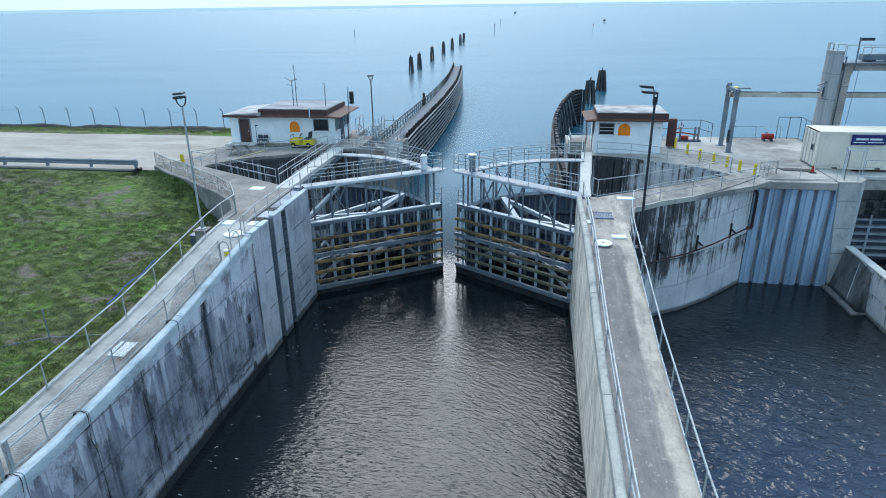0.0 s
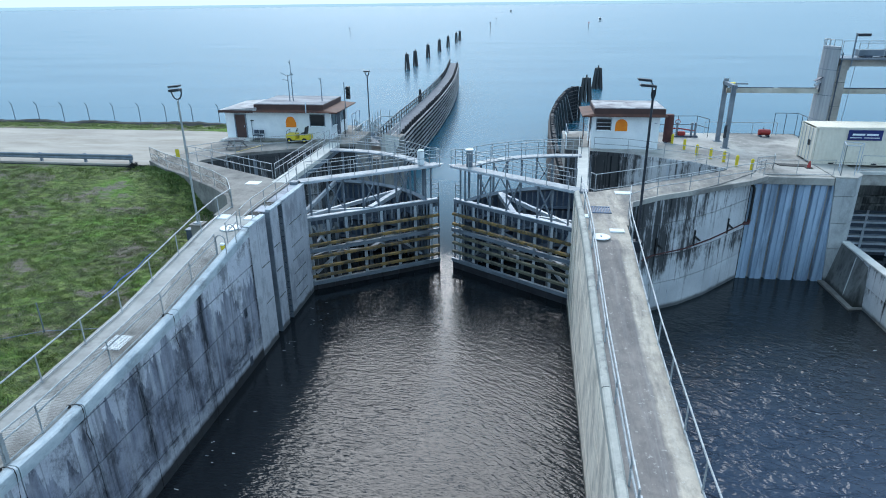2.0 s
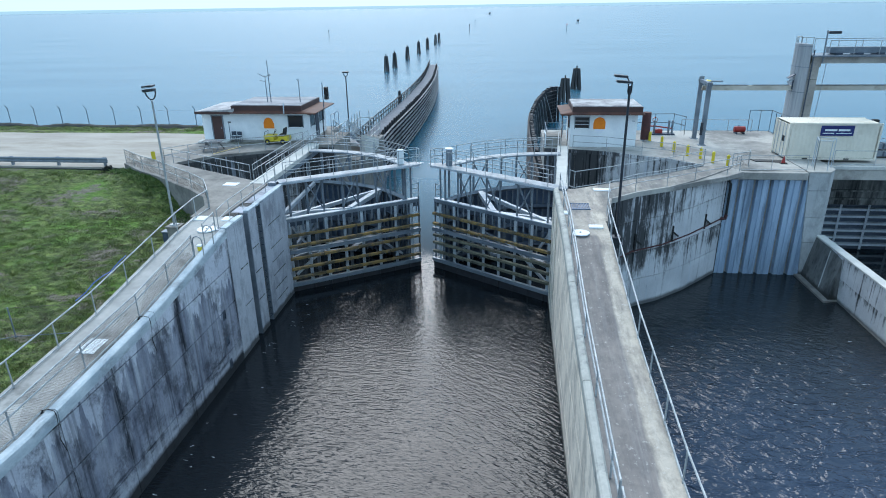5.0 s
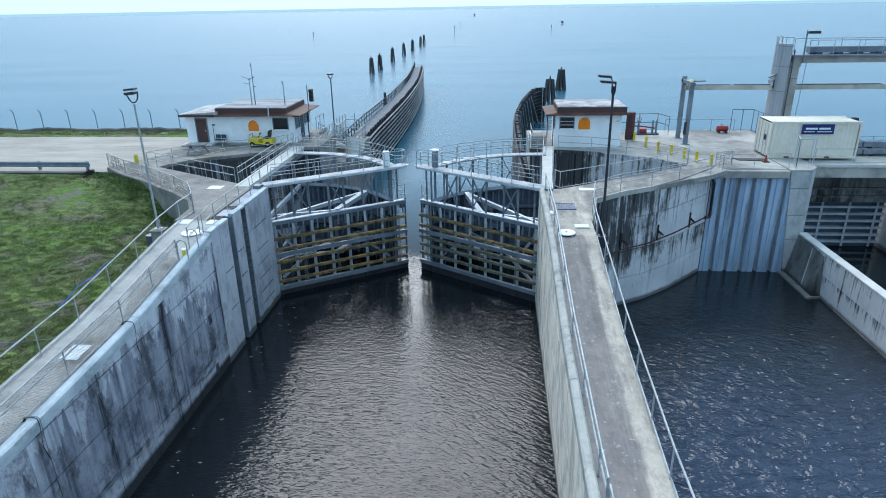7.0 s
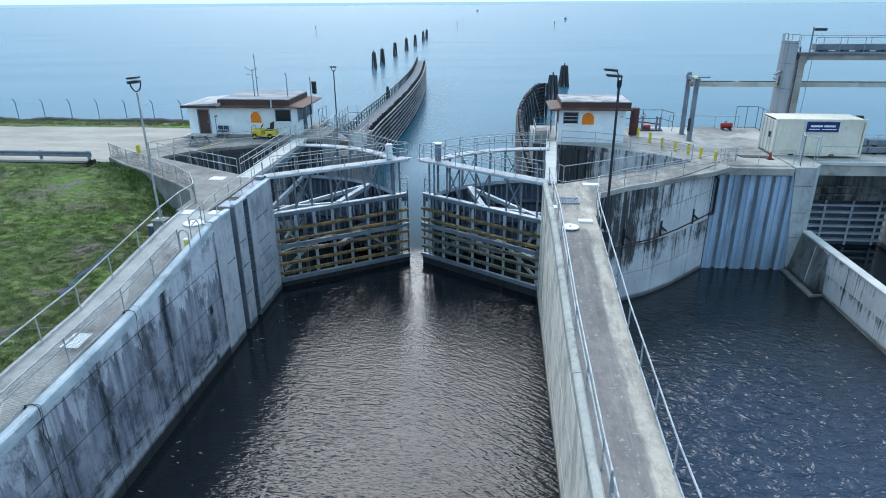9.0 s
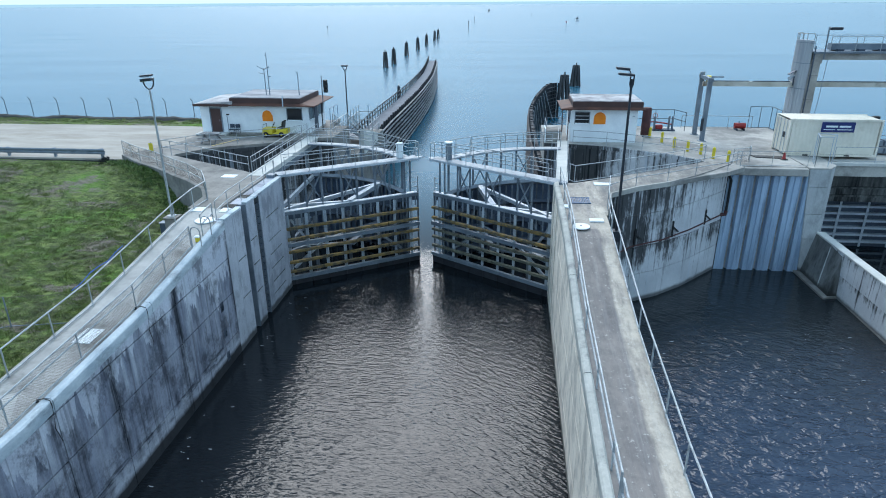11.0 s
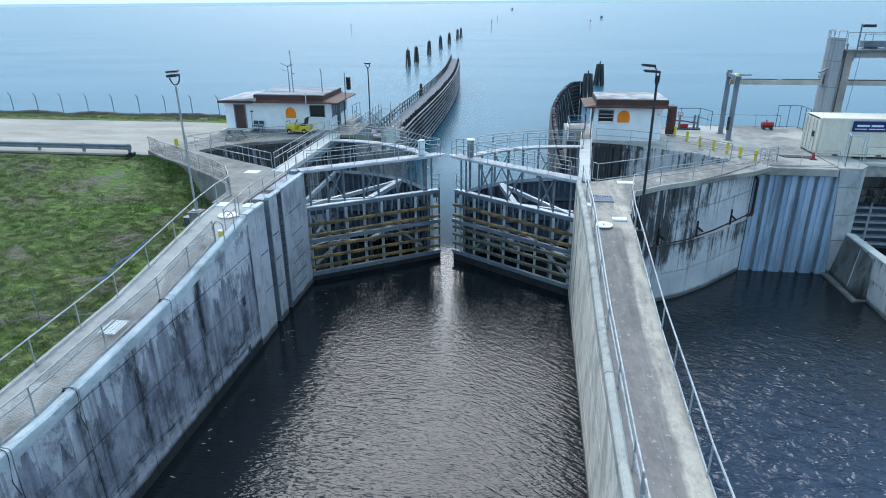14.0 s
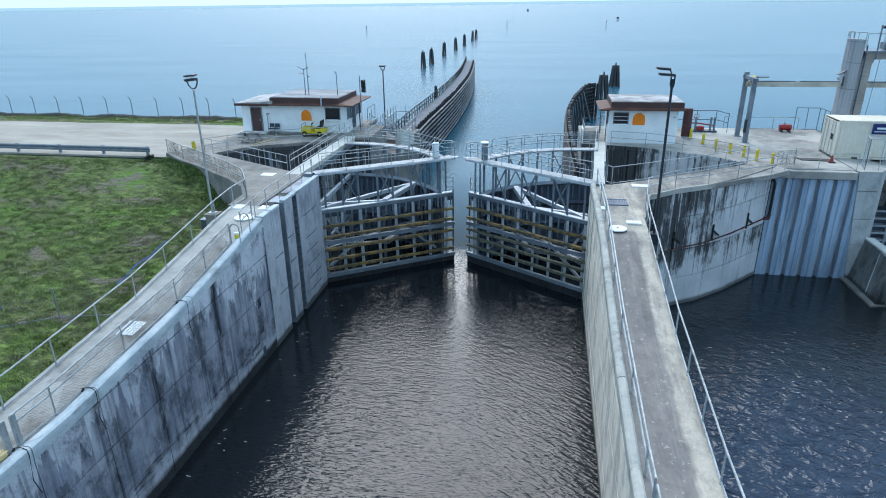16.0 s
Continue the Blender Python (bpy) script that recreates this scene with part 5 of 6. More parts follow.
def tower():
    t = thing("hoist_tower", (28.6, 53.5, 0), "tall weathered concrete hoist tower with rounded end and service bridge", "tower")
    bm = B()
    pts = [(28.5, 52.2)] + [(28.45 + 0.66 * math.cos(radians(a)), 53.3 + 1.25 * math.sin(radians(a))) for a in range(265, 94, -9)] + [(28.5, 54.5)]
    part("shaft", prism(bm, pts[::-1], 5.0, 15.0), TOWER_CONCRETE, t, "ribbed rounded concrete shaft")
    for a in (255, 235, 215, 195, 175):
        x, y = 28.45 + 0.67 * math.cos(radians(a)), 53.3 + 1.27 * math.sin(radians(a))
        part("rib", tube(B(), ((x, y, 5.0), (x, y, 15.0)), 0.012, 6), TOWER_CONCRETE, t)
    for z in (7.6, 9.5, 11.4, 13.3, 14.8):
        part("band", prism(B(), [(28.5 + 1.012 * (u - 28.5), 53.35 + 1.012 * (v - 53.35)) for u, v in pts[::-1]], z, z + 0.05), STEEL, t, "grey steel band round the shaft")
    part("downpipe", tube(B(), ((28.62, 52.08, 5.0), (28.62, 52.08, 14.6)), 0.05, 8), STEEL_DARK, t)
    part("pier", box(B(), 28.52, 29.25, 52.25, 54.4, 5.0, 13.35), DECK, t, "smooth concrete pier")
    part("bracket", box(B(), 28.52, 29.3, 52.15, 54.45, 13.35, 13.6), DECK, t)
    for z in (8.4, 10.6, 12.4):
        part("joint_band", box(B(), 28.54, 29.265, 52.235, 54.42, z, z + 0.03), CONCRETE_BLACK, t)
    part("bridge_beam", box(B(), 28.6, 60, 52.12, 54.4, 13.6, 14.08), DECK, t)
    part("bridge_deck", box(B(), 28.5, 60, 51.9, 54.6, 14.08, 14.2), STEEL, t)
    part("machine_girder", box(B(), 30.0, 60, 52.7, 53.4, 14.3, 14.75), STEEL, t)
    for i in range(10):
        part("bearing", solid(box(B(), 30.4 + 1.5 * i, 30.9 + 1.5 * i, 52.5, 53.6, 14.2, 14.36), 0.02), STEEL_DARK, t)
    railing([(29.6, 51.95, 14.2), (60, 51.95, 14.2)], "", 1.1, (1.08, 0.6), 1.75, 0.03, GALV, parent=t)
    railing([(29.6, 54.55, 14.2), (60, 54.55, 14.2)], "", 1.1, (1.08,), 1.75, 0.03, GALV, parent=t)
    railing([(28.5, 52.3, 15.0), (28.05, 52.5, 15.0), (27.85, 53.4, 15.0), (28.1, 54.4, 15.0), (28.5, 54.4, 15.0)], "", 0.5, (0.48,), 0.5, 0.03, GALV, parent=t)
    part("lamp_pole", tube(B(), ((29.3, 52.0, 13.6), (29.25, 52.0, 16.0)), 0.06), STEEL, t)
    part("lamp_head", solid(box(B(), 29.35, 30.2, 51.85, 52.15, 15.75, 15.95), 0.03), DARK_STEEL, t)
    part("cable", tube(B(), ((29.6, 52.0, 13.6), (29.35, 51.6, 10.4), (29.1, 51.4, 8.0)), 0.02, 5), STEEL, t)
    part("loudspeaker", tube(B(), ((27.8, 52.9, 12.35), (27.35, 52.7, 12.15)), 0.06, 8, 0.14), STEEL_PALE, t)
    part("bracket", beam(B(), (27.85, 52.9, 12.75), (27.3, 52.8, 12.45), 0.3, 0.05), STEEL_DARK, t)
    part("bracket", beam(B(), (27.75, 52.8, 12.3), (27.75, 52.8, 11.6), 0.08, 0.08), STEEL_DARK, t)


tower()


def spillway_gate(x0, x1):
    g = thing("spillway_gate", ((x0 + x1) / 2, 48, 0), "blue-grey steel spillway gate with a grid of pale ribs", "sluice gate", "spillway gates")
    part("skin_plate", box(B(), x0, x1, 48.25, 48.3, -1.5, 3.9), STEEL_DARK, g)
    for k in range(7):
        z = 3.85 - 0.565 * k
        part("rib", box(B(), x0, x1, 47.9, 48.25, z - 0.08, z + 0.08), STEEL_PALE, g)
    for k in range(4):
        x = min(x0 + 1.14 + 2.0 * k, x1 - 0.1)
        part("upright", box(B(), x - 0.08, x + 0.08, 47.86, 47.9, 0.1, 3.98), STEEL_PALE, g)


for x in (27.75, 37.45, 47.45):
    spillway_gate(x, x + 7.8)


# stop logs stored behind the container
for k, (y, z) in enumerate(((47.75, 7.3), (48.55, 7.3), (47.95, 7.82))):
    g = thing("stop_log", (36.0, y, z), "long weathered grey steel stop log stacked on the deck", "stop log", "stacked stop logs")
    body = solid(box(B(), 32.3, 43.0, y, y + 0.7, z + 0.12, z + 0.5), 0.02)
    part("body", body, STEEL, g)
    for x in (32.8, 35.4, 38.0, 40.6):
        part("rib", box(B(), x, x + 0.12, y - 0.02, y + 0.72, z + 0.14, z + 0.52), STEEL_DARK, g)
    for x in (33.4, 41.8):
        part("skid", box(B(), x, x + 0.15, y, y + 0.7, z, z + 0.12), TIMBER, g)


def lamp_post(x, y, z0, z1, label, material=None, r=0.075):
    material = material or STEEL
    p = thing("lamp_post", (x, y, z0), label, "lamp post", "lamp posts")
    part("pole", tube(B(), ((x, y, z0), (x, y, z1)), r, 8, r * 0.75), material, p)
    part("base_plate", solid(box(B(), x - 0.2, x + 0.2, y - 0.2, y + 0.2, z0, z0 + 0.05), 0.01), material, p)
    return p


def yoke_lamp(x, y, z0, z1, label, material=None, flip=1):
    """A post whose two floodlights sit on a U-shaped yoke."""
    material = material or STEEL
    p = lamp_post(x, y, z0, z1, label, material=material, r=0.066)
    arc = [(x + 0.28 * math.cos(radians(a)), y, z1 + 0.5 + 0.45 * math.sin(radians(a))) for a in range(180, 361, 20)]
    part("yoke", tube(B(), arc, 0.035, 6), DARK_STEEL, p)
    for dz in (0.0, 0.2):
        head = part("floodlight", solid(beam(B(), (x - 0.29, y - 0.1, z1 + 0.5 + dz), (x + 0.29, y - 0.1, z1 + 0.56 + dz), 0.36, 0.12 - 0.2 * dz), 0.02), DARK_STEEL, p)
        part("lens", beam(B(), (x - 0.25, y - 0.1, z1 + 0.43 + dz), (x + 0.25, y - 0.1, z1 + 0.49 + dz), 0.26, 0.02), STEEL_PALE, head)
    return p


yoke_lamp(-12.41, 30.4, 7.1, 13.82, "tall grey lamp post with yoked twin floodlights beside the grass", GALV)
# concrete pedestal under the lamp post, with its junction box
b = thing("lamp_pedestal", (-12.4, 30.4, 6.1), "stained concrete pedestal with a grey junction box under the lamp post", "pedestal")
part("body", solid(box(B(), -12.72, -12.08, 30.08, 30.72, 5.6, 7.04), 0.03), PLATFORM, b)
part("cap", solid(box(B(), -12.78, -12.02, 30.02, 30.78, 7.04, 7.1), 0.015), PLATFORM, b)
box_ob = part("junction_box", solid(box(B(), -13.05, -12.74, 30.1, 30.5, 6.1, 6.75), 0.02), STEEL_DARK, b)
part("lid", box(B(), -13.08, -12.74, 30.07, 30.53, 6.75, 6.79), STEEL, box_ob)
p = lamp_post(11.36, 30.6, 6.6, 14.5, "dark lamp post with two floodlights bolted to the wall", material=DARK_STEEL)
part("bracket", solid(box(B(), 10.86, 11.75, 30.4, 30.8, 6.4, 6.6), 0.02), DARK_STEEL, p)
part("foot", solid(box(B(), 11.1, 11.6, 30.35, 30.85, 6.6, 7.0), 0.02), DARK_STEEL, p)
for z, dx, w in ((14.72, -0.66, 0.72), (14.98, -0.78, 0.62)):
    head = part("floodlight", solid(beam(B(), (11.36 + dx, 30.5, z + 0.02), (11.36 + dx + w, 30.5, z - 0.03), 0.36, 0.09), 0.02), DARK_STEEL, p)
    part("lens", beam(B(), (11.4 + dx, 30.5, z - 0.04), (11.3 + dx + w, 30.5, z - 0.09), 0.28, 0.02), STEEL_PALE, head)
for x in (11.28, 11.44):
    part("yoke", tube(B(), ((11.36, 30.6, 14.0), (x, 30.6, 14.25), (x, 30.55, 14.7)), 0.035), DARK_STEEL, p)
part("arm", tube(B(), ((11.3, 30.55, 14.7), (11.15, 30.55, 14.98)), 0.03), DARK_STEEL, p)
p = lamp_post(-11.26, 64.3, 4.8, 11.4, "dark lamp post with a twin head beyond the gatehouse", material=DARK_STEEL)
part("yoke", tube(B(), [(-11.26 + 0.2 * math.cos(radians(a)), 64.3, 11.75 + 0.3 * math.sin(radians(a))) for a in range(180, 361, 20)], 0.05, 6), DARK_STEEL, p)
part("floodlight", solid(box(B(), -11.6, -10.95, 64.1, 64.5, 11.8, 11.95), 0.03), DARK_STEEL, p)


def bollard(at):
    b = thing("bollard", at, "yellow steel pipe bollard on the deck", "bollard", "yellow bollards")
    x, y, z = at
    part("pipe", tube(B(), ((x, y, z), (x, y, z + 0.75)), 0.11, 12), YELLOW, b)
    bm = B()
    tube(bm, ((x, y, z + 0.75), (x, y, z + 0.8), (x, y, z + 0.83)), 0.11, 12, 0.03)
    part("cap", bm, YELLOW, b)
    return b


first = bollard((17.15, 52.1, 7.48))
for x, y in ((17.7, 50.2), (18.2, 48.3), (18.9, 47.1), (19.6, 46.2), (20.1, 44.9), (20.8, 43.9)):
    copy_thing(first, Matrix.Translation((x, y, 7.48)))


def drum(x, y, z, r, h, m, label, ring=True):
    d = thing("drum", (x, y, z), label, "drum")
    part("body", solid(tube(B(), ((x, y, z), (x, y, z + h)), r, 18), 0.015), m, d)
    for k in (0.33, 0.66):
        part("hoop", tube(B(), [(x + (r + 0.01) * math.cos(radians(a)), y + (r + 0.01) * math.sin(radians(a)), z + h * k) for a in range(0, 361, 20)], 0.02, 4), m, d)
    return d


d = thing("fuel_tank", (25.3, 55.9, 7.48), "red cylindrical fuel tank lying on a cradle at the lakeside rail", "tank")
part("body", solid(tube(B(), ((24.95, 55.9, 7.85), (25.85, 55.9, 7.85)), 0.25, 16), 0.03), RED, d)
for x in (25.1, 25.7):
    part("cradle", box(B(), x - 0.06, x + 0.06, 55.55, 56.25, 7.48, 7.62), STEEL_DARK, d)
part("filler", tube(B(), ((25.3, 55.9, 8.12), (25.3, 55.9, 8.25)), 0.06), STEEL, d)
d = thing("water_tank", (16.85, 52.6, 7.48), "rust-brown upright steel tank beside the gatehouse", "tank")
part("body", solid(tube(B(), ((16.85, 52.6, 7.6), (16.85, 52.6, 9.6), (16.85, 52.6, 9.8)), 0.37, 20, 0.33), 0.02), RUST_DARK, d)
for a in (0, 120, 240):
    part("leg", box(B(), 16.77 + 0.36 * math.cos(radians(a)), 16.93 + 0.36 * math.cos(radians(a)), 52.52 + 0.36 * math.sin(radians(a)), 52.68 + 0.36 * math.sin(radians(a)), 7.48, 7.62), STEEL_DARK, d)
v = thing("pump_set", (18.8, 55.2, 7.48), "red pump with grey valve posts at the lakeside rail", "pump")
part("body", solid(box(B(), 18.2, 18.8, 55.05, 55.45, 7.6, 7.95), 0.05), RED, v)
part("skid", box(B(), 17.9, 19.8, 54.9, 55.6, 7.48, 7.6), STEEL_DARK, v)
for x in (19.3, 19.6, 18.1):
    part("valve_post", tube(B(), ((x, 55.2, 7.6), (x, 55.2, 8.7)), 0.09, 8), STEEL, v)
part("pipe", tube(B(), ((17.4, 55.2, 8.2), (18.2, 55.2, 8.2), (19.6, 55.2, 8.0)), 0.06, 6), RED, v)
part("handwheel", tube(B(), [(18.1 + 0.2 * math.cos(radians(a)), 55.2, 8.75 + 0.2 * math.sin(radians(a))) for a in range(0, 361, 30)], 0.025, 5), RED, v)


def traffic_cone(x, y, z):
    c = thing("traffic_cone", (x, y, z), "faded red traffic cone beside the container", "traffic cone")
    part("base", solid(box(B(), x - 0.22, x + 0.22, y - 0.22, y + 0.22, z, z + 0.05), 0.01), BLACK, c)
    part("cone", tube(B(), ((x, y, z + 0.05), (x, y, z + 0.5)), 0.14, 12, 0.04), RED, c)


traffic_cone(24.9, 45.0, 7.48)
m = thing("rubber_mat", (24.0, 45.6, 7.48), "black rubber mat lying on the deck", "mat")
part("sheet", solid(prism(B(), [(23.2, 45.4), (25.0, 45.2), (25.1, 45.9), (23.0, 46.1)], 7.48, 7.53), 0.01), BLACK, m)

# pipes fixed to the abutment
pl = thing("pipe_run", (18.5, 40.5, 3.9), "rusty pipe with a downcomer clamped to the abutment", "pipe")
part("pipe", tube(B(), ((12.4, 35.5, 3.75), (13.42, 36.4, 3.9), (15.53, 37.65, 3.95), (17.53, 39.35, 4.05), (19.25, 41.17, 4.1), (20.5, 42.5, 4.15)), 0.045, 8), RUST_DARK, pl)
part("downcomer", tube(B(), ((20.75, 42.5, 4.15), (20.75, 42.5, 6.6), (20.55, 42.45, 6.9)), 0.09, 8), BLACK, pl)
part("elbow", tube(B(), ((20.4, 42.4, 4.15), (20.7, 42.48, 4.15), (20.76, 42.5, 4.4)), 0.12, 8), RUST_DARK, pl)
for x, y in ((13.6, 36.5), (16.2, 38.2), (18.9, 40.8)):
    part("bracket", beam(B(), (x, y, 3.95), (x, y, 5.0), 0.1, 0.1), BLACK, pl)
    part("strut", beam(B(), (x + 0.02, y, 4.6), (x + 0.45, y + 0.35, 4.2), 0.09, 0.09), BLACK, pl)
# black strip in place of the shaded gap between abutment and sheet piles
part("gap_shade_strip", beam(B(), (20.5, 42.62, 0.1), (20.5, 42.62, 6.9), 0.1, 0.1), BLACK, pl)


def hatch(x, y, z, r, label):
    h = thing("hatch_cover", (x, y, z), label, "hatch cover", "white hatch covers")
    part("lid", solid(tube(B(), ((x, y, z + 0.005), (x, y, z + 0.06)), r, 20), 0.01), WHITE, h)
    part("knob", tube(B(), ((x, y, z + 0.06), (x, y, z + 0.09)), 0.05, 8), STEEL, h)


def slab(x0, x1, y0, y1, label="white square hatch plate on the walkway"):
    h = thing("hatch_plate", ((x0 + x1) / 2, (y0 + y1) / 2, wall_top(0, y0)), label, "hatch plate", "white hatch covers")
    part("plate", solid(prism(B(), [(x0, y0), (x1, y0), (x1, y1), (x0, y1)], lambda x, y: wall_top(x, y) - 0.05, lambda x, y: wall_top(x, y) + 0.025), 0.006), WHITE, h)


hatch(9.4, 29.2, wall_top(0, 29.2), 0.44, "white round hatch cover on the dividing wall")
hatch(-9.6, 28.6, wall_top(0, 28.6) - 0.02, 0.5, "white round hatch cover on the lock wall")
for q in ((-10.05, -9.32, 18.45, 19.4), (-11.0, -10.3, 29.7, 30.3), (-12.3, -11.4, 36.3, 37.0), (-9.35, -8.95, 29.7, 30.3), (10.9, 11.9, 36.6, 37.1), (8.7, 9.1, 32.0, 32.5), (9.9, 10.6, 29.9, 30.3)):
    slab(*q)
g = thing("floor_grating", (9.8, 33.3, TOP), "blue-grey steel floor grating in the apron", "grating")
for i in range(12):
    part("bar", box(B(), 9.3 + 0.085 * i, 9.34 + 0.085 * i, 32.9, 33.9, TOP - 0.03, TOP + 0.02), BLUE_STEEL, g)
for y in (32.86, 33.9):
    part("frame", box(B(), 9.27, 10.3, y, y + 0.05, TOP - 0.03, TOP + 0.025), BLUE_STEEL, g)

# ---- lakeside: guide fenders, dolphins, markers ----
def along(points, s):
    """The place and the way at s metres along a polyline in the plan."""
    for (xa, ya), (xb, yb) in zip(points, points[1:]):
        run = math.hypot(xb - xa, yb - ya)
        if s <= run:
            return Vector((xa + (xb - xa) * s / run, ya + (yb - ya) * s / run, 0)), Vector(((xb - xa) / run, (yb - ya) / run, 0))
        s -= run
    return Vector((*points[-1], 0)), Vector(((xb - xa) / run, (yb - ya) / run, 0))


def length(points):
    return sum(math.hypot(b[0] - a[0], b[1] - a[1]) for a, b in zip(points, points[1:]))


def smooth(points, n=5):
    """A polyline rounded by a Catmull-Rom curve."""
    pts = [points[0]] + list(points) + [points[-1]]
    out = []
    for a, b, c, d in zip(pts, pts[1:], pts[2:], pts[3:]):
        for k in range(n):
            t = k / n
            out.append(tuple(0.5 * (2 * q + (r - p) * t + (2 * p - 5 * q + 4 * r - s) * t * t + (3 * q - p - 3 * r + s) * t ** 3)
                             for p, q, r, s in zip(a, b, c, d)))
    return out + [points[-1]]


DARK_WALK = plain("wet_plank_walk", rgb(104, 112, 122), rgb(74, 80, 90), 1.5, 0.8, bump=0.4)


def fender(path, z, out, label, walk_width, rakes):
    """A timber guide fender: piles, walers on the channel side, and a walkway behind. out: the side away from the channel."""
    path = smooth(path)
    total = length(path)
    f = thing("guide_fender", (*path[0], 0), label, "fender wall", "guide fenders")
    n = int(total / (0.46 if rakes else 1.5))
    for i in range(n + 1):
        p, d = along(path, total * i / n)
        side = Vector((d.y, -d.x, 0)) * (1 if out > 0 else -1)
        h = z + (0.25 if rakes else 0.12) + 0.2 * random.random()
        q = p + side * 0.25
        part("timber_post", tube(B(), ((q.x, q.y, -1), (q.x, q.y, h)), 0.21 if rakes else 0.16, 7), TIMBER, f)
        if walk_width:
            q = p + side * (walk_width - 0.1)
            part("timber_post", tube(B(), ((q.x, q.y, -1), (q.x, q.y, z)), 0.17, 6), TIMBER, f)
        if rakes and i % 7 == 0 and i > 14:
            q0, _ = along(path, total * (i - 12) / n)
            part("rake", beam(B(), q0 + side * 0.52 + Vector((0, 0, z - 0.2)), p + side * 0.75 + Vector((0, 0, -0.5)), 0.2, 0.2), TIMBER_PALE, f)
    m = int(total / 6.0)
    for i in range(m):
        (p, d), (q, _) = along(path, total * i / m), along(path, total * (i + 1) / m)
        side = Vector((d.y, -d.x, 0)) * (1 if out > 0 else -1)
        for k in range(9):
            zz = 0.4 + (z - 0.62) * k / 8
            part("waler", beam(B(), p - side * 0.08 + Vector((0, 0, zz)), q - side * 0.08 + Vector((0, 0, zz)), 0.2, 0.085), TIMBER_PALE if not rakes else TIMBER, f)
        if walk_width:
            e0, e1 = p + side * 0.45, p + side * walk_width
            g0, g1 = q + side * 0.45, q + side * walk_width
            part("walkway", prism(B(), [e0.xy, g0.xy, g1.xy, e1.xy], z - 0.06, z + 0.06), DARK_WALK, f)
    if walk_width:
        pts = []
        for i in range(0, n + 1):
            p, d = along(path, total * i / n)
            side = Vector((d.y, -d.x, 0)) * (1 if out > 0 else -1)
            pts.append(p + side * (walk_width - 0.08) + Vector((0, 0, z)))
        for p in pts:
            part("rail_post", beam(B(), p, p + Vector((0, 0, 1.15)), 0.12, 0.12), TIMBER, f)
        for h in (1.1, 0.6):
            part("rail", tube(B(), [p + Vector((0, 0, h)) for p in pts], 0.07, 4), TIMBER, f)
    return f


fender([(-8.0, 61), (-8.3, 72), (-8.3, 84), (-8.5, 100), (-9.3, 120), (-10.5, 135), (-12.0, 151)], 5.0, -1,
       "long dark timber guide fender with pale walers and a railed walkway", 2.0, False)
fender([(8.25, 50.2), (7.95, 60), (7.9, 75), (8.5, 85), (9.8, 95), (11.4, 103.5), (13.3, 105.2)], 5.2, 1,
       "dark tarred timber guide fender that curves away", 0.0, True)


d = thing("guide_pile", (-10.6, 91.3, 0), "single tall dark timber pile beside the guide fender", "pile")
part("timber_post", tube(B(), ((-10.6, 91.3, -1), (-10.6, 91.3, 6.5)), 0.2, 9), TIMBER, d)
part("cap", tube(B(), ((-10.6, 91.3, 6.5), (-10.6, 91.3, 6.65)), 0.21, 9, 0.08), TIMBER, d)


def dolphin(x, y, h, r, n, label):
    d = thing("mooring_dolphin", (x, y, 0), label, "dolphin", "mooring dolphins")
    for k in range(n):
        a = 2 * math.pi * k / n + 0.4
        lean = r * 0.5
        part("timber_post", tube(B(), ((x + (r + lean) * math.cos(a), y + (r + lean) * math.sin(a), -1), (x + r * 0.75 * math.cos(a), y + r * 0.75 * math.sin(a), h)), 0.2, 7), TIMBER_GREY, d)
    part("king_pile", tube(B(), ((x, y, -1), (x, y, h + 0.6)), 0.15, 7), TIMBER_GREY, d)
    part("band", tube(B(), [(x + r * 0.85 * math.cos(radians(a)), y + r * 0.85 * math.sin(radians(a)), h - 0.6) for a in range(0, 361, 30)], 0.06, 5), STEEL_DARK, d)
    return d


first = dolphin(-31.5, 187.0, 4.4, 0.5, 5, "cluster of dark timber mooring piles in the lake")
for x, y in ((-31.3, 199.5), (-32.4, 231), (-32.7, 261), (-32.7, 288), (-33.1, 322), (-33.6, 341)):
    copy_thing(first, Matrix.Translation((x, y, 0)) @ Matrix.Rotation(x * 3.0 + y, 4, "Z"))
dolphin(16.0, 126.8, 4.5, 0.85, 9, "broad cluster of dark timber mooring piles near the fender")
dolphin(20.0, 146.6, 4.5, 0.8, 9, "broad cluster of dark timber mooring piles near the fender")


def channel_marker(x, y, h, board=None):
    m = thing("channel_marker", (x, y, 0), "thin dark channel marker post far out in the lake", "marker", "channel markers")
    part("timber_post", tube(B(), ((x, y, -1), (x, y, h)), 0.15, 6), TIMBER, m)
    part("board", box(B(), x - 0.35, x + 0.35, y - 0.3, y - 0.24, h - 0.9, h - 0.1), board or DARK_STEEL, m)


for x, y, h, board in ((-111, 404, 4.5, None), (-25.5, 455, 5.5, None), (43, 480, 4.5, RED), (27, 830, 4.5, None), (-31, 612, 5.0, None)):
    channel_marker(x, y, h, board)


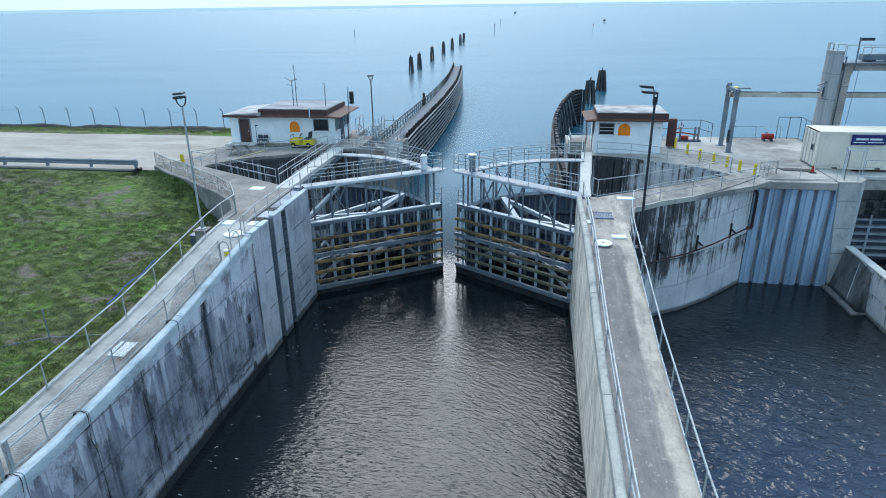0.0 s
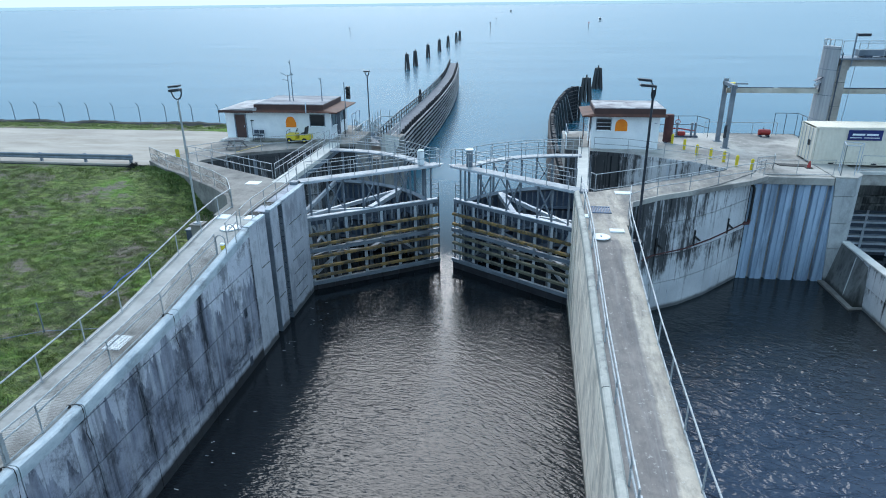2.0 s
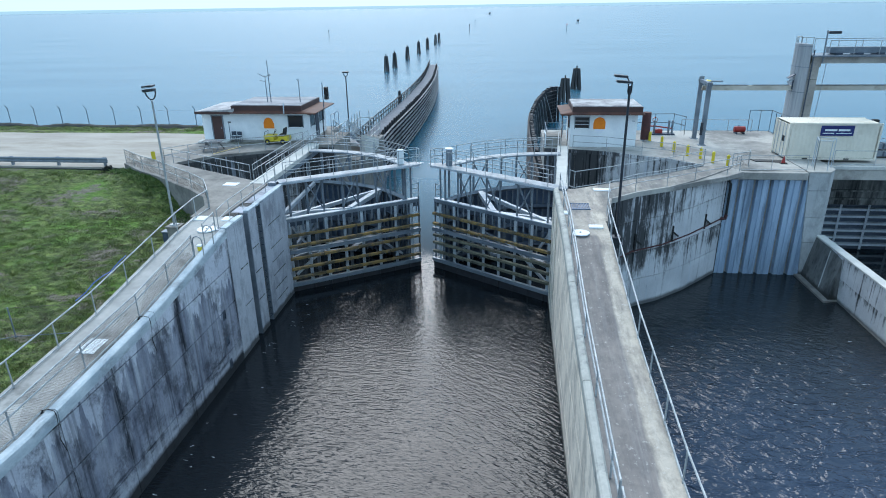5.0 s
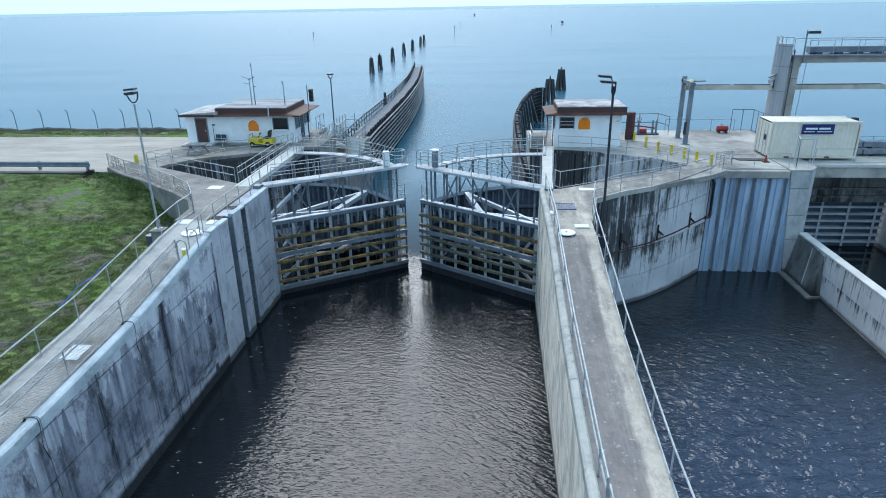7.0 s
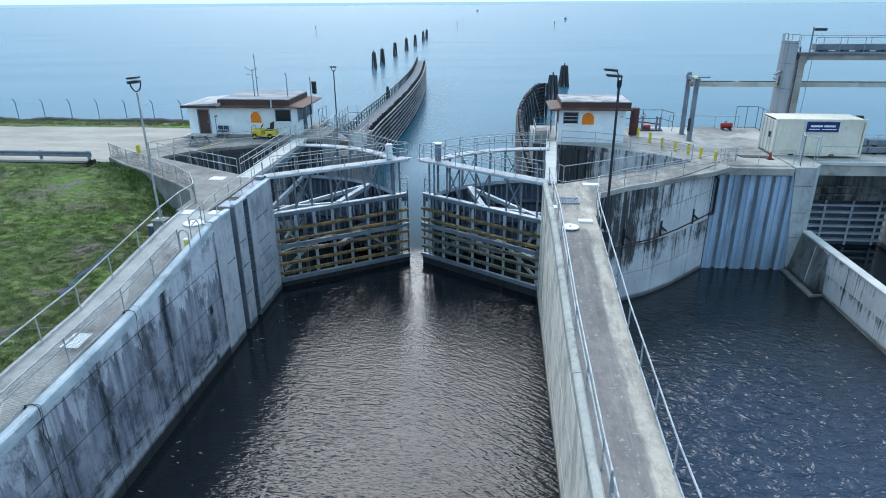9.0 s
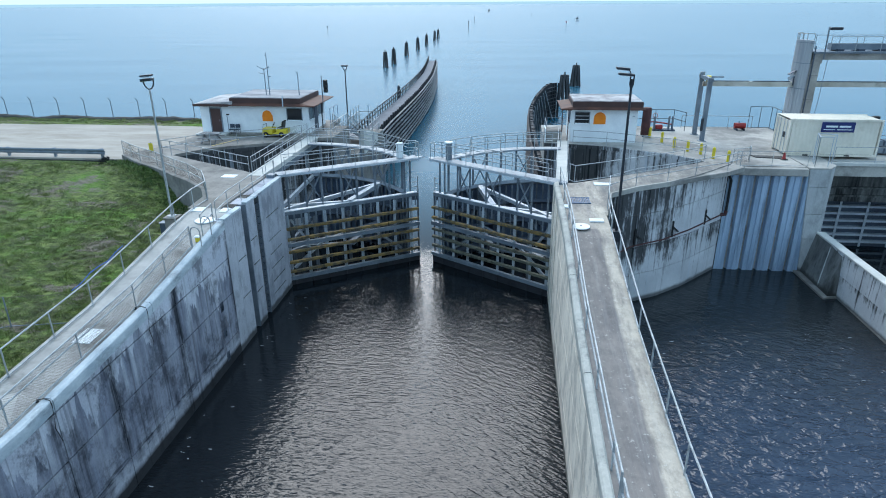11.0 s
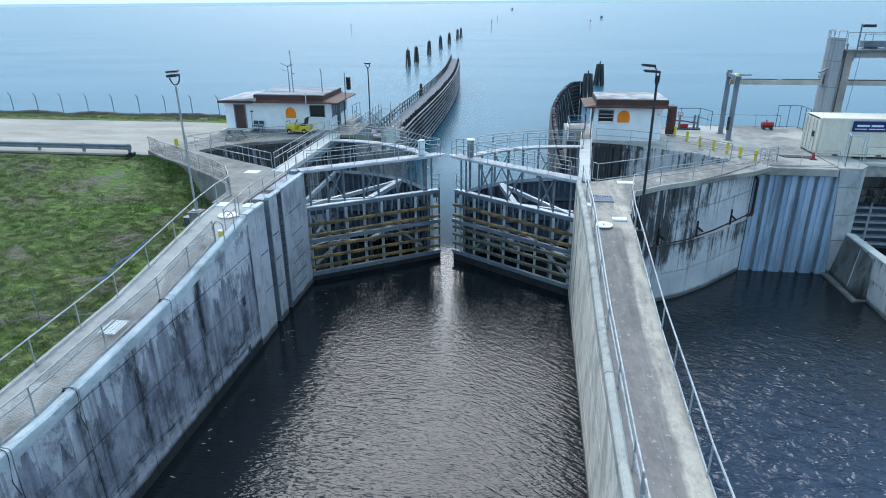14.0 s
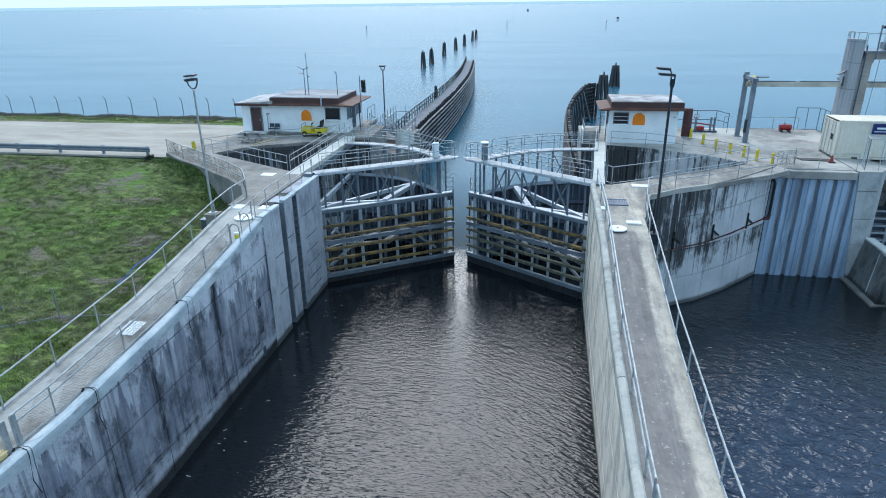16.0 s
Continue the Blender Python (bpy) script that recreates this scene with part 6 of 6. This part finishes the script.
def boat(x, y, s, label):
    b = thing("motor_boat", (x, y, 0), label, "boat", "distant boats")
    part("hull", prism(B(), [(x - 1.2 * s, y - 3 * s), (x + 1.2 * s, y - 3 * s), (x + 1.3 * s, y + 1 * s), (x, y + 4 * s), (x - 1.3 * s, y + 1 * s)], -0.2, 1.0 * s), WHITE, b)
    part("cabin", solid(box(B(), x - 0.9 * s, x + 0.9 * s, y - 1.6 * s, y + 0.8 * s, 1.0 * s, 2.6 * s), 0.1), DARK_STEEL, b)
    part("roof", box(B(), x - 1.0 * s, x + 1.0 * s, y - 1.8 * s, y + 1.0 * s, 2.6 * s, 2.75 * s), WHITE, b)
    part("mast", tube(B(), ((x, y, 2.75 * s), (x, y, 4.2 * s)), 0.06 * s), STEEL, b)


boat(-42, 1250, 1.6, "small motor boat far out on the lake")
boat(68, 667, 1.1, "small white motor boat far out on the lake")
wake = B()
prism(wake, [(-112, 1249.0), (-80, 1247.6), (-44, 1247.0), (-44, 1252.0), (-80, 1251.6), (-112, 1250.2)], 0.0, 0.05)
tagged(part("boat_wake", wake, FOAM), "white foam wake trailing behind the distant boat", "wake", kind="stuff")

# lakeside landing and stair behind the western gatehouse
structure("landing", prism(B(), [(-10.6, 57.02), (-10.06, 57.02), (-10.06, 54.22), (-7.9, 54.22), (-7.9, 66), (-10.6, 66)], -4, 5.15), PLATFORM, "pale concrete landing below the platform", "landing")
structure("parapet", prism(B(), [(-8.2, 56.9), (-7.85, 56.9), (-7.85, 63), (-8.2, 63)], 4.5, lambda x, y: 6.9 - (y - 56.9) * 0.25), DECK_PALE, "sloping pale concrete parapet beside the landing", "parapet")
stair = thing("stair", (-9.4, 57.0, 5.15), "steel stair with pipe rails down to the landing", "stair")
for i in range(14):
    y, z = 54.25 + 0.45 * i, TOP - 0.18 * (i + 1)
    part("tread", box(B(), -9.95, -8.72, y, y + 0.43, z - 0.05, z), STEEL, stair)
for x in (-9.99, -8.68):
    part("stringer", beam(B(), (x, 54.22, TOP - 0.2), (x, 60.55, 5.2), 0.06, 0.3), STEEL, stair)
    railing([(x, 54.25, TOP), (x, 60.5, 5.2)], "", 1.07, (1.05, 0.55), 1.2, 0.032, GALV, parent=stair)
railing([(-8.75, 49.3, TOP), (-8.75, 54.1, TOP)], "pipe railing at the platform's lakeside edge", spacing=0.8, group="lakeside railings")
railing([(-10.2, 54.3, TOP), (-10.2, 56.8, TOP)], "blue-grey gate frame beside the gatehouse", height=1.5, levels=(1.48, 0.1), spacing=1.0, material=BLUE_STEEL, group="lakeside railings")
railing([(-10.4, 61.0, 5.15), (-10.4, 65.8, 5.15), (-8.4, 65.9, 5.15)], "tall posts and mesh fence at the landing's end", height=2.6, levels=(1.9, 1.0), spacing=1.3, r=0.04, group="lakeside railings", mesh=0.14)
railing([(-8.3, 61.0, 5.2), (-8.3, 66.0, 5.2)], "grey pipe railing at the landing's edge", height=2.0, levels=(1.3, 0.7), spacing=1.6, r=0.04, group="lakeside railings")
railing([(8.75, 51.2, 7.48), (8.75, 54.8, 7.48), (10.3, 54.8, 7.48)], "pipe railing beside the eastern gatehouse", spacing=1.3, material=STEEL, group="lakeside railings")
structure("bridge_block", solid(box(B(), 8.5, 9.75, 49.6, 51.0, 6.9, 8.4), 0.03), PLATFORM, "stained concrete block beside the footbridge's end", "block")
railing([(8.55, 49.5, 7.48), (8.55, 51.0, 7.48)], "thick white pipe rail at the gate's end", r=0.05, spacing=1.4, material=WHITE, group="lakeside railings")
railing([(15.9, 56.6, 7.48), (16.8, 56.6, 7.48)], "short dark railing beside the tank", spacing=0.9, material=DARK_STEEL, group="lakeside railings")
railing([(10.4, 56.8, 7.48), (15.8, 56.8, 7.48)], "pipe railing behind the eastern gatehouse", spacing=1.8, group="lakeside railings")

# ---- the yard, its fences and loose things ----
def guard_rail():
    g = thing("guard_rail", (-40, 42.3, 7.3), "dull galvanised crash barrier along the road", "guard rail")
    y = 42.2
    for i in range(12):
        x = -24.2 - 3.75 * i
        part("post", solid(box(B(), x - 0.09, x + 0.09, y + 0.06, y + 0.22, 6.7, 7.98), 0.01), STEEL, g)
    for i in range(11):
        x1, x0 = -23.9 - 3.75 * i, -23.9 - 3.75 * (i + 1)
        bm = B()
        u = ((0.0, 7.55), (-0.06, 7.60), (-0.06, 7.68), (0.0, 7.74), (0.0, 7.76), (-0.06, 7.82), (-0.06, 7.90), (0.0, 7.95))
        front = [[bm.verts.new((x, y + 0.05 + a, z)) for a, z in u] for x in (x0, x1)]
        back = [[bm.verts.new((x, y + 0.07 + a, z)) for a, z in u] for x in (x0, x1)]
        for k in range(len(u) - 1):
            bm.faces.new((front[0][k], front[1][k], front[1][k + 1], front[0][k + 1]))
            bm.faces.new((back[0][k], back[0][k + 1], back[1][k + 1], back[1][k]))
        part("beam", bm, STEEL, g)


guard_rail()
structure("kerb", prism(B(), [(-120, 41.78), (-24, 41.74), (-23.4, 41.92), (-120, 41.92)], 6.4, 7.2), FABRIC, "low black kerb under the crash barrier", "kerb")


def shore_fence():
    f = thing("shore_fence", (-40, 58.2, 7.0), "line of thin leaning fence posts with wire along the shore", "fence")
    tops = []
    for i in range(24):
        x = -24.95 - 2.835 * i
        part("post", tube(B(), ((x, 58.2, 6.0), (x, 58.2, 9.05), (x - 0.12, 58.05, 9.35)), 0.035, 5), STEEL_DARK, f)
        tops.append(x)
    for z in (8.9,):
        part("wire", tube(B(), ((tops[-1], 58.2, z), (tops[0], 58.2, z)), 0.005, 3), STEEL, f)


shore_fence()


def silt_bank():
    """A lumpy ridge of dark fabric and rock along the top of the shore."""
    bm = B()
    rows = []
    n = 130
    for i in range(n):
        x = -64 + 42.0 * i / (n - 1)
        h = 0.08 + max(0.0, 0.24 + 0.5 * noise.noise((x * 0.22, 0.7, 0)) + 0.15 * noise.noise((x * 1.1, 3.1, 0))) * (0.7 if x < -38 else 0.5)
        w = 0.5 + 0.2 * noise.noise((x * 0.9, 9.0, 0))
        rows.append([bm.verts.new((x, y, z)) for y, z in ((57.3 - w, 7.2), (57.4, 7.36 + h * 0.7), (57.7, 7.36 + h), (58.0, 7.2 + h * 0.7), (58.2 + w, 6.0))])
    for a, b in zip(rows, rows[1:]):
        for k in range(4):
            bm.faces.new((a[k], b[k], b[k + 1], a[k + 1]))
    return bm


tagged(part("silt_bank", silt_bank(), FABRIC), "lumpy dark ridge of fabric and rock on the shore", "bank", kind="stuff")


def utility_cart(x, y, z):
    c = thing("utility_cart", (x, y, z), "small yellow utility cart with black seat and wheels", "cart")
    body = B()
    box(body, x - 0.95, x - 0.1, y - 0.5, y + 0.5, z + 0.26, z + 0.72)
    box(body, x - 0.1, x + 0.25, y - 0.5, y + 0.5, z + 0.26, z + 0.36)
    box(body, x + 0.25, x + 1.05, y - 0.5, y + 0.5, z + 0.26, z + 0.66)
    part("body", solid(body, 0.03), YELLOW, c)
    part("seat", solid(box(B(), x + 0.25, x + 0.7, y - 0.4, y + 0.4, z + 0.66, z + 0.78), 0.03), BLACK, c)
    part("backrest", solid(beam(B(), (x + 0.68, y, z + 0.75), (x + 0.78, y, z + 1.3), 0.75, 0.1, (1, 0, 0)), 0.02), BLACK, c)
    part("steering_column", tube(B(), ((x - 0.25, y - 0.1, z + 0.7), (x - 0.05, y - 0.1, z + 1.05)), 0.025), BLACK, c)
    part("steering_wheel", tube(B(), [(x - 0.05 + 0.06 * math.cos(radians(a)), y - 0.1 + 0.17 * math.sin(radians(a)), z + 1.05 + 0.12 * math.cos(radians(a))) for a in range(0, 361, 30)], 0.02, 5), BLACK, c)
    part("handle_bar", tube(B(), ((x - 0.9, y - 0.4, z + 0.7), (x - 0.85, y - 0.4, z + 1.0), (x - 0.85, y + 0.4, z + 1.0), (x - 0.9, y + 0.4, z + 0.7)), 0.02), BLACK, c)
    for dx in (-0.65, 0.65):
        for dy in (-0.45, 0.45):
            w = part("wheel", tube(B(), ((x + dx, y + dy - 0.08, z + 0.23), (x + dx, y + dy + 0.08, z + 0.23)), 0.23, 14), BLACK, c)
            part("hub", tube(B(), ((x + dx, y + dy - 0.1, z + 0.23), (x + dx, y + dy + 0.1, z + 0.23)), 0.08, 8), YELLOW, w)


utility_cart(-13.35, 49.1, TOP)


def folding_chair(x, y, z):
    c = thing("metal_chair", (x, y, z), "small grey metal chair against the white wall", "chair", "chairs by the gatehouse")
    part("seat", solid(box(B(), x - 0.2, x + 0.2, y - 0.2, y + 0.2, z + 0.42, z + 0.46), 0.01), STEEL_DARK, c)
    part("backrest", solid(box(B(), x - 0.2, x + 0.2, y + 0.18, y + 0.22, z + 0.55, z + 0.85), 0.01), STEEL_DARK, c)
    for dx in (-0.18, 0.18):
        part("leg", tube(B(), ((x + dx, y - 0.18, z), (x + dx, y - 0.18, z + 0.44)), 0.015, 5), STEEL_DARK, c)
        part("leg", tube(B(), ((x + dx, y + 0.2, z), (x + dx, y + 0.2, z + 0.85)), 0.015, 5), STEEL_DARK, c)
    return c


first = folding_chair(-17.3, 49.55, TOP)
for x in (-16.8,):
    copy_thing(first, Matrix.Translation((x, 49.5, TOP)))
s = thing("grab_pole", (-17.65, 49.7, TOP), "thin standing pole against the white wall", "pole")
part("pole", tube(B(), ((-17.65, 49.75, TOP), (-17.65, 49.75, TOP + 1.6)), 0.03), STEEL, s)


def picnic_table(x, y, z):
    t = thing("picnic_table", (x, y, z), "weathered grey picnic table with benches on the platform", "table")
    part("tabletop", solid(box(B(), x - 0.8, x + 0.8, y - 0.36, y + 0.36, z + 0.70, z + 0.75), 0.01), TIMBER_PALE, t)
    for dy in (-0.65, 0.65):
        part("bench", solid(box(B(), x - 0.8, x + 0.8, y + dy - 0.12, y + dy + 0.12, z + 0.42, z + 0.46), 0.01), TIMBER_PALE, t)
    for dx in (-0.55, 0.55):
        part("leg", beam(B(), (x + dx, y - 0.7, z), (x + dx, y + 0.2, z + 0.7), 0.08, 0.06), TIMBER_PALE, t)
        part("leg", beam(B(), (x + dx, y + 0.7, z), (x + dx, y - 0.2, z + 0.7), 0.08, 0.06), TIMBER_PALE, t)


picnic_table(-17.6, 46.4, TOP)
s = thing("warning_board", (-20.6, 43.0, TOP), "small yellow warning board on a post at the ramp", "sign")
part("post", tube(B(), ((-20.65, 43.0, 7.3), (-20.65, 43.0, 8.35)), 0.03), STEEL, s)
part("board", solid(box(B(), -20.82, -20.5, 42.94, 42.97, 7.65, 8.3), 0.01), YELLOW, s)

# hooped grab rails of the wall ladders
for y in (25.9, 27.0):
    h = thing("grab_rail", (-8.75, y, wall_top(0, y)), "looped end rail above a wall ladder", "grab rail", "ladder grab rails")
    z = wall_top(0, y)
    for dy in (0.0,):
        part("loop", tube(B(), [(-8.95, y + dy, z)] + [(-8.72 - 0.23 * math.cos(radians(a)), y + dy, z + 0.75 + 0.25 * math.sin(radians(a))) for a in range(0, 181, 20)] + [(-8.49, y + dy, z + 0.05)], 0.028, 6), GALV, h)
s = thing("life_box", (-8.9, 26.4, wall_top(0, 26.4)), "yellow and white box on the wall's edge", "box")
part("body", solid(box(B(), -9.0, -8.82, 26.3, 26.48, wall_top(0, 26.4) + 0.0, wall_top(0, 26.4) + 0.24), 0.02), YELLOW, s)
part("lid", box(B(), -9.02, -8.8, 26.28, 26.5, wall_top(0, 26.4) + 0.24, wall_top(0, 26.4) + 0.31), WHITE, s)
HOOKS = ((26.97, 3.47), (26.93, 2.0), (26.9, 0.65))
# mooring recesses in the wall's face: dark plates stand in for their shade
for y, z in HOOKS:
    r = thing("mooring_recess", (-8.5, y, z), "dark iron mooring hook on plate dark as a shaded recess", "mooring hook", "mooring hooks")
    part("plate", solid(box(B(), -8.53, -8.515, y - 0.16, y + 0.16, z - 0.26, z + 0.26), 0.004), STEEL_DARK, r)
    part("hook", tube(B(), ((-8.52, y, z - 0.15), (-8.46, y, z - 0.1), (-8.46, y, z + 0.12)), 0.03, 6), STEEL_DARK, r)
# a ladder in the slot
l = thing("wall_ladder", (-8.7, 32.9, 3), "rusty iron rungs in a slot of the lock wall", "ladder")
for k in range(17):
    part("rung", tube(B(), ((-8.75, 32.52, 0.4 + 0.42 * k), (-8.6, 32.52, 0.4 + 0.42 * k), (-8.6, 33.08, 0.4 + 0.42 * k), (-8.75, 33.08, 0.4 + 0.42 * k)), 0.024, 5), STEEL_DARK, l)

# pipes and litter on the grass
f = thing("wire_fence", (-14.2, 20.3, 5.6), "low chain-link fence with a bottom pipe across the grass", "fence")
line = [(x, y, land_height(x, y) + 0.06) for x, y in ((-19.5, 17.2), (-16.8, 18.8), (-14.2, 20.4), (-11.3, 21.0))]
part("bottom_pipe", tube(B(), line, 0.02, 6), STEEL, f)
part("top_wire", tube(B(), [(x, y, z + 1.3) for x, y, z in line], 0.008, 4), WIRE, f)
for x, y, z in line[:3]:
    part("post", tube(B(), ((x, y, z - 0.2), (x, y, z + 1.32)), 0.03, 6), STEEL, f)
part("wire_infill", wire_mesh(line, 0.02, 1.28, 0.11, 0.003), WIRE, f, "thin woven wire")
for y in (12.3, 15.2, 20.9):
    c = thing("black_cable", (-8.6, y, wall_top(0, y)), "black cable draped over the coping", "cable", "draped cables")
    z = wall_top(0, y)
    part("cable", tube(B(), ((-8.98, y, z + 0.1), (-8.75, y + 0.05, z + 0.13), (-8.52, y + 0.02, z + 0.1), (-8.47, y, z - 0.1), (-8.48, y - 0.1, z - 0.9), (-8.49, y + 0.05, z - 1.5)), 0.014, 6), BLACK, c)
    part("clamp", solid(box(B(), -9.04, -8.93, y - 0.05, y + 0.05, z, z + 0.08), 0.01), BLACK, c)
s = thing("hose_box", (-8.95, 11.9, wall_top(0, 11.9)), "cream plastic tray behind the wall railing", "box")
part("body", solid(box(B(), -9.3, -8.92, 11.5, 12.1, wall_top(0, 11.9), wall_top(0, 11.9) + 0.16), 0.04), YELLOW_PALE, s)
part("lid", solid(box(B(), -9.32, -8.9, 11.48, 12.12, wall_top(0, 11.9) + 0.16, wall_top(0, 11.9) + 0.2), 0.015), YELLOW_PALE, s)
t = thing("litter", (-17.5, 20.6, 5.7), "scrap of bright blue plastic on the grass", "litter")
part("scrap", solid(prism(B(), [(-17.8, 20.5), (-17.3, 20.55), (-17.35, 20.75), (-17.75, 20.7)], land_height(-17.5, 20.6), land_height(-17.5, 20.6) + 0.12), 0.01), BLUE_PLASTIC, t)
t = thing("blue_hose", (-11.0, 22, 6.9), "blue hose hung along the fence rail", "hose")
part("tube", tube(B(), [(-11.12, y, wall_top(0, y) + 1.02 + 0.1 * math.sin(y * 2.1) * (1 if 20.6 < y < 23.4 else 0)) for y in (20.4, 21.0, 21.6, 22.2, 22.8, 23.4, 24.0)], 0.018, 6), BLUE_PLASTIC, t)
s = thing("scrub_heap", (-23.4, 41.2, 6.9), "dark heap of scrub and stones at the barrier's end", "heap", kind="stuff")
bm = B()
for k in range(60):
    a, r = random.random() * 6.28, random.random() ** 0.5
    x, y, e = -23.3 + 0.7 * r * math.cos(a), 41.3 + 0.5 * r * math.sin(a), 0.1 + 0.15 * random.random()
    z = land_height(x, y) + 0.5 * (1 - r)
    v = [bm.verts.new((x + e * random.uniform(-1, 1), y + e * random.uniform(-1, 1), z + e * random.uniform(-1, 1))) for _ in range(4)]
    for f in ((0, 1, 2), (0, 1, 3), (1, 2, 3), (0, 2, 3)):
        bm.faces.new([v[i] for i in f])
part("stones", bm, RIPRAP, s)


def grass_blades():
    """Short tufts over the bank, thicker near the walkway."""
    rng = np.random.default_rng(5)
    n = 110000
    x = -11.2 - 42 * rng.random(n) ** 1.3
    y = 3 + 38.2 * rng.random(n)
    y[:6000] = 55.4 + 1.8 * rng.random(6000)
    verts, faces = [], []
    for i in range(n):
        if x[i] > ramp_side(y[i]) - 0.1 or 41.6 < y[i] < 55.5 - 0.4 * rng.random() or noise.noise((x[i] * 0.3, y[i] * 0.3, 5.5)) > 0.18 + 0.6 * rng.random() ** 2:
            continue
        z = land_height(x[i], y[i]) - 0.02
        a, h, w = rng.random() * 6.28, (0.06 + 0.10 * rng.random()) * (0.9 + 1.3 * noise.noise((x[i] * 1.3, y[i] * 2.2, 2.0))), 0.05 + 0.06 * rng.random()
        c, s = math.cos(a), math.sin(a)
        k = len(verts)
        for u, lean in ((-1, -0.6), (0.2, 0.3), (1, 0.7)):
            bx, by = x[i] + u * w * c, y[i] + u * w * s
            verts += [(bx - 0.028 * c, by - 0.028 * s, z), (bx + 0.028 * c, by + 0.028 * s, z), (bx + lean * 0.1 * c - 0.05 * s, by + lean * 0.1 * s + 0.05 * c, z + h)]
        faces += [(k, k + 1, k + 2), (k + 3, k + 4, k + 5), (k + 6, k + 7, k + 8)]
    me = bpy.data.meshes.new("grass_tufts")
    me.from_pydata(verts, [], faces)
    me.materials.append(BLADES)
    return me


def weeds():
    """Tall dark weeds under the edge of the ramp and along the foot of the walkway."""
    rng = np.random.default_rng(8)
    verts, faces = [], []
    for i in range(6000):
        y = 31.0 + 10.0 * rng.random() if i < 4400 else 24.0 + 8.0 * rng.random()
        x = ramp_side(y) - 0.05 - (1.9 if i < 4400 else 0.7) * rng.random() ** 1.7
        if noise.noise((x * 0.9, y * 0.9, 4.0)) > 0.15 + 0.3 * rng.random():
            continue
        z, a, h = land_height(x, y) - 0.02, rng.random() * 6.28, 0.07 + 0.16 * rng.random() ** 2
        c, q, w = math.cos(a), math.sin(a), 0.018 + 0.02 * rng.random()
        k = len(verts)
        verts += [(x - w * c, y - w * q, z), (x + w * c, y + w * q, z), (x + w * q * 2 + w * c, y - w * c * 2 + w * q, z + h * 0.7), (x + w * q * 4, y - w * c * 4, z + h)]
        faces += [(k, k + 1, k + 2, k + 3)]
    me = bpy.data.meshes.new("weeds")
    me.from_pydata(verts, [], faces)
    me.materials.append(WEED)
    return me


tagged(new("weeds", weeds()), "tall dark green weeds below the ramp's edge", "weeds", kind="stuff")
tagged(new("grass_tufts", grass_blades()), "short green grass tufts on the bank", "grass", kind="stuff")


def foam():
    """Small flecks of foam adrift on the water."""
    rng = np.random.default_rng(11)
    verts, faces = [], []
    for k in range(80):
        if k < 50:
            x, y = 13.0 + 12.5 * rng.random(), 26.5 + 7 * rng.random()
        else:
            x, y = -8.0 + 2.2 * rng.random() ** 2, 18 + 22 * rng.random()
        a, w, h = rng.random() * 0.8 - 0.4, 0.04 + 0.13 * rng.random() ** 2, 0.01 + 0.016 * rng.random()
        i = len(verts)
        for m in range(6):
            u, v = w * math.cos(m * 1.047) * (0.7 + 0.5 * rng.random()), h * math.sin(m * 1.047) * (0.7 + 0.5 * rng.random())
            verts.append((x + u * math.cos(a) - v * math.sin(a), y + u * math.sin(a) + v * math.cos(a), 0.012))
        faces.append(tuple(range(i, i + 6)))
    me = bpy.data.meshes.new("foam_flecks")
    me.from_pydata(verts, [], faces)
    me.materials.append(FOAM)
    return me


tagged(new("foam_flecks", foam()), "scattered pale foam flecks on the dark water", "foam", kind="stuff")

s = thing("barrier_arm", (-16.4, 45.8, TOP), "faded yellow barrier arm lying on the platform", "barrier")
part("arm", beam(B(), (-16.95, 44.95, TOP + 0.04), (-15.9, 47.6, TOP + 0.04), 0.05, 0.04), YELLOW_PALE, s)
s = thing("floor_mat", (-16.0, 49.1, TOP), "dark green mat on the platform before the white wall", "mat")
part("sheet", solid(box(B(), -17.4, -15.0, 48.9, 49.4, TOP, TOP + 0.02), 0.004), WALER_GREY, s)
